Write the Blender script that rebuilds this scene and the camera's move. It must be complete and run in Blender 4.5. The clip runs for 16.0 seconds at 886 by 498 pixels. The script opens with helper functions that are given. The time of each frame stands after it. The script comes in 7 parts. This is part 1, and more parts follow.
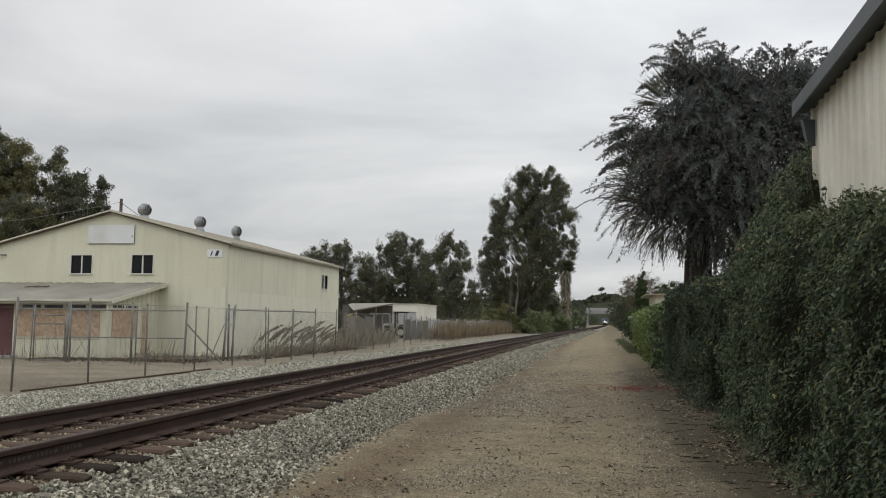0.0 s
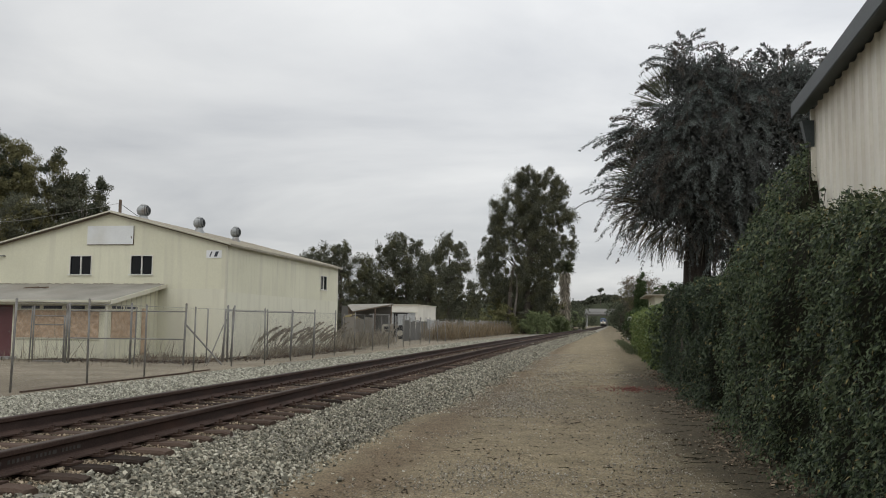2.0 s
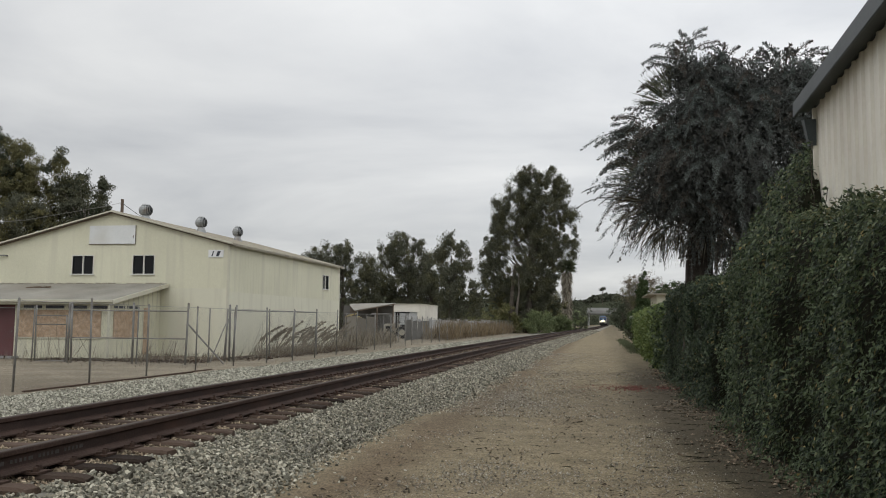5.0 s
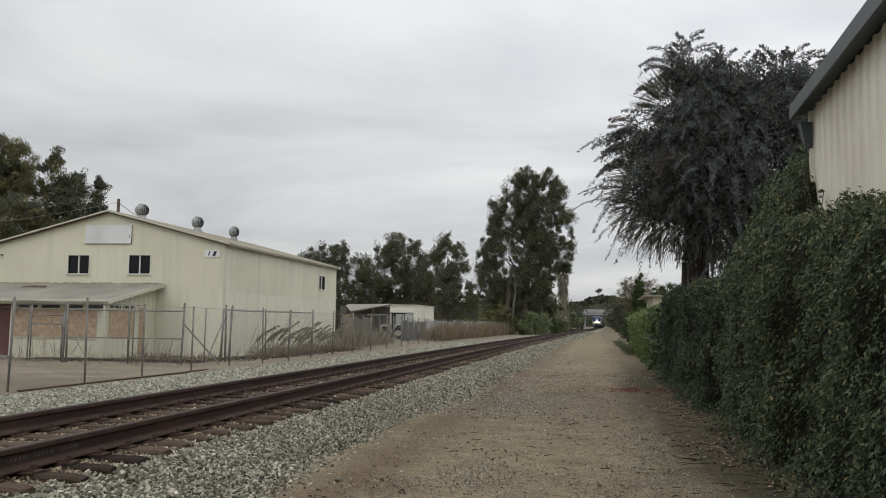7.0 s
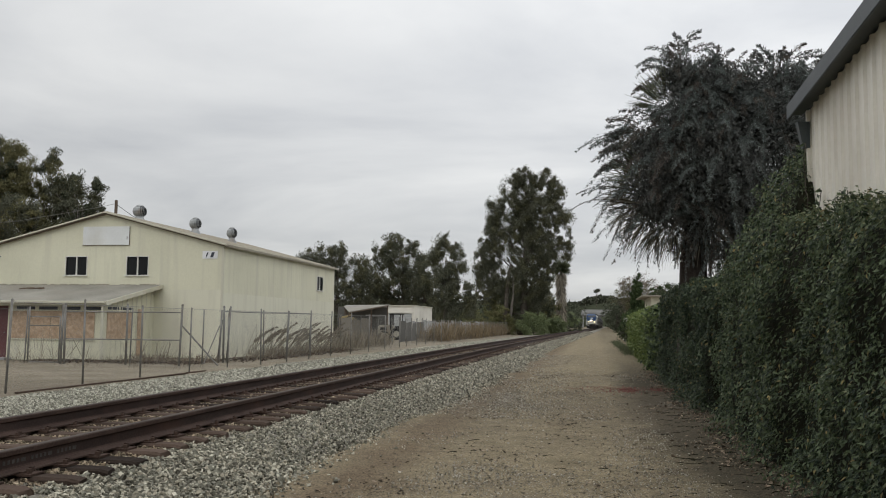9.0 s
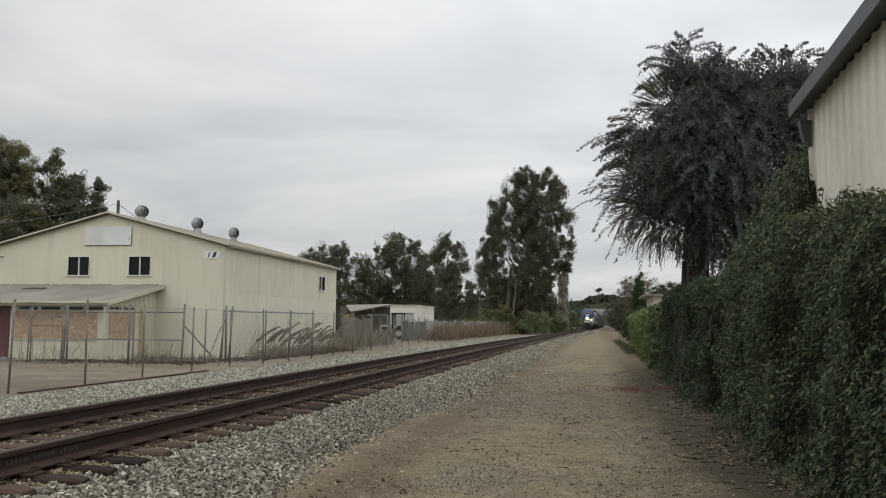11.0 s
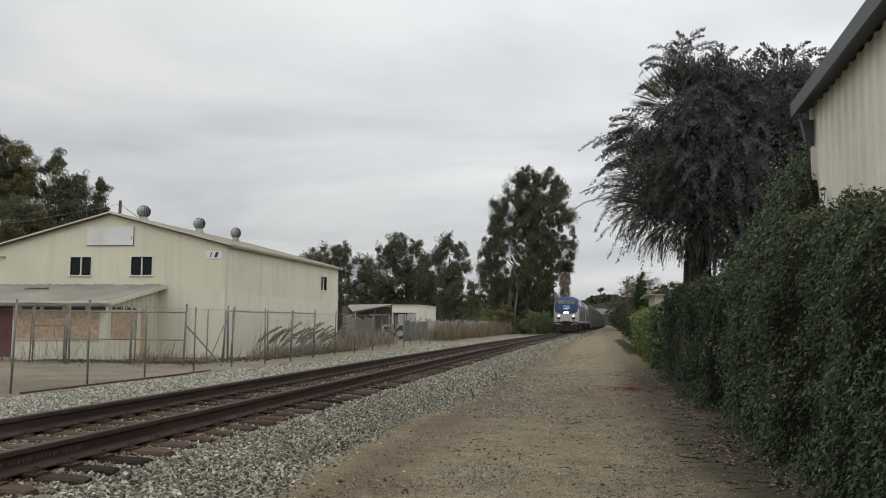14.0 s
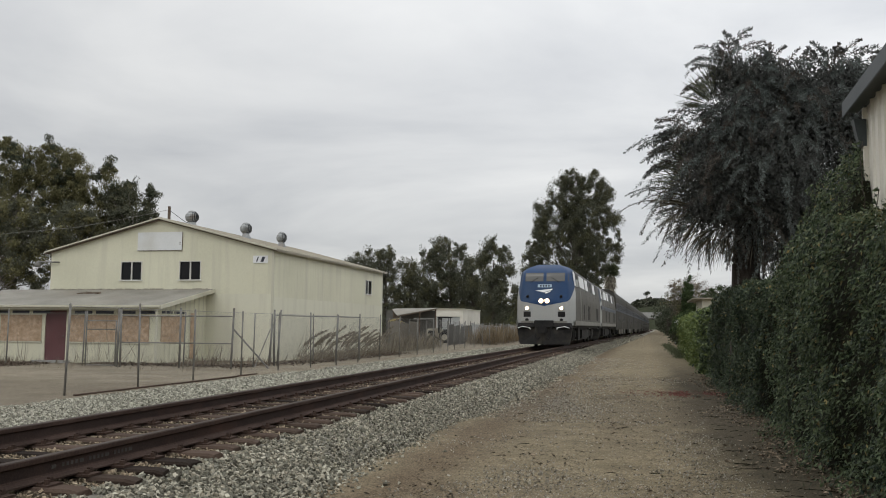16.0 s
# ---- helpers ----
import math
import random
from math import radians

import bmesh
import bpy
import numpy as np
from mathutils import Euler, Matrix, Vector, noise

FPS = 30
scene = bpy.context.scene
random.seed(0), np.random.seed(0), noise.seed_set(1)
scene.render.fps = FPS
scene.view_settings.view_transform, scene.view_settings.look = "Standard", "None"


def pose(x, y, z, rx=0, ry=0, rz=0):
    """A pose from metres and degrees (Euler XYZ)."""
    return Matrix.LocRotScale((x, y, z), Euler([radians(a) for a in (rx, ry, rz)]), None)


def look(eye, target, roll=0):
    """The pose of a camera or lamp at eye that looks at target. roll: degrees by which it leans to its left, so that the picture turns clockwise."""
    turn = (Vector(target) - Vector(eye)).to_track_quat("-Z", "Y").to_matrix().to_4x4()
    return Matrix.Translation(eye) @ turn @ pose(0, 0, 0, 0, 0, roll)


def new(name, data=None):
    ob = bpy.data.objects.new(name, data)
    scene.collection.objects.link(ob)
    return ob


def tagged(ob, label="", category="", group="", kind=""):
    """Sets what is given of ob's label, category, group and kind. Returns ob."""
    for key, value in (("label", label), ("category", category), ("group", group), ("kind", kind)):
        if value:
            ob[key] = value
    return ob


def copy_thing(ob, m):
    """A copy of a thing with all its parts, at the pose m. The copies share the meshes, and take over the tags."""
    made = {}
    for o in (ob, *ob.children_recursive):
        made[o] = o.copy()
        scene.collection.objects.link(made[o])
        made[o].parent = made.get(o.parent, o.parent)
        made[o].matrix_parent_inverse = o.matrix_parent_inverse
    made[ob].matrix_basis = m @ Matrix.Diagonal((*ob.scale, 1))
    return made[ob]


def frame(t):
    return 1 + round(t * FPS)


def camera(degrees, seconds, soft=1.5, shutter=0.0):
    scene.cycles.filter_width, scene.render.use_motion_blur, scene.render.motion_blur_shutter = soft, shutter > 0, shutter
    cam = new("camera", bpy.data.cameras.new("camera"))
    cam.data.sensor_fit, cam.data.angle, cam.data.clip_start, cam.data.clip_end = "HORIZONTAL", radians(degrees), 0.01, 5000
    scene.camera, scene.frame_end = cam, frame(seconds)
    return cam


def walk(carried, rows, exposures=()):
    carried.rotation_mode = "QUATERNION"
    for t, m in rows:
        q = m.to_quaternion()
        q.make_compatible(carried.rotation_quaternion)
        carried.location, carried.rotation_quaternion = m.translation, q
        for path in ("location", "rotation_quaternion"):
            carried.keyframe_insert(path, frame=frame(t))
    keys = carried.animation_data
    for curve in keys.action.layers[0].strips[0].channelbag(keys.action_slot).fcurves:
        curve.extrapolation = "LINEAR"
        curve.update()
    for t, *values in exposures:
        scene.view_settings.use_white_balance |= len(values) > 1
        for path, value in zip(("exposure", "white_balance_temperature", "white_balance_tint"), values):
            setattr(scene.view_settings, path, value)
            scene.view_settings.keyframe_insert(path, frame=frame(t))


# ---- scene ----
cam = camera(54.25, 16.0, soft=1.0)
EYE = (0.0, 0.0, 1.5)
PATH = [
    (0.0, 94.823, -0.598, 10.189), (0.5, 94.827, -0.612, 10.185), (1.0, 94.813, -0.574, 10.199),
    (1.5, 94.835, -0.628, 10.106), (2.0, 94.876, -0.581, 10.139), (2.5, 94.832, -0.503, 10.242),
    (3.0, 94.824, -0.475, 10.267), (3.5, 94.813, -0.418, 10.265), (4.0, 94.806, -0.402, 10.325),
    (6.5, 94.881, -0.73, 10.074), (7.0, 94.897, -0.746, 10.016), (7.5, 94.968, -0.759, 9.816),
    (8.0, 94.955, -0.703, 9.821), (8.5, 94.922, -0.651, 9.91), (9.0, 94.936, -0.589, 9.896),
    (11.5, 94.89, -0.456, 10.088), (12.0, 94.888, -0.461, 10.151), (12.5, 94.888, -0.467, 10.153),
    (13.0, 94.886, -0.467, 10.12), (13.5, 94.89, -0.457, 10.106), (14.0, 94.887, -0.457, 10.152),
    (14.5, 94.896, -0.462, 10.157), (15.0, 94.953, -0.459, 10.307), (15.5, 95.026, -0.425, 11.023),
    (16.0, 95.119, -0.482, 13.073)]
walk(cam, [(t, pose(*EYE, rx, ry, rz)) for t, rx, ry, rz in PATH], exposures=[(0.0, 0.0), (16.0, 0.0)])


# ---------------------------------------------------------------- sky and sun
def make_sky():
    world = bpy.data.worlds.new("overcast_sky")
    world.use_nodes = True
    scene.world = world
    nt = world.node_tree
    nt.nodes.clear()
    add = nt.nodes.new
    out, bg = add("ShaderNodeOutputWorld"), add("ShaderNodeBackground")
    sky = add("ShaderNodeTexSky")
    sky.sky_type, sky.sun_disc = "NISHITA", False
    sky.sun_elevation, sky.sun_rotation = radians(48), radians(200)
    coord, sep = add("ShaderNodeTexCoord"), add("ShaderNodeSeparateXYZ")
    lift = add("ShaderNodeMath")
    lift.operation, lift.inputs[1].default_value = "ADD", 0.16
    high = add("ShaderNodeMath")
    high.operation, high.inputs[1].default_value = "MAXIMUM", 0.1
    dx, dy = add("ShaderNodeMath"), add("ShaderNodeMath")
    dx.operation = dy.operation = "DIVIDE"
    comb = add("ShaderNodeCombineXYZ")
    mapping = add("ShaderNodeMapping")
    mapping.inputs["Scale"].default_value = (0.8, 1.0, 1)
    mapping.inputs["Rotation"].default_value = (0, 0, radians(-8))
    mapping.inputs["Location"].default_value = (0.35, 0.1, 0)
    clouds = add("ShaderNodeTexNoise")
    clouds.inputs["Scale"].default_value, clouds.inputs["Detail"].default_value = 0.9, 7.0
    clouds.inputs["Roughness"].default_value = 0.52
    clouds.inputs["Distortion"].default_value = 0.35
    ramp = add("ShaderNodeValToRGB")
    ramp.color_ramp.elements[0].position, ramp.color_ramp.elements[0].color = 0.34, (0.585, 0.60, 0.622, 1)
    ramp.color_ramp.elements[1].position, ramp.color_ramp.elements[1].color = 0.65, (0.88, 0.884, 0.876, 1)
    height = add("ShaderNodeMapRange")
    height.inputs["From Min"].default_value, height.inputs["From Max"].default_value = 0.02, 0.4
    height.inputs["To Min"].default_value, height.inputs["To Max"].default_value = 0.745, 1.21
    zenith, lighter = add("ShaderNodeMapRange"), add("ShaderNodeMath")
    zenith.inputs["From Min"].default_value, zenith.inputs["From Max"].default_value = 0.36, 1.0
    zenith.inputs["To Min"].default_value, zenith.inputs["To Max"].default_value = 1.0, 1.55
    lighter.operation = "MULTIPLY"
    scaled = add("ShaderNodeVectorMath")
    scaled.operation = "SCALE"
    tenth = add("ShaderNodeVectorMath")
    tenth.operation = "SCALE"
    tenth.inputs["Scale"].default_value = 0.1
    mix = add("ShaderNodeMixRGB")
    mix.inputs["Fac"].default_value = 0.93
    link = nt.links.new
    link(coord.outputs["Generated"], sep.inputs[0])
    link(sep.outputs["Z"], high.inputs[0])
    high.inputs[1].default_value = 0.0
    link(high.outputs[0], lift.inputs[0])
    link(sep.outputs["X"], dx.inputs[0]), link(lift.outputs[0], dx.inputs[1])
    link(sep.outputs["Y"], dy.inputs[0]), link(lift.outputs[0], dy.inputs[1])
    link(dx.outputs[0], comb.inputs["X"]), link(dy.outputs[0], comb.inputs["Y"])
    link(comb.outputs[0], mapping.inputs["Vector"])
    link(mapping.outputs[0], clouds.inputs["Vector"])
    link(clouds.outputs["Fac"], ramp.inputs["Fac"])
    link(sep.outputs["Z"], height.inputs["Value"])
    link(sep.outputs["Z"], zenith.inputs["Value"])
    link(height.outputs[0], lighter.inputs[0]), link(zenith.outputs[0], lighter.inputs[1])
    link(ramp.outputs["Color"], scaled.inputs[0])
    across, thin = add("ShaderNodeMapRange"), add("ShaderNodeMath")
    across.inputs["From Min"].default_value, across.inputs["From Max"].default_value = -0.55, 0.2
    across.inputs["To Min"].default_value, across.inputs["To Max"].default_value = 0.89, 1.19
    thin.operation = "MULTIPLY"
    link(sep.outputs["X"], across.inputs["Value"])
    link(lighter.outputs[0], thin.inputs[0]), link(across.outputs[0], thin.inputs[1])
    link(thin.outputs[0], scaled.inputs["Scale"])
    link(sky.outputs["Color"], tenth.inputs[0])
    link(tenth.outputs[0], mix.inputs["Color1"]), link(scaled.outputs[0], mix.inputs["Color2"])
    link(mix.outputs[0], bg.inputs["Color"])
    bg.inputs["Strength"].default_value = 1.0
    link(bg.outputs[0], out.inputs[0])
    sun = new("sun", bpy.data.lights.new("sun", "SUN"))
    sun.data.energy, sun.data.angle, sun.data.color = 0.28, radians(25), (1.0, 0.97, 0.92)
    sun.matrix_world = look((-20, -30, 50), (0, 10, 0))


make_sky()


# ---------------------------------------------------------------- materials
def material(name, dark, light, size=1.0, rough=0.8, metal=0.0, bump=0.2, grain=None, stains=None, island=False, piece=False, leaf=0.0, spread=0.25, streak=False):
    """Two-scale procedural paint: dark to light over noise of that size, with a fine grain in metres and stains as a third colour."""
    mat = bpy.data.materials.new(name)
    mat.use_nodes = True
    nt = mat.node_tree
    nt.nodes.clear()
    add, link = nt.nodes.new, nt.links.new
    out, bsdf, coord = add("ShaderNodeOutputMaterial"), add("ShaderNodeBsdfPrincipled"), add("ShaderNodeTexCoord")
    bsdf.inputs["Roughness"].default_value, bsdf.inputs["Metallic"].default_value = rough, metal
    bsdf.inputs["Specular IOR Level"].default_value = 0.5 if rough < 0.5 else 0.3 if rough < 0.7 else 0.12
    big, fine = add("ShaderNodeTexNoise"), add("ShaderNodeTexNoise")
    big.inputs["Scale"].default_value, big.inputs["Detail"].default_value = 1.0 / size, 5.0
    fine.inputs["Scale"].default_value, fine.inputs["Detail"].default_value = 1.0 / (grain or size / 12), 3.0
    blend = add("ShaderNodeMixRGB")
    blend.inputs["Fac"].default_value = 0.4
    ramp = add("ShaderNodeValToRGB")
    ramp.color_ramp.elements[0].position, ramp.color_ramp.elements[0].color = 0.34, (*dark, 1)
    ramp.color_ramp.elements[1].position, ramp.color_ramp.elements[1].color = 0.66, (*light, 1)
    link(coord.outputs["Object"], big.inputs["Vector"]), link(coord.outputs["Object"], fine.inputs["Vector"])
    link(big.outputs["Fac"], blend.inputs["Color1"]), link(fine.outputs["Fac"], blend.inputs["Color2"])
    source = blend.outputs["Color"]
    if island or piece:
        geo = add("ShaderNodeNewGeometry") if island else add("ShaderNodeObjectInfo")
        pick = geo.outputs["Random Per Island"] if island else geo.outputs["Random"]
        both = add("ShaderNodeMixRGB")
        both.inputs["Fac"].default_value = 0.7
        widen = add("ShaderNodeMapRange")
        widen.inputs["To Min"].default_value, widen.inputs["To Max"].default_value = 0.5 - spread, 0.5 + spread
        link(pick, widen.inputs["Value"])
        link(source, both.inputs["Color1"]), link(widen.outputs[0], both.inputs["Color2"])
        source = both.outputs["Color"]
    link(source, ramp.inputs["Fac"])
    colour = ramp.outputs["Color"]
    if stains:
        spot, cut, over = add("ShaderNodeTexNoise"), add("ShaderNodeMapRange"), add("ShaderNodeMixRGB")
        spot.inputs["Scale"].default_value, spot.inputs["Detail"].default_value = 0.6 / size, 6.0
        cut.inputs["From Min"].default_value, cut.inputs["From Max"].default_value = 0.52, 0.72
        cut.inputs["To Max"].default_value = 0.75
        over.inputs["Color2"].default_value = (*stains, 1)
        shift = add("ShaderNodeMapping")
        shift.inputs["Location"].default_value = (7.3, 2.1, 4.4)
        if streak:
            shift.inputs["Scale"].default_value = (9, 9, 0.6)
        link(coord.outputs["Object"], shift.inputs["Vector"]), link(shift.outputs[0], spot.inputs["Vector"])
        link(spot.outputs["Fac"], cut.inputs["Value"]), link(cut.outputs[0], over.inputs["Fac"])
        link(colour, over.inputs["Color1"])
        colour = over.outputs["Color"]
    link(colour, bsdf.inputs["Base Color"])
    if bump:
        relief = add("ShaderNodeBump")
        relief.inputs["Strength"].default_value, relief.inputs["Distance"].default_value = bump, (grain or size / 12) * 0.5
        link(fine.outputs["Fac"], relief.inputs["Height"]), link(relief.outputs[0], bsdf.inputs["Normal"])
    if leaf:
        thin, mixed = add("ShaderNodeBsdfTranslucent"), add("ShaderNodeMixShader")
        mixed.inputs["Fac"].default_value = leaf
        link(colour, thin.inputs["Color"])
        link(bsdf.outputs[0], mixed.inputs[1]), link(thin.outputs[0], mixed.inputs[2]), link(mixed.outputs[0], out.inputs[0])
    else:
        link(bsdf.outputs[0], out.inputs[0])
    return mat


def glowing(name, colour, strength):
    mat = bpy.data.materials.new(name)
    mat.use_nodes = True
    bsdf = mat.node_tree.nodes["Principled BSDF"]
    bsdf.inputs["Emission Color"].default_value, bsdf.inputs["Emission Strength"].default_value = (*colour, 1), strength
    return mat


def dark_glass(name, colour=(0.02, 0.022, 0.025), rough=0.08, shine=0.5):
    mat = bpy.data.materials.new(name)
    mat.use_nodes = True
    bsdf = mat.node_tree.nodes["Principled BSDF"]
    bsdf.inputs["Base Color"].default_value, bsdf.inputs["Roughness"].default_value = (*colour, 1), rough
    bsdf.inputs["Specular IOR Level"].default_value = shine
    return mat


def ground_material():
    """Dirt of the path, greyer dust behind the fence, gravel specks and damp patches."""
    mat = material("packed_dirt", (0.158, 0.129, 0.082), (0.256, 0.213, 0.138), 0.5, 0.95, bump=0.8, grain=0.03, stains=(0.165, 0.134, 0.090))
    nt = mat.node_tree
    add, link = nt.nodes.new, nt.links.new
    bsdf = next(n for n in nt.nodes if n.type == "BSDF_PRINCIPLED")
    old = bsdf.inputs["Base Color"].links[0].from_socket
    coord, sep = add("ShaderNodeTexCoord"), add("ShaderNodeSeparateXYZ")
    link(coord.outputs["Object"], sep.inputs[0])
    edge = add("ShaderNodeMapRange")
    edge.inputs["From Min"].default_value, edge.inputs["From Max"].default_value = -8.5, -10.5
    link(sep.outputs["X"], edge.inputs["Value"])
    dust = add("ShaderNodeTexNoise")
    dust.inputs["Scale"].default_value, dust.inputs["Detail"].default_value = 0.7, 9
    dust.inputs["Roughness"].default_value = 0.68
    link(coord.outputs["Object"], dust.inputs["Vector"])
    tone = add("ShaderNodeValToRGB")
    tone.color_ramp.elements[0].position, tone.color_ramp.elements[0].color = 0.35, (0.160, 0.137, 0.101, 1)
    tone.color_ramp.elements[1].position, tone.color_ramp.elements[1].color = 0.65, (0.246, 0.215, 0.162, 1)
    link(dust.outputs["Fac"], tone.inputs["Fac"])
    mix = add("ShaderNodeMixRGB")
    link(edge.outputs[0], mix.inputs["Fac"]), link(old, mix.inputs["Color1"]), link(tone.outputs["Color"], mix.inputs["Color2"])
    speck, cut, over = add("ShaderNodeTexVoronoi"), add("ShaderNodeMapRange"), add("ShaderNodeMixRGB")
    speck.inputs["Scale"].default_value = 28
    cut.inputs["From Min"].default_value, cut.inputs["From Max"].default_value = 0.28, 0.1
    cut.inputs["To Max"].default_value = 0.6
    over.inputs["Color2"].default_value = (0.34, 0.31, 0.265, 1)
    link(coord.outputs["Object"], speck.inputs["Vector"]), link(speck.outputs["Distance"], cut.inputs["Value"])
    link(cut.outputs[0], over.inputs["Fac"]), link(mix.outputs[0], over.inputs["Color1"])
    # dark crumbs and gravelly patches
    crumb, gate, patchy, both, dark = add("ShaderNodeTexNoise"), add("ShaderNodeMapRange"), add("ShaderNodeTexNoise"), add("ShaderNodeMath"), add("ShaderNodeMixRGB")
    crumb.inputs["Scale"].default_value, crumb.inputs["Detail"].default_value = 15, 6
    crumb.inputs["Roughness"].default_value = 0.7
    gate.inputs["From Min"].default_value, gate.inputs["From Max"].default_value = 0.53, 0.62
    patchy.inputs["Scale"].default_value, patchy.inputs["Detail"].default_value = 0.8, 6
    lift = add("ShaderNodeMapRange")
    lift.inputs["From Min"].default_value, lift.inputs["From Max"].default_value, lift.inputs["To Max"].default_value = 0.42, 0.62, 0.7
    both.operation = "MULTIPLY"
    dark.inputs["Color2"].default_value = (0.075, 0.062, 0.046, 1)
    link(coord.outputs["Object"], crumb.inputs["Vector"]), link(coord.outputs["Object"], patchy.inputs["Vector"])
    link(crumb.outputs["Fac"], gate.inputs["Value"]), link(patchy.outputs["Fac"], lift.inputs["Value"])
    link(gate.outputs[0], both.inputs[0]), link(lift.outputs[0], both.inputs[1]), link(both.outputs[0], dark.inputs["Fac"])
    link(over.outputs[0], dark.inputs["Color1"])
    # dark humus and leaf mould by the hedge, tree shade put into the colour
    edge2, wob, addx, soil_shade = add("ShaderNodeMapRange"), add("ShaderNodeTexNoise"), add("ShaderNodeMath"), add("ShaderNodeMixRGB")
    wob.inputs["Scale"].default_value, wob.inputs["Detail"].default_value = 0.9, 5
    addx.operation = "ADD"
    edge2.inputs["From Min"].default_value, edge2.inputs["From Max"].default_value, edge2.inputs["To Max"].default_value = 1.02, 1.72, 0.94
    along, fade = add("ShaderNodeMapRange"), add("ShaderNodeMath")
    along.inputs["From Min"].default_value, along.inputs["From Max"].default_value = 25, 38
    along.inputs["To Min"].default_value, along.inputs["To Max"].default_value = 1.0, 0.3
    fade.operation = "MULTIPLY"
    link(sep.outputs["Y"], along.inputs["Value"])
    soil_shade.inputs["Color2"].default_value = (0.054, 0.046, 0.031, 1)
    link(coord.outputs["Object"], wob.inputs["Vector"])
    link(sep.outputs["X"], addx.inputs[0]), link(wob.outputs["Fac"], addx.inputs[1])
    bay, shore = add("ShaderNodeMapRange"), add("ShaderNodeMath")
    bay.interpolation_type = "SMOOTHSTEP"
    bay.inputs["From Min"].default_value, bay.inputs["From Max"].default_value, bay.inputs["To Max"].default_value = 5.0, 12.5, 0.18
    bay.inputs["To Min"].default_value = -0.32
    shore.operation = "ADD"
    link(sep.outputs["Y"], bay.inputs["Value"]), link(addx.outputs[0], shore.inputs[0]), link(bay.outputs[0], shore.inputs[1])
    link(shore.outputs[0], edge2.inputs["Value"]), link(edge2.outputs[0], fade.inputs[0]), link(along.outputs[0], fade.inputs[1]), link(fade.outputs[0], soil_shade.inputs["Fac"])
    link(dark.outputs[0], soil_shade.inputs["Color1"])
    # brown earth along the toe of the ballast, and slow drift of tone over the whole path
    toe, toe2, band, earth = add("ShaderNodeMapRange"), add("ShaderNodeMapRange"), add("ShaderNodeMath"), add("ShaderNodeMixRGB")
    toe.inputs["From Min"].default_value, toe.inputs["From Max"].default_value = -2.5, -1.9
    toe2.inputs["From Min"].default_value, toe2.inputs["From Max"].default_value, toe2.inputs["To Max"].default_value = -1.05, -1.7, 0.8
    band.operation = "MULTIPLY"
    earth.inputs["Color2"].default_value = (0.122, 0.090, 0.058, 1)
    link(addx.outputs[0], toe.inputs["Value"]), link(addx.outputs[0], toe2.inputs["Value"])
    link(toe.outputs[0], band.inputs[0]), link(toe2.outputs[0], band.inputs[1]), link(band.outputs[0], earth.inputs["Fac"])
    link(soil_shade.outputs[0], earth.inputs["Color1"])
    wet_in, wet_out, wet, pool = add("ShaderNodeMapRange"), add("ShaderNodeMapRange"), add("ShaderNodeMath"), add("ShaderNodeMixRGB")
    wavy, shifted = add("ShaderNodeMath"), add("ShaderNodeMath")
    wavy.operation, shifted.operation, wet.operation = "MULTIPLY", "ADD", "MULTIPLY"
    wavy.inputs[1].default_value = 7.0
    wet_in.inputs["From Min"].default_value, wet_in.inputs["From Max"].default_value, wet_in.inputs["To Max"].default_value = 14.0, 18.5, 0.42
    wet_out.inputs["From Min"].default_value, wet_out.inputs["From Max"].default_value = 25.0, 22.5
    pool.inputs["Color2"].default_value = (0.105, 0.086, 0.062, 1)
    link(wob.outputs["Fac"], wavy.inputs[0]), link(wavy.outputs[0], shifted.inputs[0]), link(sep.outputs["Y"], shifted.inputs[1])
    link(shifted.outputs[0], wet_in.inputs["Value"]), link(shifted.outputs[0], wet_out.inputs["Value"])
    link(wet_in.outputs[0], wet.inputs[0]), link(wet_out.outputs[0], wet.inputs[1]), link(wet.outputs[0], pool.inputs["Fac"])
    link(earth.outputs[0], pool.inputs["Color1"])
    broad, level, drift = add("ShaderNodeTexNoise"), add("ShaderNodeMapRange"), add("ShaderNodeVectorMath")
    broad.inputs["Scale"].default_value, broad.inputs["Detail"].default_value = 0.5, 9
    broad.inputs["Roughness"].default_value = 0.72
    level.inputs["From Min"].default_value, level.inputs["From Max"].default_value = 0.3, 0.7
    level.inputs["To Min"].default_value, level.inputs["To Max"].default_value = 0.93, 1.07
    drift.operation = "SCALE"
    link(coord.outputs["Object"], broad.inputs["Vector"]), link(broad.outputs["Fac"], level.inputs["Value"])
    link(pool.outputs[0], drift.inputs[0]), link(level.outputs[0], drift.inputs["Scale"])
    # fine grit at two sizes
    last = drift.outputs[0]
    for scale, low, high in ((48, 0.5, 1.5), (9, 0.84, 1.16)):
        grit, span, times = add("ShaderNodeTexNoise"), add("ShaderNodeMapRange"), add("ShaderNodeVectorMath")
        grit.inputs["Scale"].default_value, grit.inputs["Detail"].default_value = scale, 4
        span.inputs["From Min"].default_value, span.inputs["From Max"].default_value = 0.32, 0.68
        span.inputs["To Min"].default_value, span.inputs["To Max"].default_value = low, high
        times.operation = "SCALE"
        link(coord.outputs["Object"], grit.inputs["Vector"]), link(grit.outputs["Fac"], span.inputs["Value"])
        link(last, times.inputs[0]), link(span.outputs[0], times.inputs["Scale"])
        last = times.outputs[0]
    link(last, bsdf.inputs["Base Color"])
    return mat


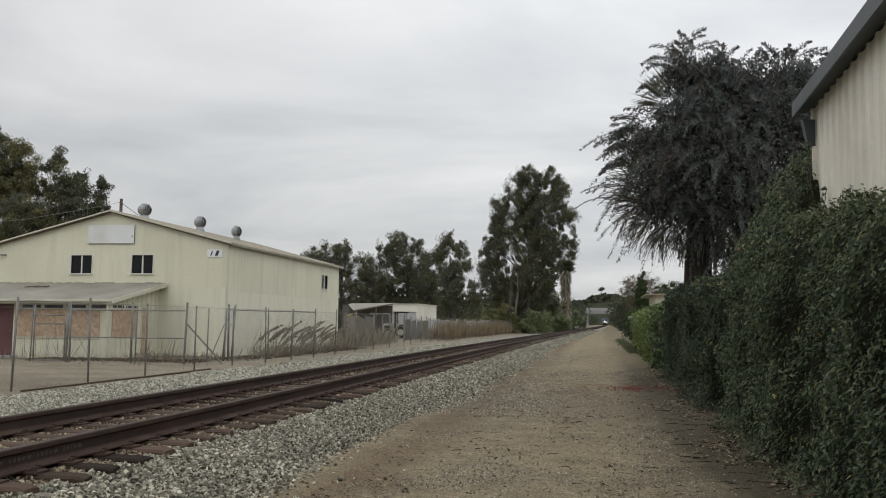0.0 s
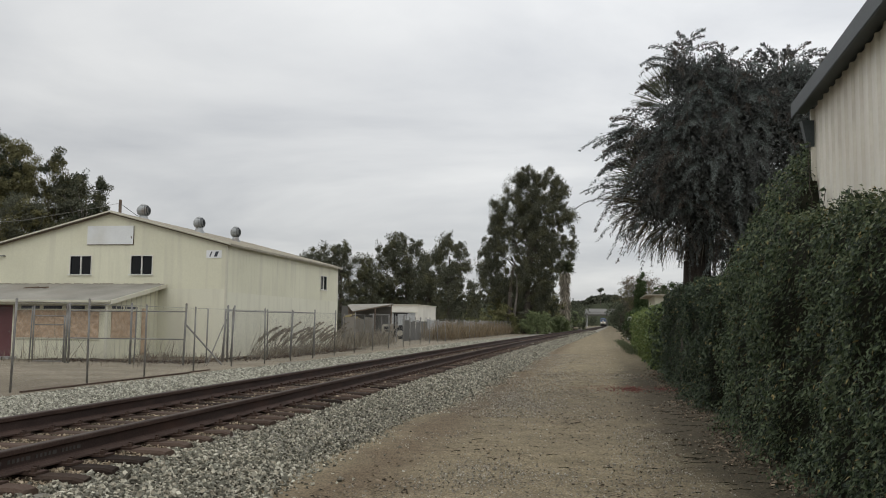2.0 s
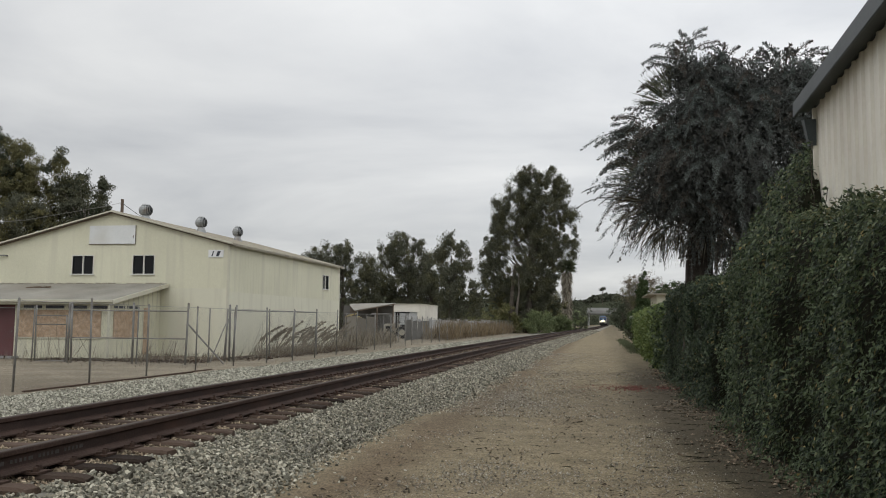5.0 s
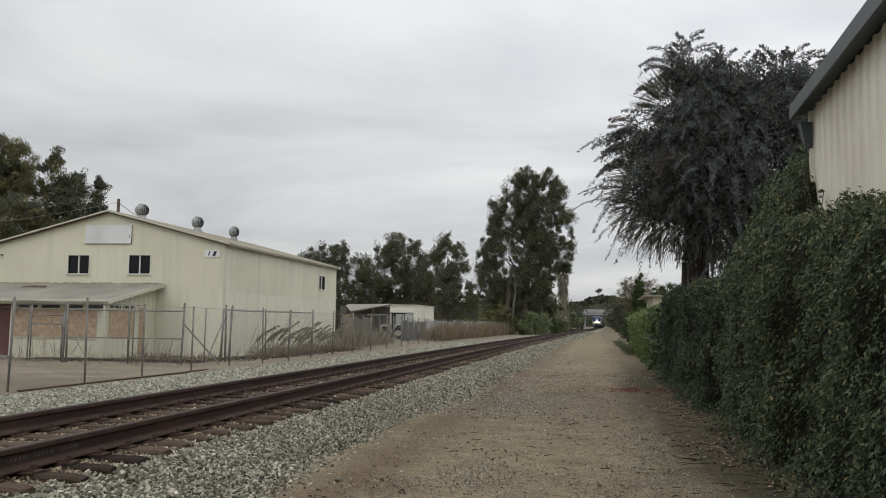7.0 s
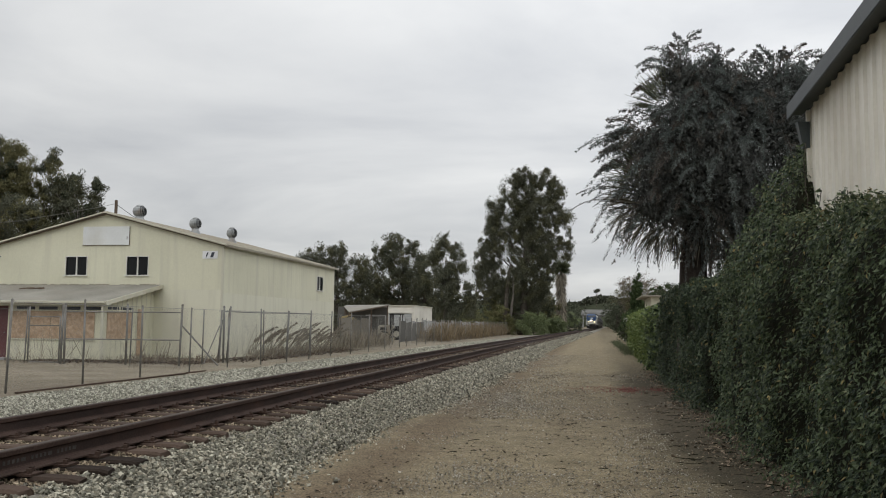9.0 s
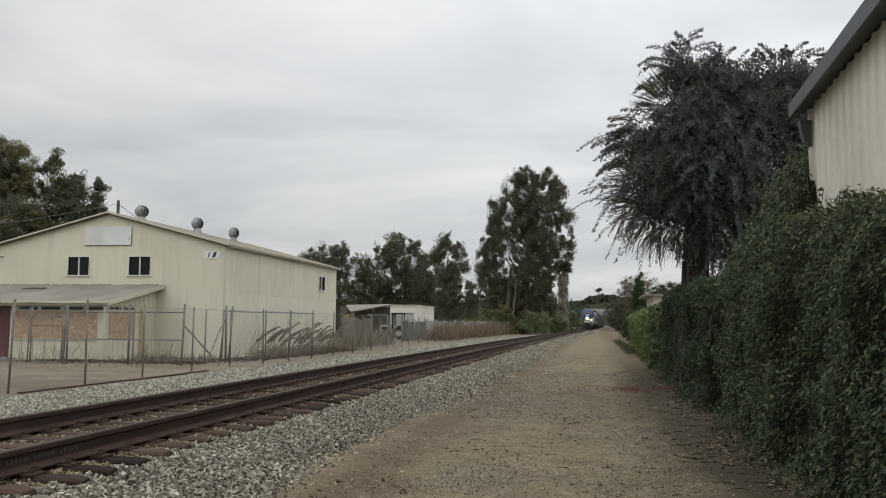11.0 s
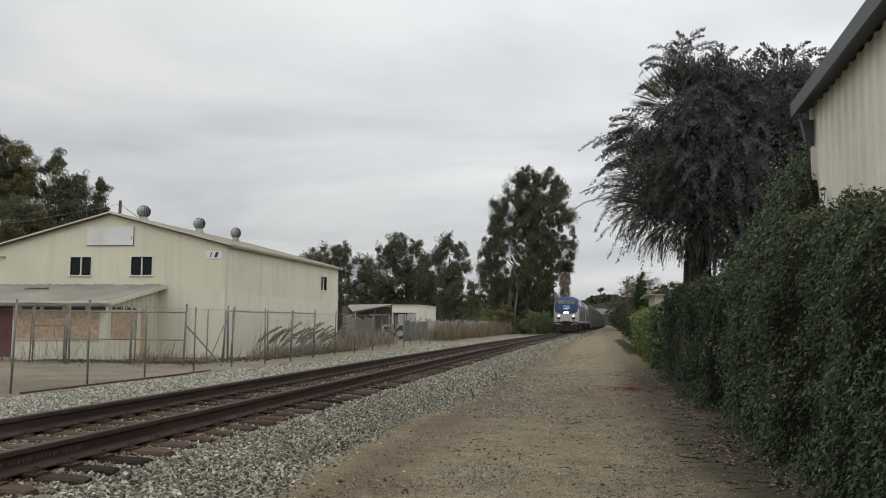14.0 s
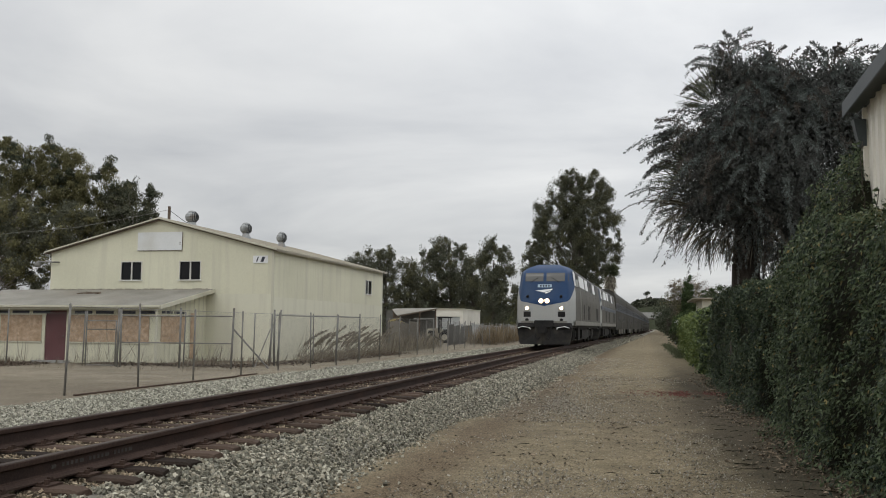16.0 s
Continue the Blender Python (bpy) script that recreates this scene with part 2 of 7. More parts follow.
def tint(mat, *stops):
    """Gives a material's tone ramp more stops: (position, colour)."""
    ramp = next(n for n in mat.node_tree.nodes if n.type == "VALTORGB").color_ramp
    while len(ramp.elements) < len(stops):
        ramp.elements.new(0.5)
    for e, (at, colour) in zip(ramp.elements, stops):
        e.position, e.color = at, (*colour, 1)
    return mat


STONE_TONES = ((0.18, (0.044, 0.040, 0.031)), (0.36, (0.150, 0.143, 0.113)), (0.50, (0.232, 0.230, 0.187)), (0.62, (0.325, 0.293, 0.226)), (0.82, (0.58, 0.556, 0.455)))
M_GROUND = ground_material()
M_BALLAST = material("ballast_bed", (0.060, 0.056, 0.046), (0.33, 0.312, 0.262), 0.09, 0.95, bump=0.9, grain=0.05)
M_STONE_ONE = material("single_ballast_stone", (0.090, 0.086, 0.071), (0.40, 0.386, 0.326), 1.0, 0.9, bump=0.3, grain=0.2, piece=True, spread=0.42)
M_STONE_PALE = material("pale_ballast_stone", (0.175, 0.170, 0.138), (0.46, 0.446, 0.368), 0.05, 0.9, bump=0.3, grain=0.01, island=True, spread=0.42)
M_STONE = material("grey_ballast_stone", (0.090, 0.086, 0.071), (0.40, 0.386, 0.326), 0.05, 0.9, bump=0.3, grain=0.01, island=True, spread=0.42)
M_STONE_RUST = material("rust_stained_ballast_stone", (0.05, 0.04, 0.03), (0.2, 0.17, 0.13), 0.05, 0.9, bump=0.3, grain=0.01, island=True, spread=0.42)
tint(M_STONE, *STONE_TONES), tint(M_STONE_ONE, *STONE_TONES)
tint(M_STONE_RUST, *[(at, (0.86 * r, 0.74 * g, 0.66 * b)) for at, (r, g, b) in STONE_TONES])
M_PEBBLE = material("path_pebble", (0.11, 0.096, 0.075), (0.46, 0.43, 0.365), 0.05, 0.9, bump=0.2, grain=0.01, island=True)
M_RAIL = material("rusty_rail", (0.042, 0.028, 0.023), (0.094, 0.063, 0.052), 0.5, 0.75, 0.3, 0.3, 0.02)
M_WEB = material("dark_brown_rail_web", (0.030, 0.022, 0.020), (0.066, 0.046, 0.040), 0.6, 0.7, 0.2, 0.2, 0.02, stains=(0.085, 0.048, 0.037))
M_MARK = material("worn_pale_mark", (0.055, 0.050, 0.047), (0.10, 0.093, 0.087), 0.05, 0.8, 0, 0.1, 0.01)
M_RAILTOP = material("worn_rail_head", (0.05, 0.038, 0.032), (0.085, 0.068, 0.058), 0.6, 0.7, 0.0, 0.05, 0.02)
M_TIE = material("creosoted_tie", (0.020, 0.015, 0.012), (0.100, 0.071, 0.055), 0.35, 0.95, 0, 0.8, 0.02, piece=True)
M_PLATE = material("rusted_plate", (0.046, 0.031, 0.025), (0.100, 0.067, 0.053), 0.2, 0.85, 0.2, 0.4, 0.015)
M_CREAM = material("cream_painted_steel", (0.595, 0.580, 0.446), (0.690, 0.674, 0.525), 2.5, 0.6, 0, 0.08, 0.05, stains=(0.53, 0.51, 0.41), streak=True)
M_CREAM_CLEAN = material("cream_siding_repainted", (0.62, 0.605, 0.485), (0.69, 0.675, 0.548), 2.0, 0.6, 0, 0.1, 0.04, stains=(0.55, 0.53, 0.43), streak=True)
M_CREAM_TRIM = material("cream_trim", (0.50, 0.48, 0.385), (0.60, 0.58, 0.475), 0.8, 0.6, 0, 0.1, 0.03)
M_ROOF = material("weathered_roof_sheet", (0.19, 0.18, 0.155), (0.31, 0.297, 0.258), 1.4, 0.7, 0.1, 0.2, 0.05, stains=(0.24, 0.215, 0.18))
M_RUSTROOF = material("old_brown_roof_edge", (0.27, 0.245, 0.195), (0.40, 0.37, 0.305), 0.8, 0.8, 0.1, 0.2, 0.04)
M_OSB = material("oriented_strand_board", (0.34, 0.24, 0.155), (0.60, 0.455, 0.33), 0.14, 0.85, 0, 0.6, 0.05, stains=(0.36, 0.24, 0.15))
M_MAROON = material("faded_maroon_door", (0.098, 0.038, 0.041), (0.145, 0.063, 0.066), 0.6, 0.6, 0, 0.1, 0.03)
M_WHITE = material("white_paint", (0.70, 0.71, 0.71), (0.80, 0.81, 0.81), 1.0, 0.5, 0, 0.06, 0.04)
M_SIGN = material("weathered_blank_sign", (0.66, 0.675, 0.67), (0.77, 0.785, 0.78), 1.2, 0.6, 0, 0.06, 0.05, stains=(0.55, 0.54, 0.49))
M_FRAME = material("dull_white_window_frame", (0.56, 0.55, 0.50), (0.68, 0.67, 0.62), 0.5, 0.6, 0, 0.06, 0.03)
M_DARK = material("dark_print", (0.03, 0.035, 0.05), (0.06, 0.065, 0.08), 0.2, 0.6)
M_GLASS = dark_glass("dusky_window_glass", (0.008, 0.009, 0.010), 0.15, 0.25)
M_GALV = material("galvanised_steel", (0.13, 0.127, 0.118), (0.275, 0.267, 0.248), 0.3, 0.65, 0.3, 0.15, 0.02, stains=(0.10, 0.078, 0.058))
M_VENT = material("dull_turbine_vent", (0.23, 0.24, 0.24), (0.40, 0.41, 0.405), 0.4, 0.5, 0.5, 0.2, 0.02, stains=(0.20, 0.14, 0.09))
M_WIRE = material("chain_link_wire", (0.16, 0.16, 0.155), (0.25, 0.25, 0.24), 0.5, 0.6, 0.4, 0)
M_BOARD = material("weathered_timber", (0.09, 0.065, 0.05), (0.19, 0.15, 0.115), 0.5, 0.95, 0, 0.6, 0.02)
M_SIDING = material("beige_ribbed_siding", (0.70, 0.67, 0.585), (0.79, 0.76, 0.675), 1.6, 0.55, 0, 0.08, 0.05, stains=(0.58, 0.545, 0.47))
M_FASCIA = material("slate_grey_fascia", (0.038, 0.047, 0.050), (0.062, 0.073, 0.076), 0.8, 0.5, 0, 0.1, 0.03)
M_IVY = material("ivy_leaf", (0.016, 0.029, 0.016), (0.122, 0.158, 0.080), 0.5, 0.5, 0, 0, 0.05, island=True, leaf=0.25, spread=0.33)
M_IVY_DRY = material("yellowed_ivy_leaf", (0.16, 0.12, 0.045), (0.34, 0.28, 0.12), 0.5, 0.6, 0, 0, 0.05, island=True, leaf=0.25)
M_TWIGGY = material("bare_brown_twigs", (0.12, 0.098, 0.075), (0.26, 0.22, 0.175), 1.5, 0.9, 0, 0, 0.2, island=True)
# ivy green darkened for the far stretch: the palm's shade put into the colour
M_IVY_SHADED = material("tree_shaded_ivy_leaf", (0.013, 0.024, 0.014), (0.085, 0.112, 0.060), 0.5, 0.5, 0, 0, 0.05, island=True, leaf=0.2, spread=0.33)
# young tips, their colour paled for sky light on the hedge top
M_IVY_YOUNG_LIT = material("young_lit_ivy_leaf", (0.080, 0.098, 0.048), (0.225, 0.240, 0.130), 0.5, 0.5, 0, 0, 0.05, island=True, leaf=0.3)
M_HEDGE = material("clipped_hedge_leaf", (0.080, 0.117, 0.035), (0.198, 0.244, 0.080), 0.6, 0.5, 0, 0, 0.05, island=True, leaf=0.25)
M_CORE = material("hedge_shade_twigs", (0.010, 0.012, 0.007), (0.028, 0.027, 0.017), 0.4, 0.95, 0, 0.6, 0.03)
# vine tones raised to carry the haze in the leaf colour itself
M_VINE = material("hazy_vine_leaf", (0.058, 0.061, 0.058), (0.150, 0.156, 0.146), 0.45, 0.9, 0, 0, 0.12, island=True, leaf=0.12, spread=0.16)
M_VINE_GREY = material("grey_vine_leaf", (0.090, 0.104, 0.099), (0.215, 0.240, 0.226), 0.5, 0.85, 0, 0, 0.1, island=True, leaf=0.12, spread=0.16)
M_VINE_TIP = material("reddish_vine_tip", (0.074, 0.066, 0.058), (0.165, 0.146, 0.126), 0.5, 0.85, 0, 0, 0.05, island=True, leaf=0.2)
M_FROND = material("dry_fan_frond", (0.075, 0.07, 0.05), (0.23, 0.205, 0.155), 0.6, 0.7, 0, 0, 0.05, island=True, leaf=0.2)
M_PALM = material("dull_palm_green", (0.075, 0.085, 0.050), (0.20, 0.21, 0.145), 0.6, 0.6, 0, 0, 0.05, island=True, leaf=0.2)
M_SKIRT = material("pale_palm_skirt", (0.17, 0.153, 0.12), (0.42, 0.38, 0.31), 0.6, 0.8, 0, 0, 0.05, island=True, leaf=0.15)
M_EUC = material("eucalyptus_leaf", (0.040, 0.048, 0.032), (0.112, 0.122, 0.082), 3.0, 0.85, 0, 0, 0.3, island=True, leaf=0.2)
M_EUC_WARM = material("olive_eucalyptus_leaf", (0.095, 0.092, 0.046), (0.215, 0.200, 0.102), 3.0, 0.85, 0, 0, 0.3, island=True, leaf=0.2)
M_BUSH = material("green_bush_leaf", (0.095, 0.122, 0.055), (0.235, 0.275, 0.130), 1.5, 0.6, 0, 0, 0.2, island=True, leaf=0.2)
# lifted towards grey: distance haze put into the leaf colour
M_EUC_FAR = material("hazy_eucalyptus_leaf", (0.069, 0.074, 0.052), (0.146, 0.150, 0.106), 3.0, 0.85, 0, 0, 0.3, island=True, leaf=0.2)
M_EUC_OLIVE = material("yellowed_eucalyptus_leaf", (0.072, 0.074, 0.044), (0.158, 0.155, 0.092), 3.0, 0.85, 0, 0, 0.3, island=True, leaf=0.2)
M_BUSH_DULL = material("palm_frond_green", (0.05, 0.062, 0.034), (0.13, 0.145, 0.085), 1.5, 0.7, 0, 0, 0.2, island=True, leaf=0.15)
M_DEEP = material("deep_green_leaf", (0.028, 0.046, 0.020), (0.095, 0.125, 0.055), 3.0, 0.85, 0, 0, 0.3, island=True, leaf=0.2)
M_OLIVE = material("olive_scrub_leaf", (0.100, 0.108, 0.045), (0.245, 0.240, 0.112), 1.5, 0.7, 0, 0, 0.2, island=True, leaf=0.2)
M_BARK = material("shaggy_bark", (0.05, 0.043, 0.036), (0.15, 0.13, 0.11), 0.3, 0.95, 0, 0.8, 0.03)
M_PALM_TRUNK = material("dark_fibrous_trunk", (0.018, 0.015, 0.013), (0.062, 0.052, 0.043), 0.12, 0.95, 0, 0.9, 0.03)
M_PALE_BARK = material("pale_eucalyptus_bark", (0.13, 0.115, 0.10), (0.30, 0.275, 0.245), 0.5, 0.9, 0, 0.5, 0.05)
M_STEM = material("peeling_grey_bark", (0.085, 0.075, 0.064), (0.21, 0.19, 0.165), 0.5, 0.9, 0, 0.5, 0.05)
M_DRY = material("dry_grass_blade", (0.11, 0.085, 0.055), (0.28, 0.22, 0.14), 0.5, 0.9, 0, 0, 0.1, island=True, leaf=0.25)
M_WEED = material("brown_weed_blade", (0.16, 0.14, 0.108), (0.35, 0.31, 0.242), 0.5, 0.9, 0, 0, 0.1, island=True, leaf=0.2)
M_LITTER = material("fallen_leaf", (0.036, 0.028, 0.020), (0.36, 0.285, 0.21), 0.3, 0.9, 0, 0, 0.05, island=True)
M_MOULD = material("dead_leaf_mould", (0.040, 0.030, 0.024), (0.15, 0.115, 0.088), 0.5, 0.95, 0, 0, 0.1, island=True)
M_CRUMB = material("bark_crumb", (0.035, 0.028, 0.020), (0.13, 0.105, 0.075), 0.3, 0.95, 0, 0, 0.05, island=True)
M_PETAL = material("fallen_red_leaf", (0.14, 0.052, 0.046), (0.25, 0.11, 0.095), 0.3, 0.9, 0, 0, 0.05, island=True)
M_CONCRETE = material("bridge_concrete", (0.27, 0.27, 0.265), (0.40, 0.40, 0.39), 3.0, 0.9, 0, 0.2, 0.1)
M_TEAL = material("loco_blue_paint", (0.008, 0.036, 0.105), (0.013, 0.050, 0.135), 2.0, 0.55, 0, 0.03, 0.05, stains=(0.04, 0.065, 0.11))
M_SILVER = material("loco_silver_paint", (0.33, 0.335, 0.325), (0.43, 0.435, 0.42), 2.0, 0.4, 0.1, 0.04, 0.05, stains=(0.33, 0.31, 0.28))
# far darker than the nose silver, with brown stains
M_SIDE = material("dark_silver_side", (0.058, 0.056, 0.047), (0.104, 0.099, 0.083), 1.6, 0.6, 0.08, 0.05, 0.05, stains=(0.09, 0.08, 0.064))
M_BLACK = material("grimy_black_steel", (0.014, 0.014, 0.015), (0.040, 0.038, 0.036), 0.5, 0.7, 0.2, 0.2, 0.03)
M_WARM_LIGHT = glowing("headlight_lens", (1.0, 0.70, 0.38), 300)
M_DITCH = glowing("ditch_light_lens", (1.0, 0.64, 0.32), 24)


# ---------------------------------------------------------------- mesh helpers
class Shape:
    """Collects verts and faces of one mesh."""

    def __init__(self):
        self.v, self.f = [], []

    def add(self, verts, faces):
        n = len(self.v)
        self.v += [tuple(p) for p in verts]
        self.f += [tuple(i + n for i in f) for f in faces]
        return self

    def box(self, x0, x1, y0, y1, z0, z1):
        return self.hexa([(x0, y0, z0), (x1, y0, z0), (x1, y1, z0), (x0, y1, z0), (x0, y0, z1), (x1, y0, z1), (x1, y1, z1), (x0, y1, z1)])

    def hexa(self, p):
        return self.add(p, [(0, 3, 2, 1), (4, 5, 6, 7), (0, 1, 5, 4), (1, 2, 6, 5), (2, 3, 7, 6), (3, 0, 4, 7)])

    def tube(self, a, b, r, r2=None, n=8, cap=True):
        a, b = Vector(a), Vector(b)
        r2 = r if r2 is None else r2
        q = (b - a).to_track_quat("Z", "Y")
        ring = [q @ Vector((math.cos(2 * math.pi * i / n), math.sin(2 * math.pi * i / n), 0)) for i in range(n)]
        faces = [(i, (i + 1) % n, n + (i + 1) % n, n + i) for i in range(n)]
        if cap:
            faces += [tuple(range(n))[::-1], tuple(range(n, 2 * n))]
        return self.add([a + r * v for v in ring] + [b + r2 * v for v in ring], faces)

    def path(self, points, radii, n=7):
        for i in range(len(points) - 1):
            self.tube(points[i], points[i + 1], radii[i], radii[i + 1], n, i in (0, len(points) - 2))
        return self

    def lathe(self, centre, profile, n=16):
        c = Vector(centre)
        verts = [c + Vector((r * math.cos(2 * math.pi * i / n), r * math.sin(2 * math.pi * i / n), z)) for r, z in profile for i in range(n)]
        faces = [(k * n + i, k * n + (i + 1) % n, (k + 1) * n + (i + 1) % n, (k + 1) * n + i) for k in range(len(profile) - 1) for i in range(n)]
        faces += [tuple(range(n))[::-1], tuple(range((len(profile) - 1) * n, len(profile) * n))]
        return self.add(verts, faces)

    def extrude_y(self, poly, y0, y1):
        """A polygon of (x, z) from y0 to y1."""
        n = len(poly)
        verts = [(x, y0, z) for x, z in poly] + [(x, y1, z) for x, z in poly]
        return self.add(verts, [tuple(range(n)), tuple(range(n, 2 * n))[::-1]] + [((i + 1) % n, i, n + i, n + (i + 1) % n) for i in range(n)])

    def extrude_x(self, poly, x0, x1):
        """A polygon of (y, z) from x0 to x1."""
        n = len(poly)
        verts = [(x0, y, z) for y, z in poly] + [(x1, y, z) for y, z in poly]
        return self.add(verts, [tuple(range(n)), tuple(range(n, 2 * n))[::-1]] + [((i + 1) % n, i, n + i, n + (i + 1) % n) for i in range(n)])

    def mesh(self, name, smooth=False, bevel=0.0, weld=False):
        me = bpy.data.meshes.new(name)
        me.from_pydata(self.v, [], self.f)
        bm = bmesh.new()
        bm.from_mesh(me)
        if weld:
            bmesh.ops.remove_doubles(bm, verts=bm.verts, dist=0.0005)
        bmesh.ops.recalc_face_normals(bm, faces=bm.faces)
        if bevel:
            sharp = [e for e in bm.edges if len(e.link_faces) == 2 and e.calc_face_angle(0) > 0.5]
            bmesh.ops.bevel(bm, geom=sharp, offset=bevel, segments=2, affect="EDGES", clamp_overlap=True)
        for f in bm.faces:
            f.smooth = smooth
        bm.to_mesh(me)
        bm.free()
        return me


def array_mesh(name, verts, faces):
    """A mesh from numpy arrays; all faces have the same number of corners."""
    me = bpy.data.meshes.new(name)
    verts, faces = np.asarray(verts, np.float32), np.asarray(faces, np.int32)
    me.vertices.add(len(verts))
    me.vertices.foreach_set("co", verts.ravel())
    k = faces.shape[1]
    me.loops.add(faces.size)
    me.loops.foreach_set("vertex_index", faces.ravel())
    me.polygons.add(len(faces))
    me.polygons.foreach_set("loop_start", np.arange(0, faces.size, k, dtype=np.int32))
    me.update(calc_edges=True)
    me.validate()
    me.shade_flat()
    return me


def part(name, shape, mat, parent, label="", smooth=False, bevel=0.0, kind=""):
    """ONE mesh object under a thing or a part (or on its own with parent None)."""
    me = shape.mesh(name, smooth, bevel) if isinstance(shape, Shape) else shape
    if not me.materials:
        me.materials.append(mat)
    ob = new(name, me)
    ob.parent = parent
    return tagged(ob, label, kind=kind)


def thing(name, label, category, at=(0, 0, 0), group="", kind=""):
    ob = new(name)
    ob.empty_display_size = 0.3
    ob.matrix_basis = Matrix.Translation(at)
    return tagged(ob, label, category, group, kind)


def leaf_mesh(name, centres, along, length, width, rng, fold=0.18, facing=None, plain=False):
    """Folded kite-shaped leaves, or plain pointed ones for far crowns: centres (n,3), directions (n,3), length and width (n,); facing: the way their upper sides turn."""
    n = len(centres)
    along = along / np.maximum(np.linalg.norm(along, axis=1, keepdims=True), 1e-6)
    turn = rng.normal(size=(n, 3)) if facing is None else np.asarray(facing) + rng.normal(0, 0.45, (n, 3))
    side = np.cross(along, turn)
    side /= np.maximum(np.linalg.norm(side, axis=1, keepdims=True), 1e-6)
    up = np.cross(side, along)
    length, width = np.broadcast_to(length, n)[:, None], np.broadcast_to(width, n)[:, None]
    tip, mid = along * length / 2, along * length * -0.08
    if plain:
        v = np.stack([centres + tip, centres - tip + side * width / 2, centres - tip - side * width / 2], 1)
        return array_mesh(name, v.reshape(-1, 3), np.arange(3 * n).reshape(n, 3))
    v = np.stack([centres - tip, centres + mid + side * width / 2 + up * width * fold, centres + tip, centres + mid - side * width / 2 + up * width * fold], 1)
    base = np.arange(n)[:, None] * 4
    f = np.concatenate([base + [0, 1, 2], base + [0, 2, 3]])
    return array_mesh(name, v.reshape(-1, 3), f)


def rocks(name, centres, size, rng, simple=False):
    """Angular stones: jittered boxes or, for small ones, octahedra, all in one mesh."""
    n = len(centres)
    corner = np.array([(x, y, z) for z in (-1, 1) for y in (-1, 1) for x in (-1, 1)], float)
    if simple:
        corner = np.array([(1.2, 0.2, 0), (-1.2, 0, 0.2), (0, 1.2, -0.2), (0.2, -1.2, 0), (0, 0.2, 1.1), (0, 0, -1.1)])
    if simple == 'tiny':
        corner = np.array([(1.1, 1.0, -0.5), (-1.0, 0.9, -0.6), (0, -1.2, -0.5), (0.1, 0.2, 1.0)])
    v = corner[None] * rng.uniform(0.5 if not simple else 0.65, 1.0, (n, len(corner), 3)) * rng.uniform(0.65, 1.45, (n, 1, 3)) * [1.0, 0.9, 0.62] * np.broadcast_to(size, n)[:, None, None] / 2
    q = rng.normal(size=(n, 4)) * [1.0, 0.5, 0.5, 1.0]
    q /= np.linalg.norm(q, axis=1, keepdims=True)
    w, x, y, z = q.T
    m = np.stack([1 - 2 * (y * y + z * z), 2 * (x * y - z * w), 2 * (x * z + y * w), 2 * (x * y + z * w), 1 - 2 * (x * x + z * z), 2 * (y * z - x * w),
                  2 * (x * z - y * w), 2 * (y * z + x * w), 1 - 2 * (x * x + y * y)], 1).reshape(n, 3, 3)
    v = np.einsum("nij,nkj->nki", m, v) + centres[:, None]
    quad = np.array([(0, 2, 3, 1), (4, 5, 7, 6), (0, 1, 5, 4), (1, 3, 7, 5), (3, 2, 6, 7), (2, 0, 4, 6)])
    if simple:
        quad = np.array([(0, 2, 4), (2, 1, 4), (1, 3, 4), (3, 0, 4), (2, 0, 5), (1, 2, 5), (3, 1, 5), (0, 3, 5)])
    if simple == 'tiny':
        quad = np.array([(0, 1, 3), (1, 2, 3), (2, 0, 3), (0, 2, 1)])
    return array_mesh(name, v.reshape(-1, 3), (np.arange(n)[:, None, None] * len(corner) + quad[None]).reshape(-1, quad.shape[1]))


def track_x(y):
    """Centre line of the track: straight by the camera, then a long bend."""
    y = np.asarray(y, float)
    ys = np.array([-60, 24, 72, 150, 540, 1400.0])
    slope = np.array([0.002, 0.002, 0.0225, 0.0195, 0.0138, 0.0138])
    grid = np.linspace(-60, 1400, 2921)
    s = np.interp(grid, ys, slope)
    x = np.concatenate([[0], np.cumsum((s[1:] + s[:-1]) / 2 * np.diff(grid))])
    x += -5.30 - np.interp(0, grid, x)
    return np.interp(y, grid, x)


def track_turn(y):
    """Heading of the track at y, as degrees about z."""
    return -math.degrees(math.atan((float(track_x(y + 1)) - float(track_x(y - 1))) / 2))


RAIL_Z = 0.48


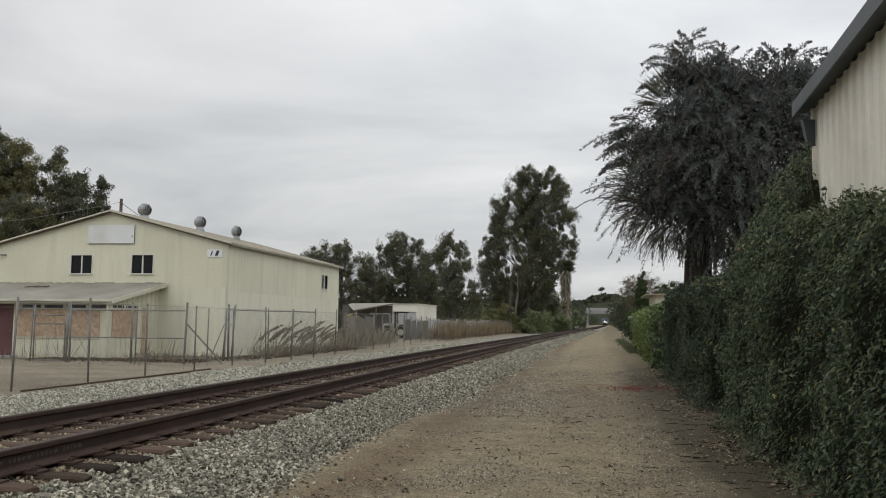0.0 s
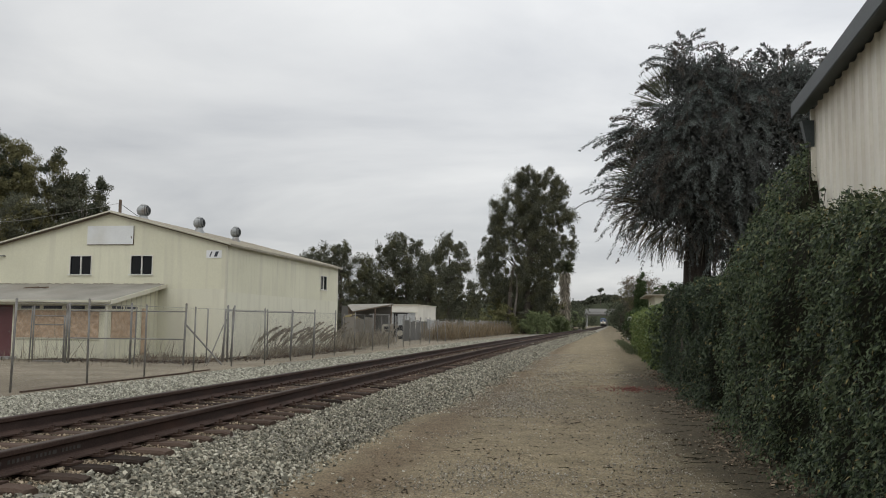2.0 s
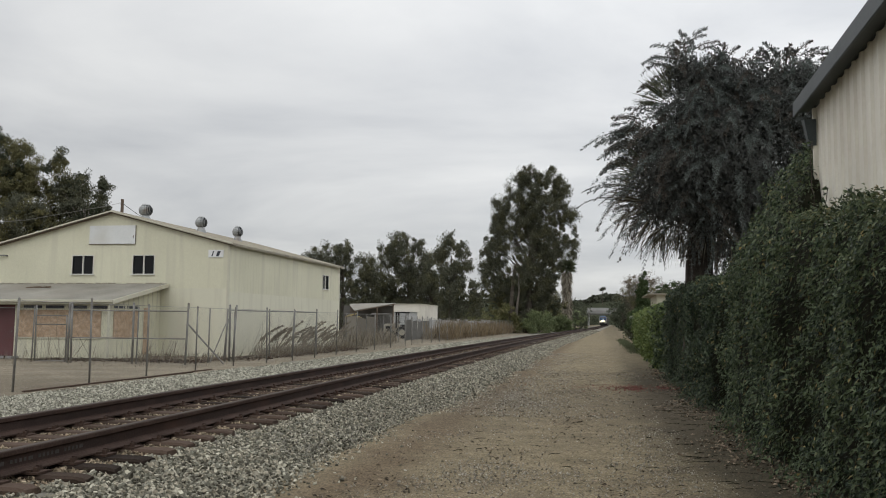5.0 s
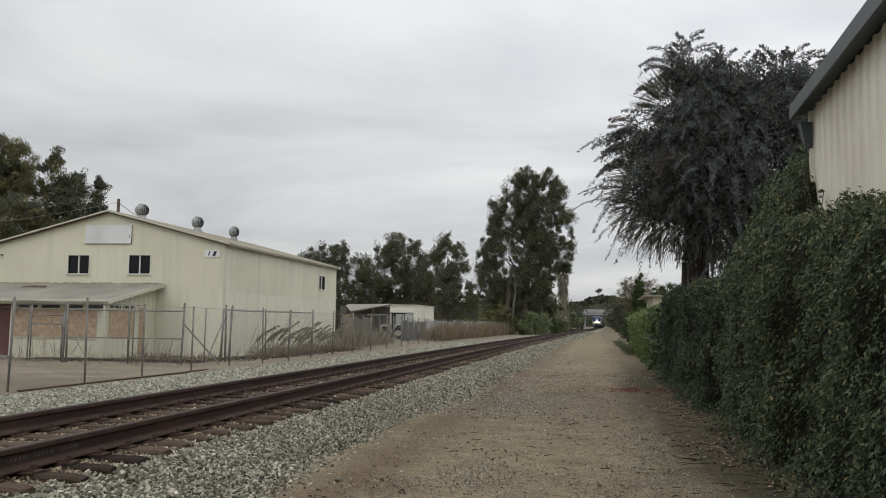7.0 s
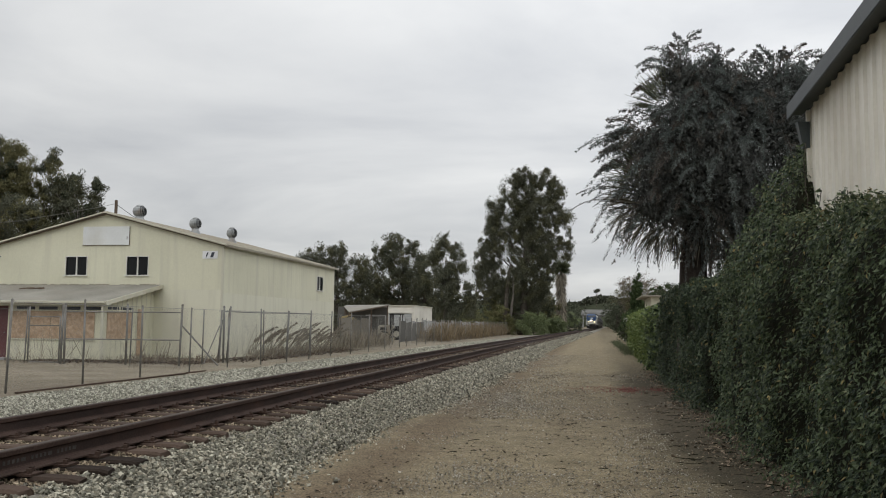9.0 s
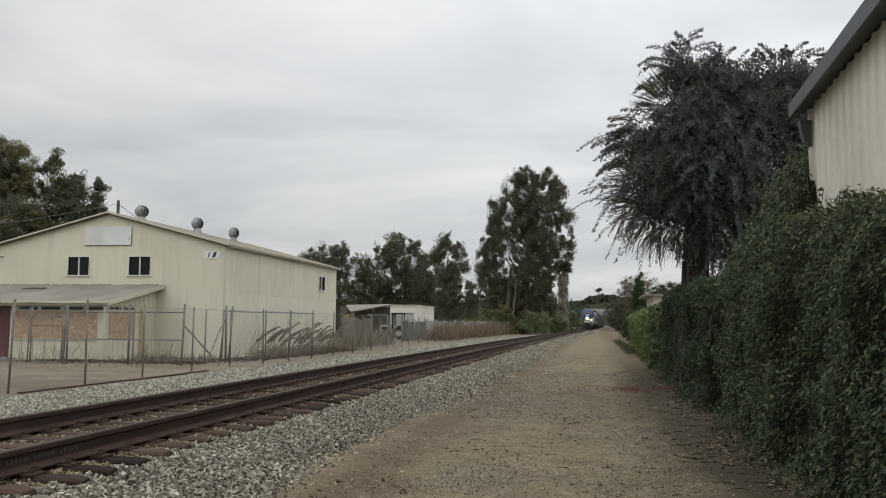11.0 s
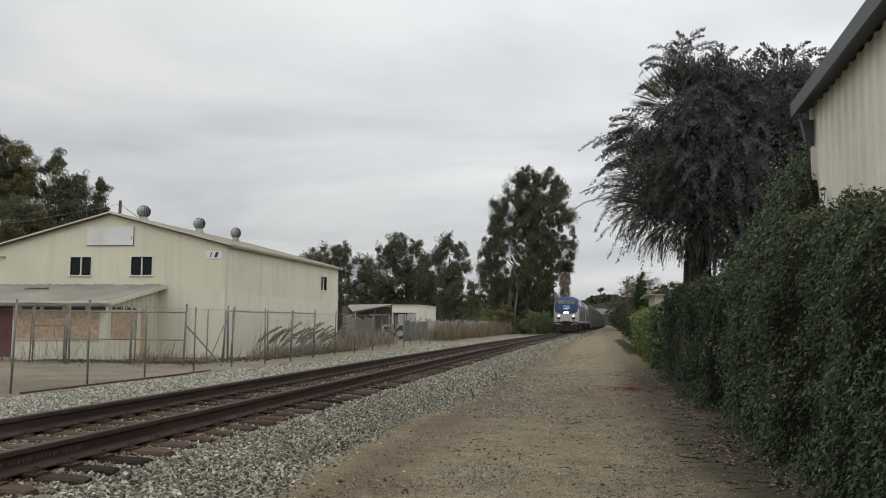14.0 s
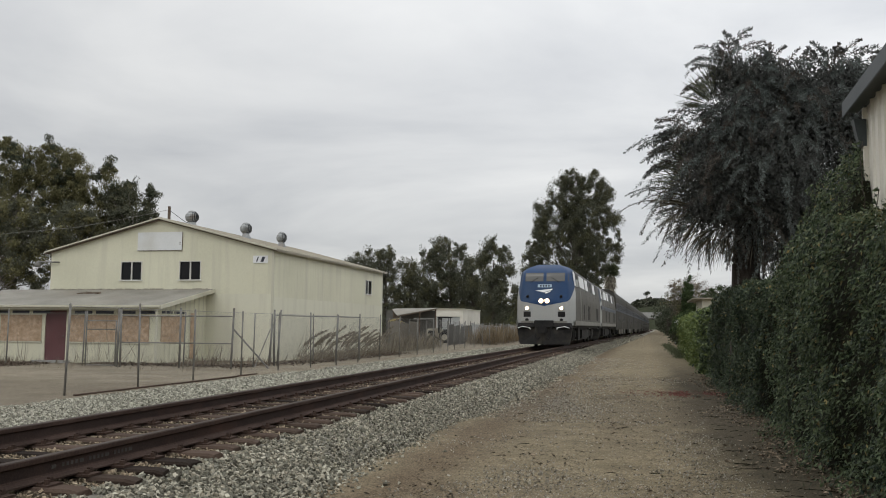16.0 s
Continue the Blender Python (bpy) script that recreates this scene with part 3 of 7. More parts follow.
# ---------------------------------------------------------------- ground, ballast and track
def build_ground():
    rng = np.random.default_rng(3)
    xs = np.unique(np.concatenate([np.linspace(-900, -30, 14), np.linspace(-30, 8, 77), np.linspace(8, 900, 14)]))
    ys = np.unique(np.concatenate([np.linspace(-300, -8, 8), np.linspace(-8, 60, 137), np.linspace(60, 2500, 30)]))
    gx, gy = np.meshgrid(xs, ys)
    near = (gy < 60) & (gy > -8) & (np.abs(gx + 11) < 19)
    gz = np.zeros_like(gx)
    for i in range(gx.shape[0]):
        for j in range(gx.shape[1]):
            if near[i, j]:
                x, y = gx[i, j], gy[i, j]
                gz[i, j] = 0.035 * noise.noise((x * 0.5, y * 0.25, 0)) + 0.012 * noise.noise((x * 1.8, y * 1.8, 3))
                gz[i, j] -= 0.03 * (math.exp(-((x + 1.3) / 0.35) ** 2) + math.exp(-((x - 0.35) / 0.35) ** 2))
                if -9.5 < x < -3.2:
                    gz[i, j] -= 0.06
    n, m = gx.shape
    idx = np.arange(n * m).reshape(n, m)
    f = np.stack([idx[:-1, :-1], idx[:-1, 1:], idx[1:, 1:], idx[1:, :-1]], -1).reshape(-1, 4)
    me = array_mesh("ground", np.stack([gx, gy, gz], -1).reshape(-1, 3), f)
    for p in me.polygons:
        p.use_smooth = True
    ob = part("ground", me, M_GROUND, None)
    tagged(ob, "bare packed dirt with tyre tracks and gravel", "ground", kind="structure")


# ballast profile across the track: offset from the centre line, height
BED = [(-6.1, 0.0), (-4.4, 0.05), (-2.7, 0.09), (-1.75, 0.215), (-1.25, 0.236), (-1.0, 0.247), (0.93, 0.247), (1.28, 0.214), (1.5, 0.218), (2.05, 0.12), (2.5, -0.03)]


def toe_shift(y):
    """The toe of the ballast keeps to the path where the track bends away."""
    y = np.asarray(y, float)
    return 0.36 * np.clip((y - 11) / 6, 0, 1) * np.clip((56 - y) / 24, 0, 1)


def bed_height(u):
    return np.interp(u, [p[0] for p in BED], [p[1] for p in BED])


def tie_rows():
    r, y, out = random.Random(11), -14.0, []
    for _ in range(321):
        out.append(y)
        y += 0.495 + r.uniform(-0.035, 0.035)
    return out


TIES = tie_rows()


def build_ballast():
    rng = np.random.default_rng(5)
    ys = np.concatenate([np.arange(-40, 70, 1.0), np.arange(70, 1400, 10.0)])
    us = np.array([p[0] for p in BED])
    v = [(float(track_x(y)) + u + (0.16 * noise.noise((y * 0.35, u, 1)) if abs(u) > 2.3 else 0) + (float(toe_shift(y)) if u > 2.3 else 0), y, float(bed_height(u)) - 0.01) for y in ys for u in us]
    k = len(us)
    f = [(i * k + j, i * k + j + 1, (i + 1) * k + j + 1, (i + 1) * k + j) for i in range(len(ys) - 1) for j in range(k - 1)]
    me = array_mesh("ballast_bed", v, f)
    bed = part("ballast_bed", me, M_BALLAST, None)
    tagged(bed, "sloping bed of crushed grey track ballast", "ballast", kind="structure")
    spots = []
    for y0, y1, u0, u1, per in ((3.5, 9, 0.4, 3.0, 1700), (5, 9, -5.9, -1.4, 420), (3.5, 9, -1.4, 0.4, 1250), (9, 16, 0.4, 3.0, 1300), (9, 16, -5.9, -1.4, 430), (9, 16, -1.4, 0.4, 760), (16, 26, 0.6, 2.9, 740), (16, 26, -5.8, -1.2, 230), (16, 26, -1.2, 0.6, 480), (26, 45, -1.2, 0.8, 190),
                                (26, 45, 0.8, 2.7, 330), (26, 45, -5.5, -1.2, 100), (45, 80, 0.8, 2.6, 150), (45, 80, -5.3, -1.2, 55), (80, 170, 0.8, 2.6, 40)):
        n = int((y1 - y0) * (u1 - u0) * per)
        spots.append((rng.uniform(y0, y1, n), rng.uniform(u0, u1, n), np.full(n, 0.68 if y0 < 16 else 0.92 if y0 < 26 else 1.25 if y0 < 45 else 1.7 if y0 < 80 else 3.0)))
    y, u, s = (np.concatenate([a[i] for a in spots]) for i in range(3))
    # the toe of the slope thins out raggedly
    ragged = 2.44 + 0.15 * np.array([noise.noise((float(a) * 0.5, 0, 8)) for a in y])
    keep = rng.random(len(u)) < np.clip((ragged + 0.22 - u) / 0.34, 0.06, 1) ** 1.5
    y, u, s = y[keep], u[keep], s[keep]
    size = (0.028 + 0.042 * rng.random(len(y)) ** 1.3) * s
    size = np.where(u < -1.6, size * 1.35, size)
    z = np.maximum(bed_height(u), 0.0) + rng.uniform(-0.014, 0.014, len(y))
    under = np.abs(np.abs(u) - 0.755) < 0.11
    z = np.where(under, np.minimum(z, 0.25), z)
    rail = under & (size > 0.045)
    near_tie = np.min(np.abs(y[:, None] - np.array(TIES)[None, :125]), axis=1) < 0.105
    keep = ~rail & ~(near_tie & (np.abs(u) < 1.33) & (rng.random(len(u)) < np.where(u > 0.85, 0.95, 0.95)))
    wider = toe_shift(y) * np.clip((u - 1.7) / 0.8, 0, 1)
    centres = np.stack([track_x(y) + u + wider, y, z], 1)[keep]
    size, fore = size[keep], (centres[:, 1] < 8.5) & (u[keep] > 0.3)
    beyond = u[keep] < -1.45
    crib = (np.abs(u[keep]) < 1.12) & (centres[:, 1] < 46)
    fore &= ~crib
    single = fore & (centres[:, 1] < 5.9) & (u[keep] > 1.2)
    single &= np.cumsum(single) <= 300
    fore &= ~single
    shapes = []
    for k in range(12):
        me = rocks("stone", np.zeros((1, 3)), np.array([1.0]), rng)
        me.materials.append(M_STONE_ONE)
        shapes.append(me)
    for k, (c, s) in enumerate(zip(centres[single], size[single])):
        ob = new("stone", shapes[k % 12])
        ob.parent = bed
        ob.matrix_basis = pose(float(c[0]), float(c[1]), float(c[2]), 47.0 * k % 360, 31.0 * k % 360, 71.0 * k % 360) @ Matrix.Scale(float(s), 4)
    distant = centres[:, 1] > 26
    for few, which, mat, label in ((False, fore, M_STONE, "loose angular grey ballast stones"), (True, crib, M_STONE_RUST, "rust-stained ballast stones between the rails"), (True, ~fore & ~single & ~beyond & ~distant & ~crib, M_STONE, "loose angular grey ballast stones"), ("tiny", ~beyond & distant & ~crib, M_STONE, "loose angular grey ballast stones"), ("tiny" , beyond & distant, M_STONE_PALE, "pale ballast stones"), (True, beyond & ~distant, M_STONE_PALE, "pale ballast stones")):
        stones = part("ballast_stone", rocks("ballast_stone", centres[which], size[which], rng, few), mat, bed, kind="stuff")
        tagged(stones, label, kind="stuff")
    # pebbles strewn over the path
    n = 112000
    py = 3.8 + 24 * rng.random(n) ** 1.6
    px = np.where(rng.random(n) < 0.28, -1.9 + np.abs(rng.normal(0, 0.9, n)), rng.uniform(-2.7, 1.8, n))
    keep = rng.random(n) < 0.09 + 0.8 * np.array([max(0, noise.noise((float(a) * 0.8, float(b) * 0.4, 4)) * 2.2 + 0.05) for a, b in zip(px, py)])
    c = np.stack([px, py, rng.uniform(-0.004, 0.006, n)], 1)[keep]
    fy = 14 + 30 * rng.random(11000) ** 1.4
    far = np.stack([-2.6 + np.abs(rng.normal(0, 1.5, 11000)), fy, rng.uniform(-0.004, 0.006, 11000)], 1)
    far = far[far[:, 0] < 1.7]
    peb = part("gravel", rocks("gravel", np.concatenate([c, far]), np.concatenate([0.006 + 0.03 * rng.random(len(c)) ** 4, 0.014 + 0.035 * rng.random(len(far)) ** 3]), rng, "tiny"), M_PEBBLE, None)
    tagged(peb, "small pebbles strewn over the dirt path", "gravel", kind="stuff")


def rail_mesh(offset, head):
    """Flat-bottomed rail swept along the track; head: the worn running surface alone."""
    z = RAIL_Z
    if head:
        prof = [(-0.034, z - 0.004), (-0.03, z + 0.002), (0.03, z + 0.002), (0.034, z - 0.004)]
    else:
        half = [(0.0765, z - 0.186), (0.0765, z - 0.174), (0.02, z - 0.15), (0.010, z - 0.13), (0.010, z - 0.06), (0.037, z - 0.042), (0.037, z - 0.008), (0.03, z - 0.001)]
        prof = half + [(-a, b) for a, b in half[::-1]]
    ys = np.concatenate([np.arange(-30, 80, 2.0), np.arange(80, 1300, 8.0)])
    s = Shape()
    k = len(prof)
    for y in ys:
        x = float(track_x(y)) + offset
        s.v += [(x + a, float(y), b) for a, b in prof]
    s.f = [(i * k + j, i * k + (j + 1) % k, (i + 1) * k + (j + 1) % k, (i + 1) * k + j) for i in range(len(ys) - 1) for j in range(k)]
    return s


def build_track():
    rng = random.Random(11)
    track = thing("railway_track", "single railway track with rusty rails on dark timber ties", "railway track")
    for off in (-0.755, 0.755):
        rail = part("rail", rail_mesh(off, False), M_RAIL, track, "rust-brown steel rail")
        part("rail_head", rail_mesh(off, True), M_RAILTOP, rail, "worn shiny running surface")
        # darker strip on each side of the web, between head and foot
        for s in (-1, 1):
            web, ys = Shape(), np.concatenate([np.arange(-30, 80, 2.0), np.arange(80, 300, 8.0)])
            for y in ys:
                x = float(track_x(y)) + off
                web.v += [(x + s * 0.0135, float(y), RAIL_Z - 0.138), (x + s * 0.0135, float(y), RAIL_Z - 0.057), (x, float(y), RAIL_Z - 0.057), (x, float(y), RAIL_Z - 0.138)]
            web.f = [(i * 4 + j, i * 4 + (j + 1) % 4, (i + 1) * 4 + (j + 1) % 4, (i + 1) * 4 + j) for i in range(len(ys) - 1) for j in range(4)]
            part("rail_web", web, M_WEB, rail, "dark rail web")
    marks, y = Shape(), 6.0
    for i in range(16):
        w = 0.03 if i % 5 else 0.055
        x = float(track_x(y)) + 0.755 + 0.0145
        marks.box(x - 0.003, x + 0.002, y, y + w, RAIL_Z - 0.112, RAIL_Z - 0.082)
        y += w + (0.025 if i % 5 else 0.07)
    part("raised_mark", marks, M_MARK, rail, "worn raised marks on the rail web", kind="stuff")
    ties = []
    for k in range(5):
        s = Shape()
        xs = [-1.29, -1.22, -0.9, -0.5, 0, 0.5, 0.9, 1.22, 1.29]
        for x in xs:
            w, q = (0.095, 0.012) if abs(x) > 1.25 else (0.112, 0.0)
            s.v += [(x, -w, -0.09), (x, -w, 0.07 - q), (x, -w + 0.025, 0.09 - q), (x, w - 0.025, 0.09 - q), (x, w, 0.07 - q), (x, w, -0.09)]
        s.f = [(i * 6 + j, i * 6 + (j + 1) % 6, (i + 1) * 6 + (j + 1) % 6, (i + 1) * 6 + j) for i in range(len(xs) - 1) for j in range(6)] + [tuple(range(6)), tuple(range(len(s.v) - 6, len(s.v)))]
        me = s.mesh("tie")
        for v in me.vertices:
            p = v.co * 3.1 + Vector((k * 5.3, 0, 0))
            v.co += Vector((0.05 * noise.noise(p * 2) if abs(v.co.x) > 1.2 else 0, 0.022 * noise.noise(p * 1.7 + Vector((9, 0, 0))), 0.014 * noise.noise(p * 2.3 + Vector((0, 4, 0)))))
        me.materials.append(M_TIE)
        ties.append(me)
    plate = Shape().box(-0.19, 0.19, -0.09, 0.09, 0, 0.018)
    plate.box(-0.115, -0.08, -0.075, 0.075, 0.018, 0.035).box(0.08, 0.115, -0.075, 0.075, 0.018, 0.035)
    for x, y in ((-0.1, -0.05), (0.1, 0.05), (-0.15, 0.05), (0.15, -0.05)):
        plate.box(x - 0.016, x + 0.016, y - 0.016, y + 0.016, 0.018, 0.055)
    plate = plate.mesh("tie_plate")
    plate.materials.append(M_PLATE)
    top = RAIL_Z - 0.186 - 0.018
    for i, y in enumerate(TIES):
        ob = new("tie", ties[(i * 7) % 5])
        ob.parent = track
        x, turn = float(track_x(y)), track_turn(y)
        ob.matrix_basis = pose(x + rng.uniform(-0.07, 0.07), y, top - 0.09 + rng.uniform(-0.006, 0.0), 0, 0, turn + rng.uniform(-1.2, 1.2))
        if y < 42:
            for off in (-0.755, 0.755):
                p = new("tie_plate", plate)
                p.parent = track
                p.matrix_basis = pose(x + off, y, top - 0.001, 0, 0, turn)
    far = Shape()
    while y < 700:
        x = float(track_x(y))
        far.box(x - 1.29, x + 1.29, y - 0.11, y + 0.11, top - 0.15, top)
        y += 0.5
    part("far_ties", far, M_TIE, track, kind="stuff")


build_ground()
build_ballast()
build_track()


# ---------------------------------------------------------------- cream warehouse beyond the track
WX0, WX1, WY0, WY1, EAVE, RIDGE, RIDGE_X = -25.4, -14.88, 33.07, 48.4, 4.62, 5.97, -20.1


def gable_z(x):
    return RIDGE - (RIDGE - EAVE) * abs(x - RIDGE_X) / ((WX1 - RIDGE_X) if x > RIDGE_X else (RIDGE_X - WX0))


def strips(lo, hi, holes, top, step):
    """Pieces of a wall (a, b, z0, z1a, z1b) with openings (a, b, z0, z1) left out."""
    cuts = sorted({lo, hi, *[c for h in holes for c in h[:2]], *np.arange(lo, hi, step).tolist()})
    out = []
    for a, b in zip(cuts[:-1], cuts[1:]):
        if b - a < 1e-4:
            continue
        inside = sorted([h for h in holes if h[0] < (a + b) / 2 < h[1] and h[2] < 8], key=lambda h: h[2])
        z = 0.0
        for h in inside:
            out.append((a, b, z, h[2], h[2]))
            z = h[3]
        out.append((a, b, z, top(a), top(b)))
    return out


def window_part(parent, x0, x1, y, z0, z1, axis="x"):
    """Aluminium slider: outer frame, sill, mullion, two dark panes set back in the opening."""
    def put(shape, a0, a1, d0, d1, c0, c1):
        if axis == "x":
            shape.box(a0, a1, y + d0, y + d1, c0, c1)
        else:
            shape.box(y - d1, y - d0, a0, a1, c0, c1)
        return shape
    mid, t = (x0 + x1) / 2, 0.032
    win = put(put(put(put(Shape(), x0 - t, x1 + t, -0.03, 0.08, z1, z1 + t), x0 - t, x0, -0.03, 0.08, z0, z1), x1, x1 + t, -0.03, 0.08, z0, z1), mid - 0.025, mid + 0.025, -0.01, 0.07, z0, z1)
    win = part("window", win, M_FRAME, parent, "white-framed sliding window with dark panes")
    part("sill", put(Shape(), x0 - 0.09, x1 + 0.07, -0.06, 0.06, z0 - 0.05, z0), M_FRAME, win)
    part("pane", put(Shape(), x0, mid - 0.025, 0.03, 0.04, z0, z1), M_GLASS, win)
    part("pane", put(Shape(), mid + 0.025, x1, 0.045, 0.055, z0, z1), M_GLASS, win)


def build_warehouse():
    h = thing("warehouse", "cream steel warehouse with boarded-up lean-to and roof vents", "warehouse", group="buildings by the track")
    wins = [(-21.9, -20.95, 3.38, 4.14), (-19.12, -18.18, 3.38, 4.14)]
    front, ribs = Shape(), Shape()
    for a, b, z0, za, zb in strips(WX0, WX1, wins + [(RIDGE_X, WX1, 9, 9)], gable_z, 99):
        front.hexa([(a, WY0, z0), (b, WY0, z0), (b, WY0 + 0.12, z0), (a, WY0 + 0.12, z0), (a, WY0, za), (b, WY0, zb), (b, WY0 + 0.12, zb), (a, WY0 + 0.12, za)])
    for a, b, z0, za, zb in strips(WX0, WX1, wins, gable_z, 0.305):
        if b - a > 0.2:
            ribs.box(a + 0.01, a + 0.035, WY0 - 0.002, WY0 + 0.002, z0, min(za, zb) - 0.01)
    part("wall_front", front.mesh("wall_front", weld=True), M_CREAM, h, "cream ribbed steel gable wall")
    part("siding_rib", ribs, M_CREAM, h, kind="stuff")
    side, sribs = Shape(), Shape()
    for a, b, z0, za, zb in strips(WY0 + 0.12, WY1, [(45.2, 46.2, 3.25, 3.98)], lambda y: EAVE, 99):
        side.box(WX1 - 0.12, WX1, a, b, z0, za)
    for a, b, z0, za, zb in strips(WY0 + 0.12, WY1, [(45.2, 46.2, 3.25, 3.98)], lambda y: EAVE, 0.305):
        if b - a > 0.2:
            sribs.box(WX1 - 0.002, WX1 + 0.003, a + 0.01, a + 0.03, z0, za - 0.01)
    part("wall_side", side.mesh("wall_side", weld=True), M_CREAM, h, "cream ribbed steel side wall")
    part("siding_rib", sribs, M_CREAM, h, kind="stuff")
    part("wall_back", Shape().extrude_y([(WX0, 0), (WX1 - 0.12, 0), (WX1 - 0.12, EAVE), (RIDGE_X, RIDGE), (WX0, EAVE)], WY1 - 0.12, WY1), M_CREAM, h)
    part("wall_far_side", Shape().box(WX0, WX0 + 0.12, WY0 + 0.12, WY1 - 0.12, 0, EAVE), M_CREAM, h)
    for x, s in ((WX0, -1), (WX1, 1)):
        e = x + s * 0.22
        ze = EAVE - 0.22 * (RIDGE - EAVE) / 5.2
        r = Shape().extrude_y([(RIDGE_X, RIDGE + 0.01), (e, ze + 0.01), (e, ze + 0.06), (RIDGE_X, RIDGE + 0.06)], WY0 - 0.2, WY1 + 0.2)
        roof = part("roof", r, M_RUSTROOF, h, "low-pitched weathered steel roof")
        n = 34
        rr = Shape()
        for i in range(n):
            y = WY0 - 0.1 + i * (WY1 - WY0 + 0.2) / n
            rr.hexa([(RIDGE_X, y, RIDGE + 0.058), (e, y, ze + 0.058), (e, y + 0.06, ze + 0.058), (RIDGE_X, y + 0.06, RIDGE + 0.058),
                     (RIDGE_X, y + 0.02, RIDGE + 0.085), (e, y + 0.02, ze + 0.085), (e, y + 0.04, ze + 0.085), (RIDGE_X, y + 0.04, RIDGE + 0.085)])
        part("roof_rib", rr, M_RUSTROOF, roof, kind="stuff")
        part("rake_trim", Shape().extrude_y([(RIDGE_X, RIDGE + 0.002), (e, ze + 0.002), (e, ze + 0.062), (RIDGE_X, RIDGE + 0.062)], WY0 - 0.23, WY0 - 0.2), M_CREAM_TRIM, h, "cream rake trim along the gable")
        # brown strip below the trim, standing for the corrugated roof's shadow
        part("rake_edge", Shape().extrude_y([(RIDGE_X, RIDGE - 0.055), (e, ze - 0.055), (e, ze - 0.024), (RIDGE_X, RIDGE - 0.024)], WY0 - 0.17, WY0 - 0.05), M_BOARD, h, "dark strip for the corrugation's shadow")
        part("eave_trim", Shape().box(e - 0.03 if s > 0 else e, e if s > 0 else e + 0.03, WY0 - 0.2, WY1 + 0.2, ze - 0.04, ze), M_RUSTROOF, h)
    part("corner_trim", Shape().box(WX1 - 0.06, WX1 + 0.022, WY0 - 0.022, WY0 + 0.06, 0, EAVE - 0.1), M_CREAM_TRIM, h)
    part("lower_sheet", Shape().box(-17.45, WX1 - 0.07, WY0 - 0.006, WY0 - 0.002, 0.0, 2.78), M_CREAM_CLEAN, h, "cleaner lower course of cream siding")
    part("lower_sheet", Shape().box(WX1 + 0.0035, WX1 + 0.007, WY0 + 0.07, WY1 - 0.02, 0.0, 2.66), M_CREAM_CLEAN, h, "cleaner lower course of cream siding")
    for x0, x1, z0, z1 in wins:
        window_part(h, x0, x1, WY0, z0, z1)
    window_part(h, 45.2, 46.2, WX1, 3.25, 3.98, axis="y")
    sign = part("sign_panel", Shape().box(-21.16, -19.05, WY0 - 0.045, WY0 - 0.018, 4.63, 5.41), M_SIGN, h, "blank white rectangular sign board", bevel=0.008)
    edge = Shape()
    for x0, x1, z0, z1 in ((-21.17, -19.04, 4.615, 4.63), (-19.05, -19.04, 4.63, 5.41)):
        edge.box(x0, x1, WY0 - 0.047, WY0 - 0.018, z0, z1)
    part("frame", edge, M_BOARD, sign, "thin dark edge at bottom and right")
    part("scratch", Shape().box(-19.16, -19.13, WY0 - 0.049, WY0 - 0.045, 4.86, 4.98), M_BOARD, sign, "small dark scratch")
    plate = part("number_panel", Shape().box(-15.78, -15.12, WY0 - 0.03, WY0 - 0.018, 4.05, 4.36), M_WHITE, h, "white panel with dark bars")
    bars = Shape()
    for x, w in ((-15.60, 0.05), (-15.40, 0.13)):
        bars.hexa([(x - 0.045, WY0 - 0.034, 4.10), (x - 0.045 + w, WY0 - 0.034, 4.10), (x - 0.045 + w, WY0 - 0.03, 4.10), (x - 0.045, WY0 - 0.03, 4.10),
                   (x + 0.03, WY0 - 0.034, 4.31), (x + 0.03 + w, WY0 - 0.034, 4.31), (x + 0.03 + w, WY0 - 0.03, 4.31), (x + 0.03, WY0 - 0.03, 4.31)])
    part("bar", bars, M_DARK, plate)
    # turbine vents stand on the roof
    for x, y, r in ((-20.3, 36.0, 0.315), (-18.75, 38.4, 0.29), (-17.9, 40.7, 0.265)):
        z = gable_z(x) + 0.03
        v = part("roof_vent", Shape().lathe((x, y, z - 0.1), [(r * 1.0, 0), (r * 0.92, 0.12), (r * 0.58, 0.28), (r * 0.54, 0.42)], 14), M_VENT, h, "galvanised turbine roof ventilator", smooth=True)
        # near-black core added for the shade seen between the louvres
        head = part("head", Shape().lathe((x, y, z + 0.22), [(r * 0.54, 0.03), (r * 0.66, 0.09), (r * 0.78, 0.21), (r * 0.78, 0.33), (r * 0.66, 0.45), (r * 0.48, 0.53), (r * 0.05, 0.555)], 16), M_DARK, v, "dark core for the shaded gaps between louvres", smooth=True)
        part("cap", Shape().lathe((x, y, z + 0.22), [(r * 0.62, 0.475), (r * 0.58, 0.51), (r * 0.40, 0.55), (r * 0.05, 0.575)], 16), M_VENT, head, smooth=True)
        # curved louvres, each lapping over the next
        for i in range(20):
            fin = Shape()
            rings = []
            for zz, q in ((0.27, 0.66), (0.36, 0.92), (0.49, 1.0), (0.60, 0.92), (0.70, 0.64)):
                for a, k in ((0.0, 1.0), (0.26, 0.86), (0.26, 0.83), (0.0, 0.97)):
                    b = 2 * math.pi * i / 20 + a
                    rings.append((x + math.cos(b) * r * q * k, y + math.sin(b) * r * q * k, z + zz))
            fin.v = rings
            fin.f = [(n * 4 + m, n * 4 + (m + 1) % 4, n * 4 + 4 + (m + 1) % 4, n * 4 + 4 + m) for n in range(4) for m in range(4)] + [(3, 2, 1, 0), (16, 17, 18, 19)]
            part("louvre", fin, M_VENT, head)
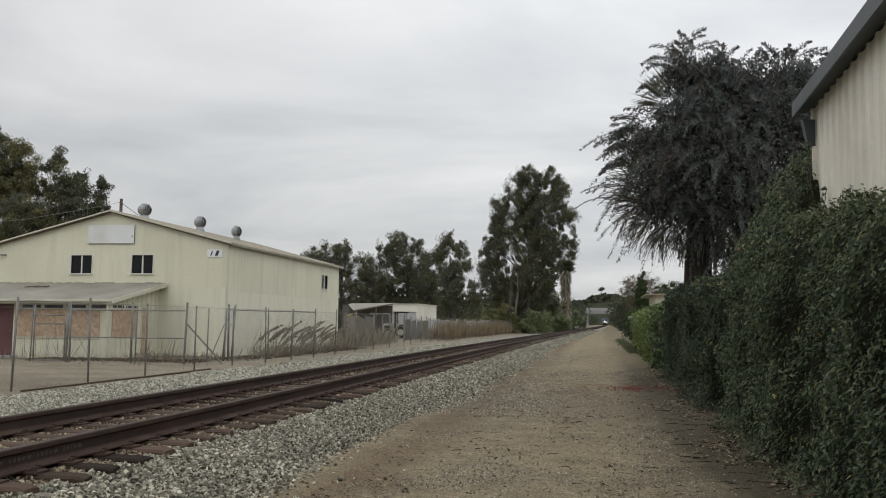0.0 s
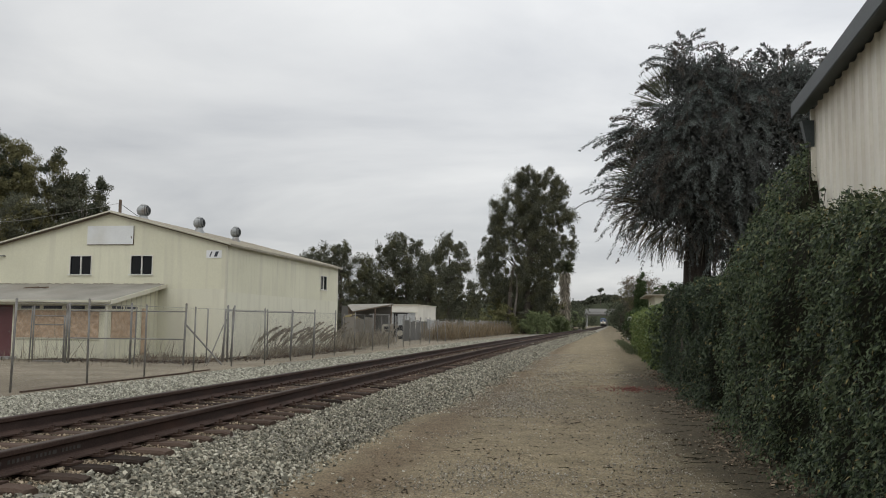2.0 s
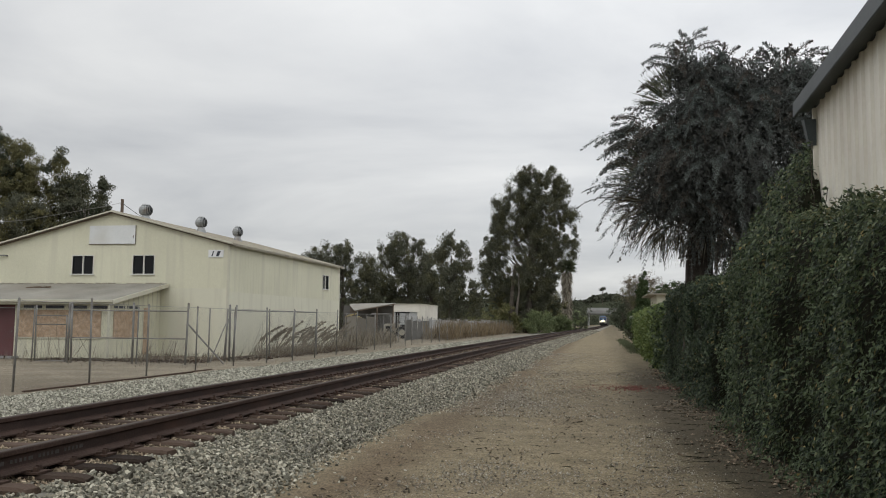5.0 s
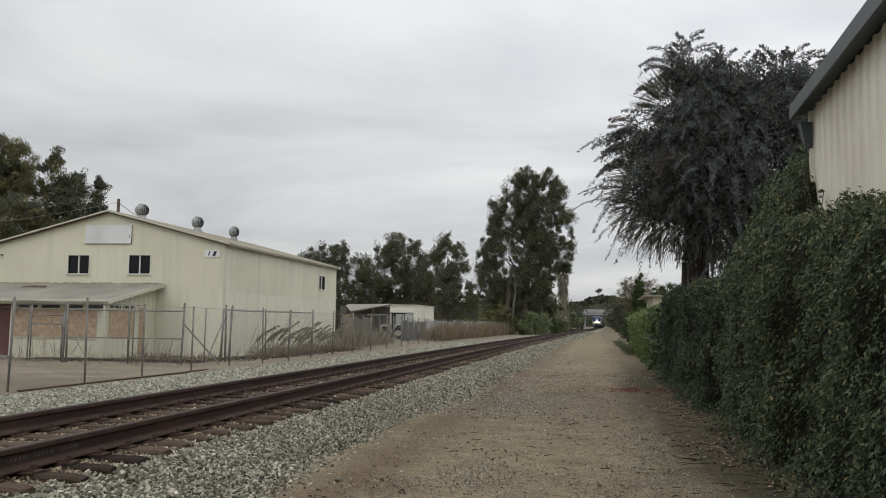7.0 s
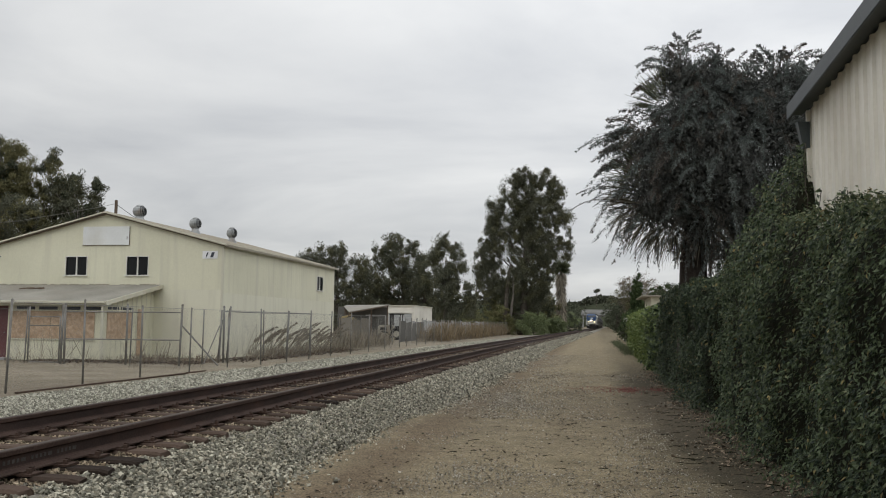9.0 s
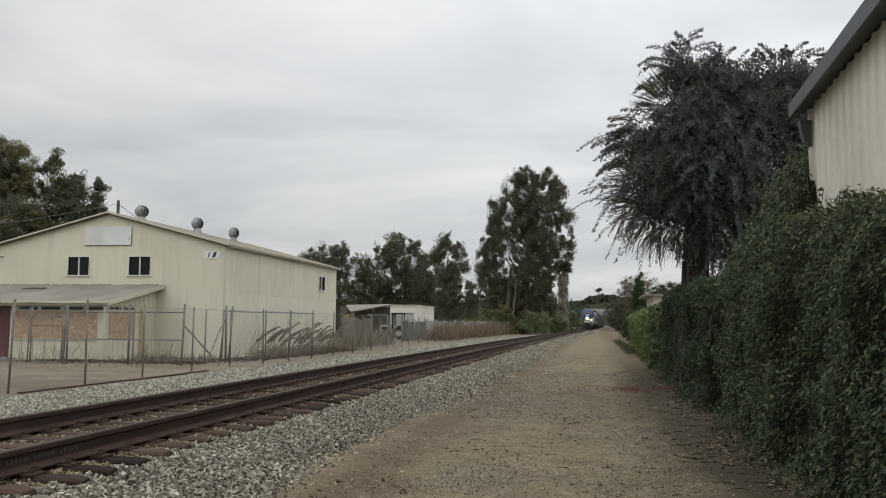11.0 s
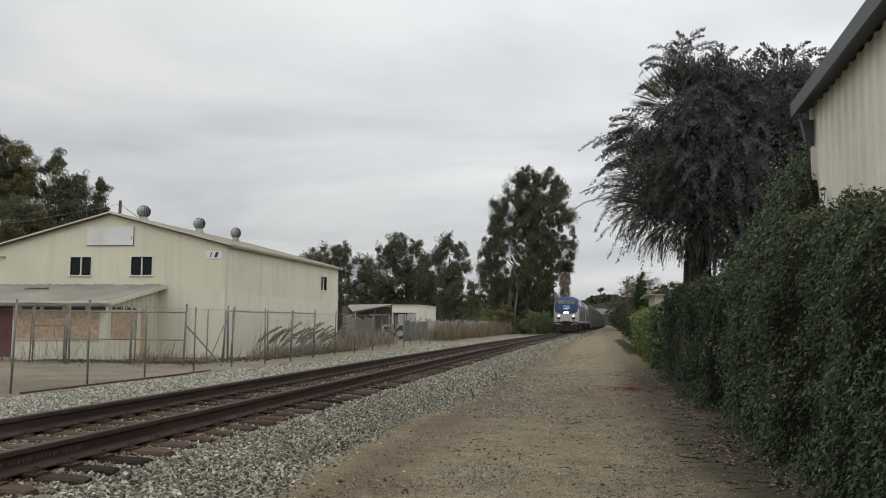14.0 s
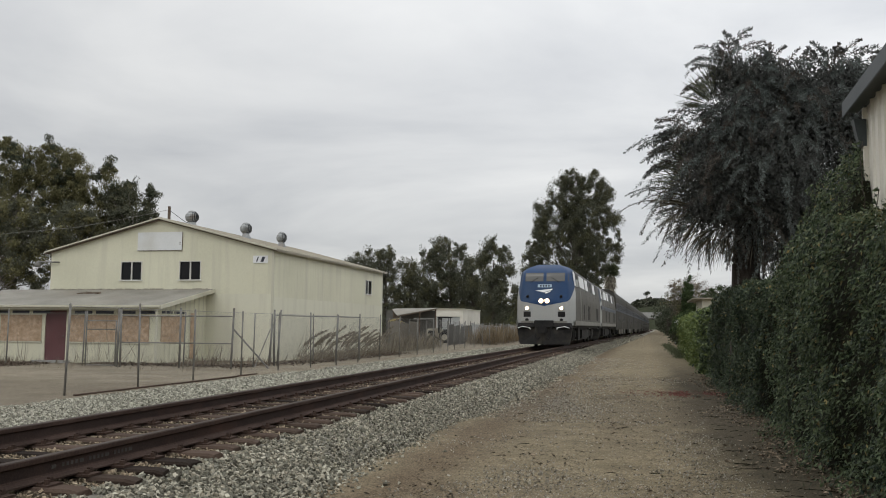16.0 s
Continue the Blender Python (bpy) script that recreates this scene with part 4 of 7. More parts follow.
    # swan-neck lamp on the far corner
    lamp = part("wall_lamp", Shape().tube((-25.0, WY0 - 0.1, 4.16), (-26.0, WY0 - 0.1, 4.2), 0.03).tube((-25.0, WY0 - 0.1, 4.16), (-25.0, WY0, 4.16), 0.03), M_GALV, h, "galvanised wall lamp on a long arm")
    part("shade", Shape().lathe((-26.0, WY0 - 0.1, 3.95), [(0.12, 0), (0.15, 0.08), (0.1, 0.2), (0.04, 0.27)], 12), M_GALV, lamp, smooth=True)
    build_lean_to(h)


def build_lean_to(h):
    x0, x1, ya, yb = -27.6, -17.5, 28.94, WY0 - 0.02
    za, zb = 2.14, 2.92
    roof = Shape().extrude_x([(ya, za), (yb, zb), (yb, zb + 0.05), (ya, za + 0.05)], x0, x1)
    roof = part("lean_to_roof", roof, M_ROOF, h, "flat-pitched grey weathered lean-to roof")
    seams = Shape()
    for i in range(1, 9):
        x = x0 + i * (x1 - x0) / 9
        seams.hexa([(x, ya, za + 0.048), (x + 0.03, ya, za + 0.048), (x + 0.03, yb, zb + 0.048), (x, yb, zb + 0.048), (x, ya, za + 0.053), (x + 0.03, ya, za + 0.053), (x + 0.03, yb, zb + 0.053), (x, yb, zb + 0.053)])
    part("seam", seams, M_ROOF, roof, kind="stuff")
    part("gutter", Shape().box(x0, x1, ya - 0.07, ya, za - 0.035, za + 0.055), M_CREAM_TRIM, roof, "cream metal gutter", bevel=0.012)
    part("fascia_board", Shape().box(x0, x1 - 0.02, ya + 0.03, ya + 0.055, za - 0.11, za - 0.002), M_CREAM_TRIM, roof, "narrow cream fascia board")
    part("rake", Shape().extrude_x([(ya, za - 0.1), (yb, zb - 0.1), (yb, zb + 0.06), (ya, za + 0.06)], x1, x1 + 0.03), M_CREAM_TRIM, roof)
    lumps = Shape()
    rng = random.Random(4)
    for i in range(75):
        x = rng.uniform(-25.3, x1)
        lumps.box(x, x + rng.uniform(0.04, 0.22), yb - rng.uniform(0.04, 0.1), yb, zb + 0.03, zb + rng.uniform(0.055, 0.085))
    part("flashing", lumps, M_RUSTROOF, roof, "ragged dark flashing", kind="stuff")
    # dark scraps added to stand for a hole in the roof
    scrap = Shape()
    for k in range(9):
        x, y = -23.1 + 0.11 * k, 31.75 + 0.05 * ((k * 5) % 4)
        z = za + (zb - za) * (y - ya) / (yb - ya) + 0.05
        scrap.hexa([(x, y, z), (x + 0.16, y + 0.03, z + 0.004), (x + 0.15, y + 0.2, z + 0.035), (x - 0.02, y + 0.18, z + 0.035), (x + 0.01, y, z + 0.03), (x + 0.15, y + 0.02, z + 0.05), (x + 0.13, y + 0.19, z + 0.075), (x, y + 0.17, z + 0.06)])
    part("torn_felt", scrap, M_BOARD, roof, "dark scraps standing for a hole in the roof", kind="stuff")
    wall = Shape()
    for a, b, z0, zt, _ in strips(x0 + 0.3, -17.85, [(-22.72, -21.78, 0.0, 2.0)], lambda x: 2.14, 50):
        wall.box(a, b, 29.4, 29.5, z0, zt)
    w = part("lean_to_wall", wall, M_CREAM, h, "cream lean-to front wall")
    part("lean_to_end_wall", Shape().extrude_x([(29.5, 0), (yb, 0), (yb, 2.9), (29.5, 2.22)], -17.95, -17.85), M_CREAM, h)
    ribs = Shape()
    for i in range(9):
        y = 29.9 + i * 0.36
        ribs.box(-17.852, -17.835, y, y + 0.05, 0, 2.2 + (y - 29.5) * 0.18)
    part("batten", ribs, M_CREAM_TRIM, h, kind="stuff")
    for a, b in ((-27.2, -25.2), (-24.72, -22.86), (-21.7, -20.0), (-19.98, -18.2)):
        board = part("board", Shape().box(a, b, 29.372, 29.397, 0.80, 1.82), M_OSB, w, "weathered strand board nailed over the window", bevel=0.004)
        part("trim", Shape().box(a - 0.03, b + 0.03, 29.36, 29.398, 0.745, 0.795), M_CREAM_TRIM, board)
    for i, x in enumerate(np.arange(-27.0, -18.3, 0.93)):
        if -23.2 < x < -21.5:
            continue
        slot = part("transom", Shape().box(x, x + 0.76, 29.385, 29.397, 1.875, 1.985), M_DARK, w, "dark transom light")
        part("trim", Shape().box(x - 0.03, x + 0.79, 29.38, 29.398, 1.99, 2.02), M_CREAM_TRIM, slot)
    for a, b in ((29.62, 31.35),):
        part("board", Shape().box(-17.848, -17.815, a, b, 0.8, 1.82), M_OSB, h, "strand board over the end window")
    part("side_door", Shape().box(-17.848, -17.82, 31.8, 32.22, 0.1, 1.95), M_OSB, h, "boarded side door")
    for a, b in ((29.65, 30.4), (30.55, 31.3)):
        part("end_transom", Shape().box(-17.848, -17.836, a, b, 1.9, 2.0), M_DARK, h, "dark transom light")
    part("corner_post", Shape().box(-17.72, -17.64, 29.0, 29.08, 0, 2.13), M_CREAM_TRIM, h, "cream post under the eave")
    door = part("door", Shape().box(-22.72, -21.78, 29.44, 29.485, 0.08, 2.0), M_MAROON, h, "faded maroon door", bevel=0.006)
    part("handle", Shape().lathe((-21.9, 29.41, 0.98), [(0.02, 0), (0.035, 0.02), (0.02, 0.05)], 8), M_GALV, door)
    part("step", Shape().box(-22.95, -21.55, 29.0, 29.4, 0, 0.08), M_CONCRETE, h, "low concrete door step")


# ---------------------------------------------------------------- metal shed behind the hedge
def build_shed():
    s = thing("metal_shed", "beige ribbed metal shed with dark slate fascia", "shed", group="buildings by the track")
    x, y0, y1, top = 2.62, -9.0, 11.05, 4.165
    # the shed stands two degrees off the line of the path, turned about its far corner
    s.matrix_basis = Matrix.Translation((x, y1, 0)) @ pose(0, 0, 0, 0, 0, -2.06) @ Matrix.Translation((-x, -y1, 0))
    prof, y = [], y0
    while y < y1 - 0.31:
        prof += [(x, y), (x, y + 0.115), (x - 0.03, y + 0.135), (x - 0.03, y + 0.185), (x, y + 0.205), (x, y + 0.245), (x - 0.010, y + 0.255), (x - 0.010, y + 0.285), (x, y + 0.295)]
        y += 0.305
    prof += [(x, y1)]
    w = Shape()
    n = len(prof)
    for zz in (0.0, top):
        w.v += [(a, b, zz) for a, b in prof]
    w.f = [(i, i + 1, n + i + 1, n + i) for i in range(n - 1)]
    w.box(x + 0.004, x + 0.12, y0, y1, 0, top)
    part("wall_track_side", w, M_SIDING, s, "beige ribbed steel wall")
    part("wall_end", Shape().box(x + 0.12, 12, y1 - 0.1, y1, 0, top), M_SIDING, s)
    part("wall_near_end", Shape().box(x + 0.12, 12, y0, y0 + 0.1, 0, top), M_SIDING, s)
    part("wall_far_side", Shape().box(11.9, 12, y0 + 0.1, y1 - 0.1, 0, top), M_SIDING, s)
    part("corner_trim", Shape().box(x - 0.05, x + 0.06, y1 - 0.05, y1 + 0.02, 0, top - 0.02), M_SIDING, s)
    part("roof", Shape().extrude_y([(2.44, 4.225), (12.2, 5.66), (12.2, 5.72), (2.44, 4.285)], y0 - 0.2, y1 + 0.28), M_FASCIA, s, "low-pitched slate-grey roof")
    part("fascia", Shape().box(2.40, 2.435, y0 - 0.2, y1 + 0.30, 4.106, 4.30), M_FASCIA, s, "slate-grey metal fascia", bevel=0.008)
    part("soffit", Shape().box(2.435, x - 0.032, y0 - 0.2, y1 + 0.28, 4.168, 4.192), M_FASCIA, s)
    part("gutter_box", Shape().hexa([(2.52, y1 - 0.06, 3.68), (2.6, y1 - 0.06, 3.68), (2.6, y1 + 0.05, 3.68), (2.52, y1 + 0.05, 3.68), (2.46, y1 - 0.08, 4.0), (2.6, y1 - 0.08, 4.0), (2.6, y1 + 0.07, 4.0), (2.46, y1 + 0.07, 4.0)]), M_FASCIA, s, "dark rain-water hopper")
    return s


# ---------------------------------------------------------------- foliage
def hedge_surface(y):
    """Face offset and height of the hedge along the path."""
    y = np.asarray(y, float)
    face = 1.87 + 0.08 * np.sin(y * 0.9 + 1) + 0.05 * np.sin(y * 2.3) + 0.7 * np.exp(-((y - 15.0) / 0.45) ** 2)
    high = np.interp(y, [2, 6, 7.5, 8.6, 9.7, 10.7, 11.0, 11.3, 12.2, 12.6, 13.2, 14.0, 14.4, 14.75, 15.2, 15.8, 17.0, 19.5, 22, 25], [2.2, 2.34, 2.5, 2.68, 2.66, 2.72, 3.4, 3.85, 3.85, 3.6, 3.12, 2.66, 2.35, 2.0, 2.0, 2.15, 2.3, 2.45, 2.62, 2.45])
    return face, high


def build_hedge():
    rng = np.random.default_rng(21)
    ivy = thing("ivy_hedge", "tall dense ivy hedge climbing over the shed corner", "hedge")
    ys = np.arange(-8.0, 25.01, 0.25)
    # near-black solid behind the leaves, standing for the hedge's shaded depth
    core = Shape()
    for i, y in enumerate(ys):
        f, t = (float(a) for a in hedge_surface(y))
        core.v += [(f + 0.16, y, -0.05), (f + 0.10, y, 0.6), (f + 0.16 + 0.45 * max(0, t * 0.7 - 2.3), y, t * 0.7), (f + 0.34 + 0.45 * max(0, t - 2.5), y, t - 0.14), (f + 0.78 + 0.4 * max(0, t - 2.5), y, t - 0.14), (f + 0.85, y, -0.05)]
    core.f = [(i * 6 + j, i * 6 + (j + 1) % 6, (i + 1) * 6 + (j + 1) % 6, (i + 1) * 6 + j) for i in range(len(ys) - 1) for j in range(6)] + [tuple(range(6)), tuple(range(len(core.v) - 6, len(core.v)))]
    part("twig_core", core, M_CORE, ivy, "dark solid standing for the shaded hedge interior")

    def leaves(y0, y1, per_m, size, seed):
        r = np.random.default_rng(seed)
        n = int((y1 - y0) * per_m)
        y = r.uniform(y0, y1, n)
        f, t = hedge_surface(y)
        s = r.random(n)
        on_top = s > 0.84
        z = np.where(on_top, t + r.normal(0, 0.05, n), t * r.random(n) ** 0.9)
        bulge = 0.24 * np.array([noise.noise((float(a) * 1.3, float(b) * 1.6, 2.0)) for a, b in zip(y, z)]) + 0.17 * np.array([noise.noise((float(a) * 4, float(b) * 4, 7.0)) for a, b in zip(y, z)])
        lean = np.clip((z / t - 0.75) / 0.25, 0, 1) ** 2 * 0.2 + np.clip((z - 2.3) / 1.7, 0, 1) * 0.75
        flare = 0.26 * np.exp(-np.maximum(z, 0) / 0.28) * np.abs(r.normal(0.6, 0.5, n))
        x = -flare + np.where(on_top, f + 0.15 + np.clip((t - 2.3) / 1.7, 0, 1) * 0.75 + 0.7 * r.random(n), f + 0.06 + lean - bulge + np.abs(r.normal(0, 0.09, n)) - 0.05)
        c = np.stack([x, y, np.maximum(z, 0.01)], 1)
        d = np.stack([-0.55 + r.normal(0, 0.5, n), r.normal(0, 0.6, n), -0.75 + r.normal(0, 0.5, n) + on_top * 1.0], 1)
        ln = r.uniform(0.6, 1.25, n) * size
        face = np.stack([np.where(on_top, -0.3, -0.8), np.zeros(n), np.where(on_top, 1.0, 0.75)], 1)
        # pale leaves crowd the top and thin past 14.3: light and shade by colour
        young = r.random(n) < np.where(on_top, 0.42, 0.03 + 0.13 * np.clip(z / t, 0, 1) ** 3) * np.where(y > 14.3, 0.25, 1.0)
        wide = ln * r.uniform(0.38, 0.64, n)
        dry = ~young & (r.random(n) < 0.022)
        return [leaf_mesh("leaves", c[s], d[s], ln[s], wide[s], r, facing=face[s]) for s in (~young & ~dry, young, dry)]

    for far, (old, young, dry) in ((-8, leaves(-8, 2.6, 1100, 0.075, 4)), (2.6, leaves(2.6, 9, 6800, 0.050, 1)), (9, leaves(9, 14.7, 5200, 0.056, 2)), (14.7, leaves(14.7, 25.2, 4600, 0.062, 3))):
        part("leaves", old, M_IVY if far < 14 else M_IVY_SHADED, ivy, "glossy dark green ivy leaves", kind="stuff")
        part("young_leaves", young, M_IVY_YOUNG_LIT, ivy, "yellow-green young leaves, paled for the sky-lit hedge top", kind="stuff")
        part("dry_leaves", dry, M_IVY_DRY, ivy, "yellowed dry ivy leaves", kind="stuff")
    # loose runners that reach up the wall
    r = random.Random(8)
    for y, z0, up in ((8.9, 2.5, 0.35), (9.5, 2.5, 0.4), (10.75, 2.8, 0.9), (10.3, 2.6, 0.45)):
        runner, spots = Shape(), []
        p = Vector((2.50, y, z0))
        line = [tuple(p)]
        for k in range(8):
            p = p + Vector((r.uniform(-0.02, 0.02), r.uniform(-0.06, 0.06), up / 8))
            line.append(tuple(p))
            spots += [p + Vector((-0.03, r.uniform(-0.06, 0.06), r.uniform(-0.03, 0.03))) for _ in range(3)]
        run = part("runner", runner.path(line, [0.005] * 9, 4), M_BARK, ivy)
        c = np.array([tuple(q) for q in spots])
        part("leaves", leaf_mesh("leaves", c, rng.normal(size=(len(c), 3)) + [-0.3, 0, -0.5], rng.uniform(0.04, 0.07, len(c)), rng.uniform(0.03, 0.05, len(c)), rng), M_IVY, run, kind="stuff")
    # lighter hedge farther on
    hedge = thing("clipped_hedge", "lighter green clipped hedge farther along the path", "hedge")
    core = Shape()
    ys = np.arange(25, 56.1, 1.0)
    for y in ys:
        f = 1.95 + 0.12 * math.sin(y) + 0.011 * (y - 25)
        t = 2.02 + 0.06 * math.sin(y * 0.7)
        core.v += [(f + 0.25, y, -0.05), (f + 0.15, y, t * 0.6), (f + 0.35, y, t), (f + 1.3, y, t), (f + 1.4, y, -0.05)]
    core.f = [(i * 5 + j, i * 5 + (j + 1) % 5, (i + 1) * 5 + (j + 1) % 5, (i + 1) * 5 + j) for i in range(len(ys) - 1) for j in range(5)] + [tuple(range(5)), tuple(range(len(core.v) - 5, len(core.v)))]
    # the same dark fill for shade inside this hedge
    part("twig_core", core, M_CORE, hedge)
    n = 36000
    y = rng.uniform(25, 56.5, n)
    s = rng.random(n)
    t = 2.08 + 0.06 * np.sin(y * 0.7) + 0.07 * np.sin(y * 1.9)
    z = np.where(s > 0.7, t + rng.normal(0, 0.07, n), t * rng.random(n))
    x = 0.011 * (y - 25) + np.where(s > 0.7, 2.0 + 1.3 * rng.random(n), 1.98 + 0.12 * np.sin(y) + 0.1 * np.sin(z * 5 + y * 2) + rng.normal(0, 0.09, n))
    c, lnth = np.stack([x, y, z], 1), rng.uniform(0.07, 0.15, n)
    darker = rng.random(n) > (y - 26) / 10
    for sel, mat, label in ((~darker, M_HEDGE, "fresh yellow-green leaves"), (darker, M_IVY, "darker ivy leaves grown through the hedge")):
        k = int(sel.sum())
        part("leaves", leaf_mesh("leaves", c[sel], rng.normal(size=(k, 3)) + [-0.4, 0, 0.3], lnth[sel], lnth[sel] * rng.uniform(0.55, 0.8, k), rng, facing=np.tile([-0.6, 0, 0.8], (k, 1))), mat, hedge, label, kind="stuff")


def make_tree(name, label, base, envelope, clumps, per, leaf, mats, trunk=0.3, bark=M_BARK, seed=0, droop=0.5, lean=(0, 0), clump_r=1.2, depth=0.9, flat=0.62, even=False):
    """A tree: tapered trunk, limbs to the clumps, and a crown of small leaves in clumps with gaps between.
    envelope: ellipsoids (dx, z, rx, rz) round the trunk's foot."""
    r = np.random.default_rng(seed)
    tree = thing(name, label, "tree", base)
    vol = np.array([rx * rz if even else rx * rx * rz for _, _, rx, rz in envelope])
    pick = r.choice(len(envelope), clumps, p=vol / vol.sum())
    d = r.normal(size=(clumps, 3))
    d /= np.linalg.norm(d, axis=1, keepdims=True)
    rad = r.random(clumps) ** 0.38
    env = np.array(envelope)[pick]
    c = np.stack([env[:, 0] + d[:, 0] * rad * env[:, 2], d[:, 1] * rad * env[:, 2] * depth, env[:, 1] + d[:, 2] * rad * env[:, 3]], 1)
    top = max(z + 0.2 * rz for _, z, _, rz in envelope) * (0.84 if even else 1)
    wood = Shape()
    steps = 7
    spine = [Vector((lean[0] * (i / steps) ** 1.5 + 0.15 * trunk * math.sin(i * 1.7 + seed), lean[1] * i / steps + 0.15 * trunk * math.cos(i * 2.1), top * i / steps)) for i in range(steps + 1)]
    wood.path(spine, [trunk * (1.25 if i == 0 else 1 - 0.85 * i / steps) for i in range(steps + 1)], 9)
    part("trunk", wood, bark, tree, smooth=True)
    limbs = Shape()
    for i in r.choice(clumps, min(clumps, 44 if even else 34), replace=False):
        goal = Vector(c[i])
        k = min(max(goal.z / top * 0.62, 0.15), 0.92) * steps
        a = spine[int(k)].lerp(spine[min(int(k) + 1, steps)], k - int(k))
        mid = a.lerp(goal, 0.5) + Vector((0, 0, 0.12 * (goal - a).length))
        w = trunk * 0.34 * (1.1 - k / steps)
        limbs.path([a, mid, goal], [w, w * 0.6, w * 0.2], 5)
    part("limb", limbs, bark, tree, smooth=True)
    n = clumps * per
    own = np.repeat(np.arange(clumps), per)
    cr = clump_r * r.uniform(0.35, 1.45, clumps)[own][:, None]
    stretch = np.stack([r.uniform(0.5, 1.3, clumps), r.uniform(0.5, 1.3, clumps), flat * r.uniform(0.7, 1.6, clumps)], 1)[own]
    off = r.normal(size=(n, 3))
    off *= (r.random(n) ** 0.5 / np.linalg.norm(off, axis=1))[:, None] * cr * stretch
    off[:, 0] += 0.35 * r.normal(size=clumps)[own] * off[:, 2]
    p = c[own] + off
    p[:, 2] = np.maximum(p[:, 2], 0.1)
    along = r.normal(size=(n, 3)) + [0, 0, -2 * droop]
    ln = leaf * r.uniform(0.6, 1.4, n)
    group = r.integers(0, len(mats), clumps)[own]
    for k, m in enumerate(mats):
        q = group == k
        if q.any():
            part("crown", leaf_mesh("crown", p[q], along[q], ln[q], ln[q] * r.uniform(0.38, 0.6, q.sum()), r, facing=off[q] / np.maximum(np.linalg.norm(off[q], axis=1, keepdims=True), 1e-6) + [0, 0, 0.7], plain=True), m, tree, kind="stuff")
    return tree


def build_vine_tree():
    """Old fan palm smothered in trailing vine, beside the hedge."""
    r = np.random.default_rng(77)
    tree = thing("vine_covered_palm", "old fan palm smothered in dark trailing vines", "tree", (2.75, 21.0, 0))
    part("trunk", Shape().path([(-0.5, 0, 0), (-0.48, 0, 1.5), (-0.45, 0, 3.0), (-0.2, 0, 4.6), (0.0, 0, 6.2)], [0.40, 0.34, 0.31, 0.3, 0.2], 12), M_PALM_TRUNK, tree, "shaggy palm trunk", smooth=True)
    for line in ([(0.35, 0.5, 0), (0.3, 0.45, 2.0), (0.55, 0.4, 3.6), (1.2, 0.3, 5.2)], [(0.75, 0.3, 0), (0.62, 0.3, 1.9), (0.85, 0.3, 3.2), (1.5, 0.2, 4.8)]):
        part("vine_trunk", Shape().path(line, [0.17, 0.14, 0.11, 0.06], 8), M_PALM_TRUNK, tree, "twisted woody vine stem", smooth=True)
    blobs = np.array([(0.3, 0.0, 5.4, 1.95, 1.75), (-0.9, 0.0, 5.0, 1.35, 1.3), (-0.4, 0.0, 6.3, 1.1, 1.0), (1.3, 0.2, 6.5, 1.5, 1.2), (-0.75, 0.0, 7.5, 0.55, 0.7), (0.35, 0.0, 7.15, 0.95, 0.65), (0.95, 0.3, 3.5, 1.0, 0.9), (-0.2, 0.0, 7.3, 0.7, 0.6),
                      (1.75, 0.2, 7.25, 0.95, 0.55), (-1.25, 0.0, 4.35, 0.85, 0.75), (0.9, 0.1, 4.35, 1.3, 1.0), (-0.35, 0.0, 4.0, 0.85, 0.6), (2.4, 0.3, 5.8, 1.2, 1.4), (-1.45, 0.0, 5.75, 0.75, 0.6)])
    share = blobs[:, 3] * blobs[:, 4]
    share = share / share.sum()

    def shell(n, lo, hi, bias=(0, 0, 0)):
        """Spots in the outer layer of the crown, and the way out from there."""
        d = r.normal(size=(n, 3)) + bias
        d /= np.linalg.norm(d, axis=1, keepdims=True)
        b = blobs[r.choice(len(blobs), n, p=share)]
        return b[:, :3] + d * r.uniform(lo, hi, (n, 1)) * np.stack([b[:, 3], b[:, 3], b[:, 4]], 1), d

    # broad dark leaves inside, which keep the sky out
    n = 90000
    c, d = shell(n, 0.1, 0.88)
    part("inner_foliage", leaf_mesh("inner_foliage", c, r.normal(size=(n, 3)) + [0, 0, -1.2], r.uniform(0.07, 0.14, n), r.uniform(0.035, 0.065, n), r, facing=d + [0, 0, 0.6], plain=True), M_VINE, tree, kind="stuff")

    def tails(starts, ways, length, sag, radius, per, size, mats, odds, stem=0.0):
        """Trailing shoots, each thickly set with small leaves, that arch out and hang at the end."""
        k = len(starts)
        ways = ways / np.linalg.norm(ways, axis=1, keepdims=True)
        own = np.repeat(np.arange(k), per)
        u = r.random(k * per) ** 0.85

        def at(i, q):
            return starts[i] + ways[i] * (q * length[i])[:, None] + np.array([0, 0, -1.0]) * (sag[i] * length[i] * q ** 2)[:, None]
        spine = at(own, u)
        run = at(own, np.minimum(u + 0.05, 1.05)) - spine
        run /= np.maximum(np.linalg.norm(run, axis=1, keepdims=True), 1e-6)
        out = np.cross(run, r.normal(size=run.shape))
        out /= np.maximum(np.linalg.norm(out, axis=1, keepdims=True), 1e-6)
        c = spine + out * (radius * (1.1 - 0.75 * u) * r.random(k * per) ** 0.5)[:, None]
        tone = r.choice(len(mats), k, p=odds)[own]
        for m in range(len(mats)):
            q = tone == m
            z = int(q.sum())
            if z:
                part("vine_leaves", leaf_mesh("vine_leaves", c[q], run[q] * 0.8 + out[q] + [0, 0, -0.25], size * r.uniform(0.65, 1.35, z), size * r.uniform(0.26, 0.5, z), r, facing=out[q] * 0.8 + [0, -0.2, 0.9]), mats[m], tree, kind="stuff")
        if stem:
            wood = Shape()
            for i in range(k):
                pts = at(np.full(7, i), np.linspace(0, 1, 7))
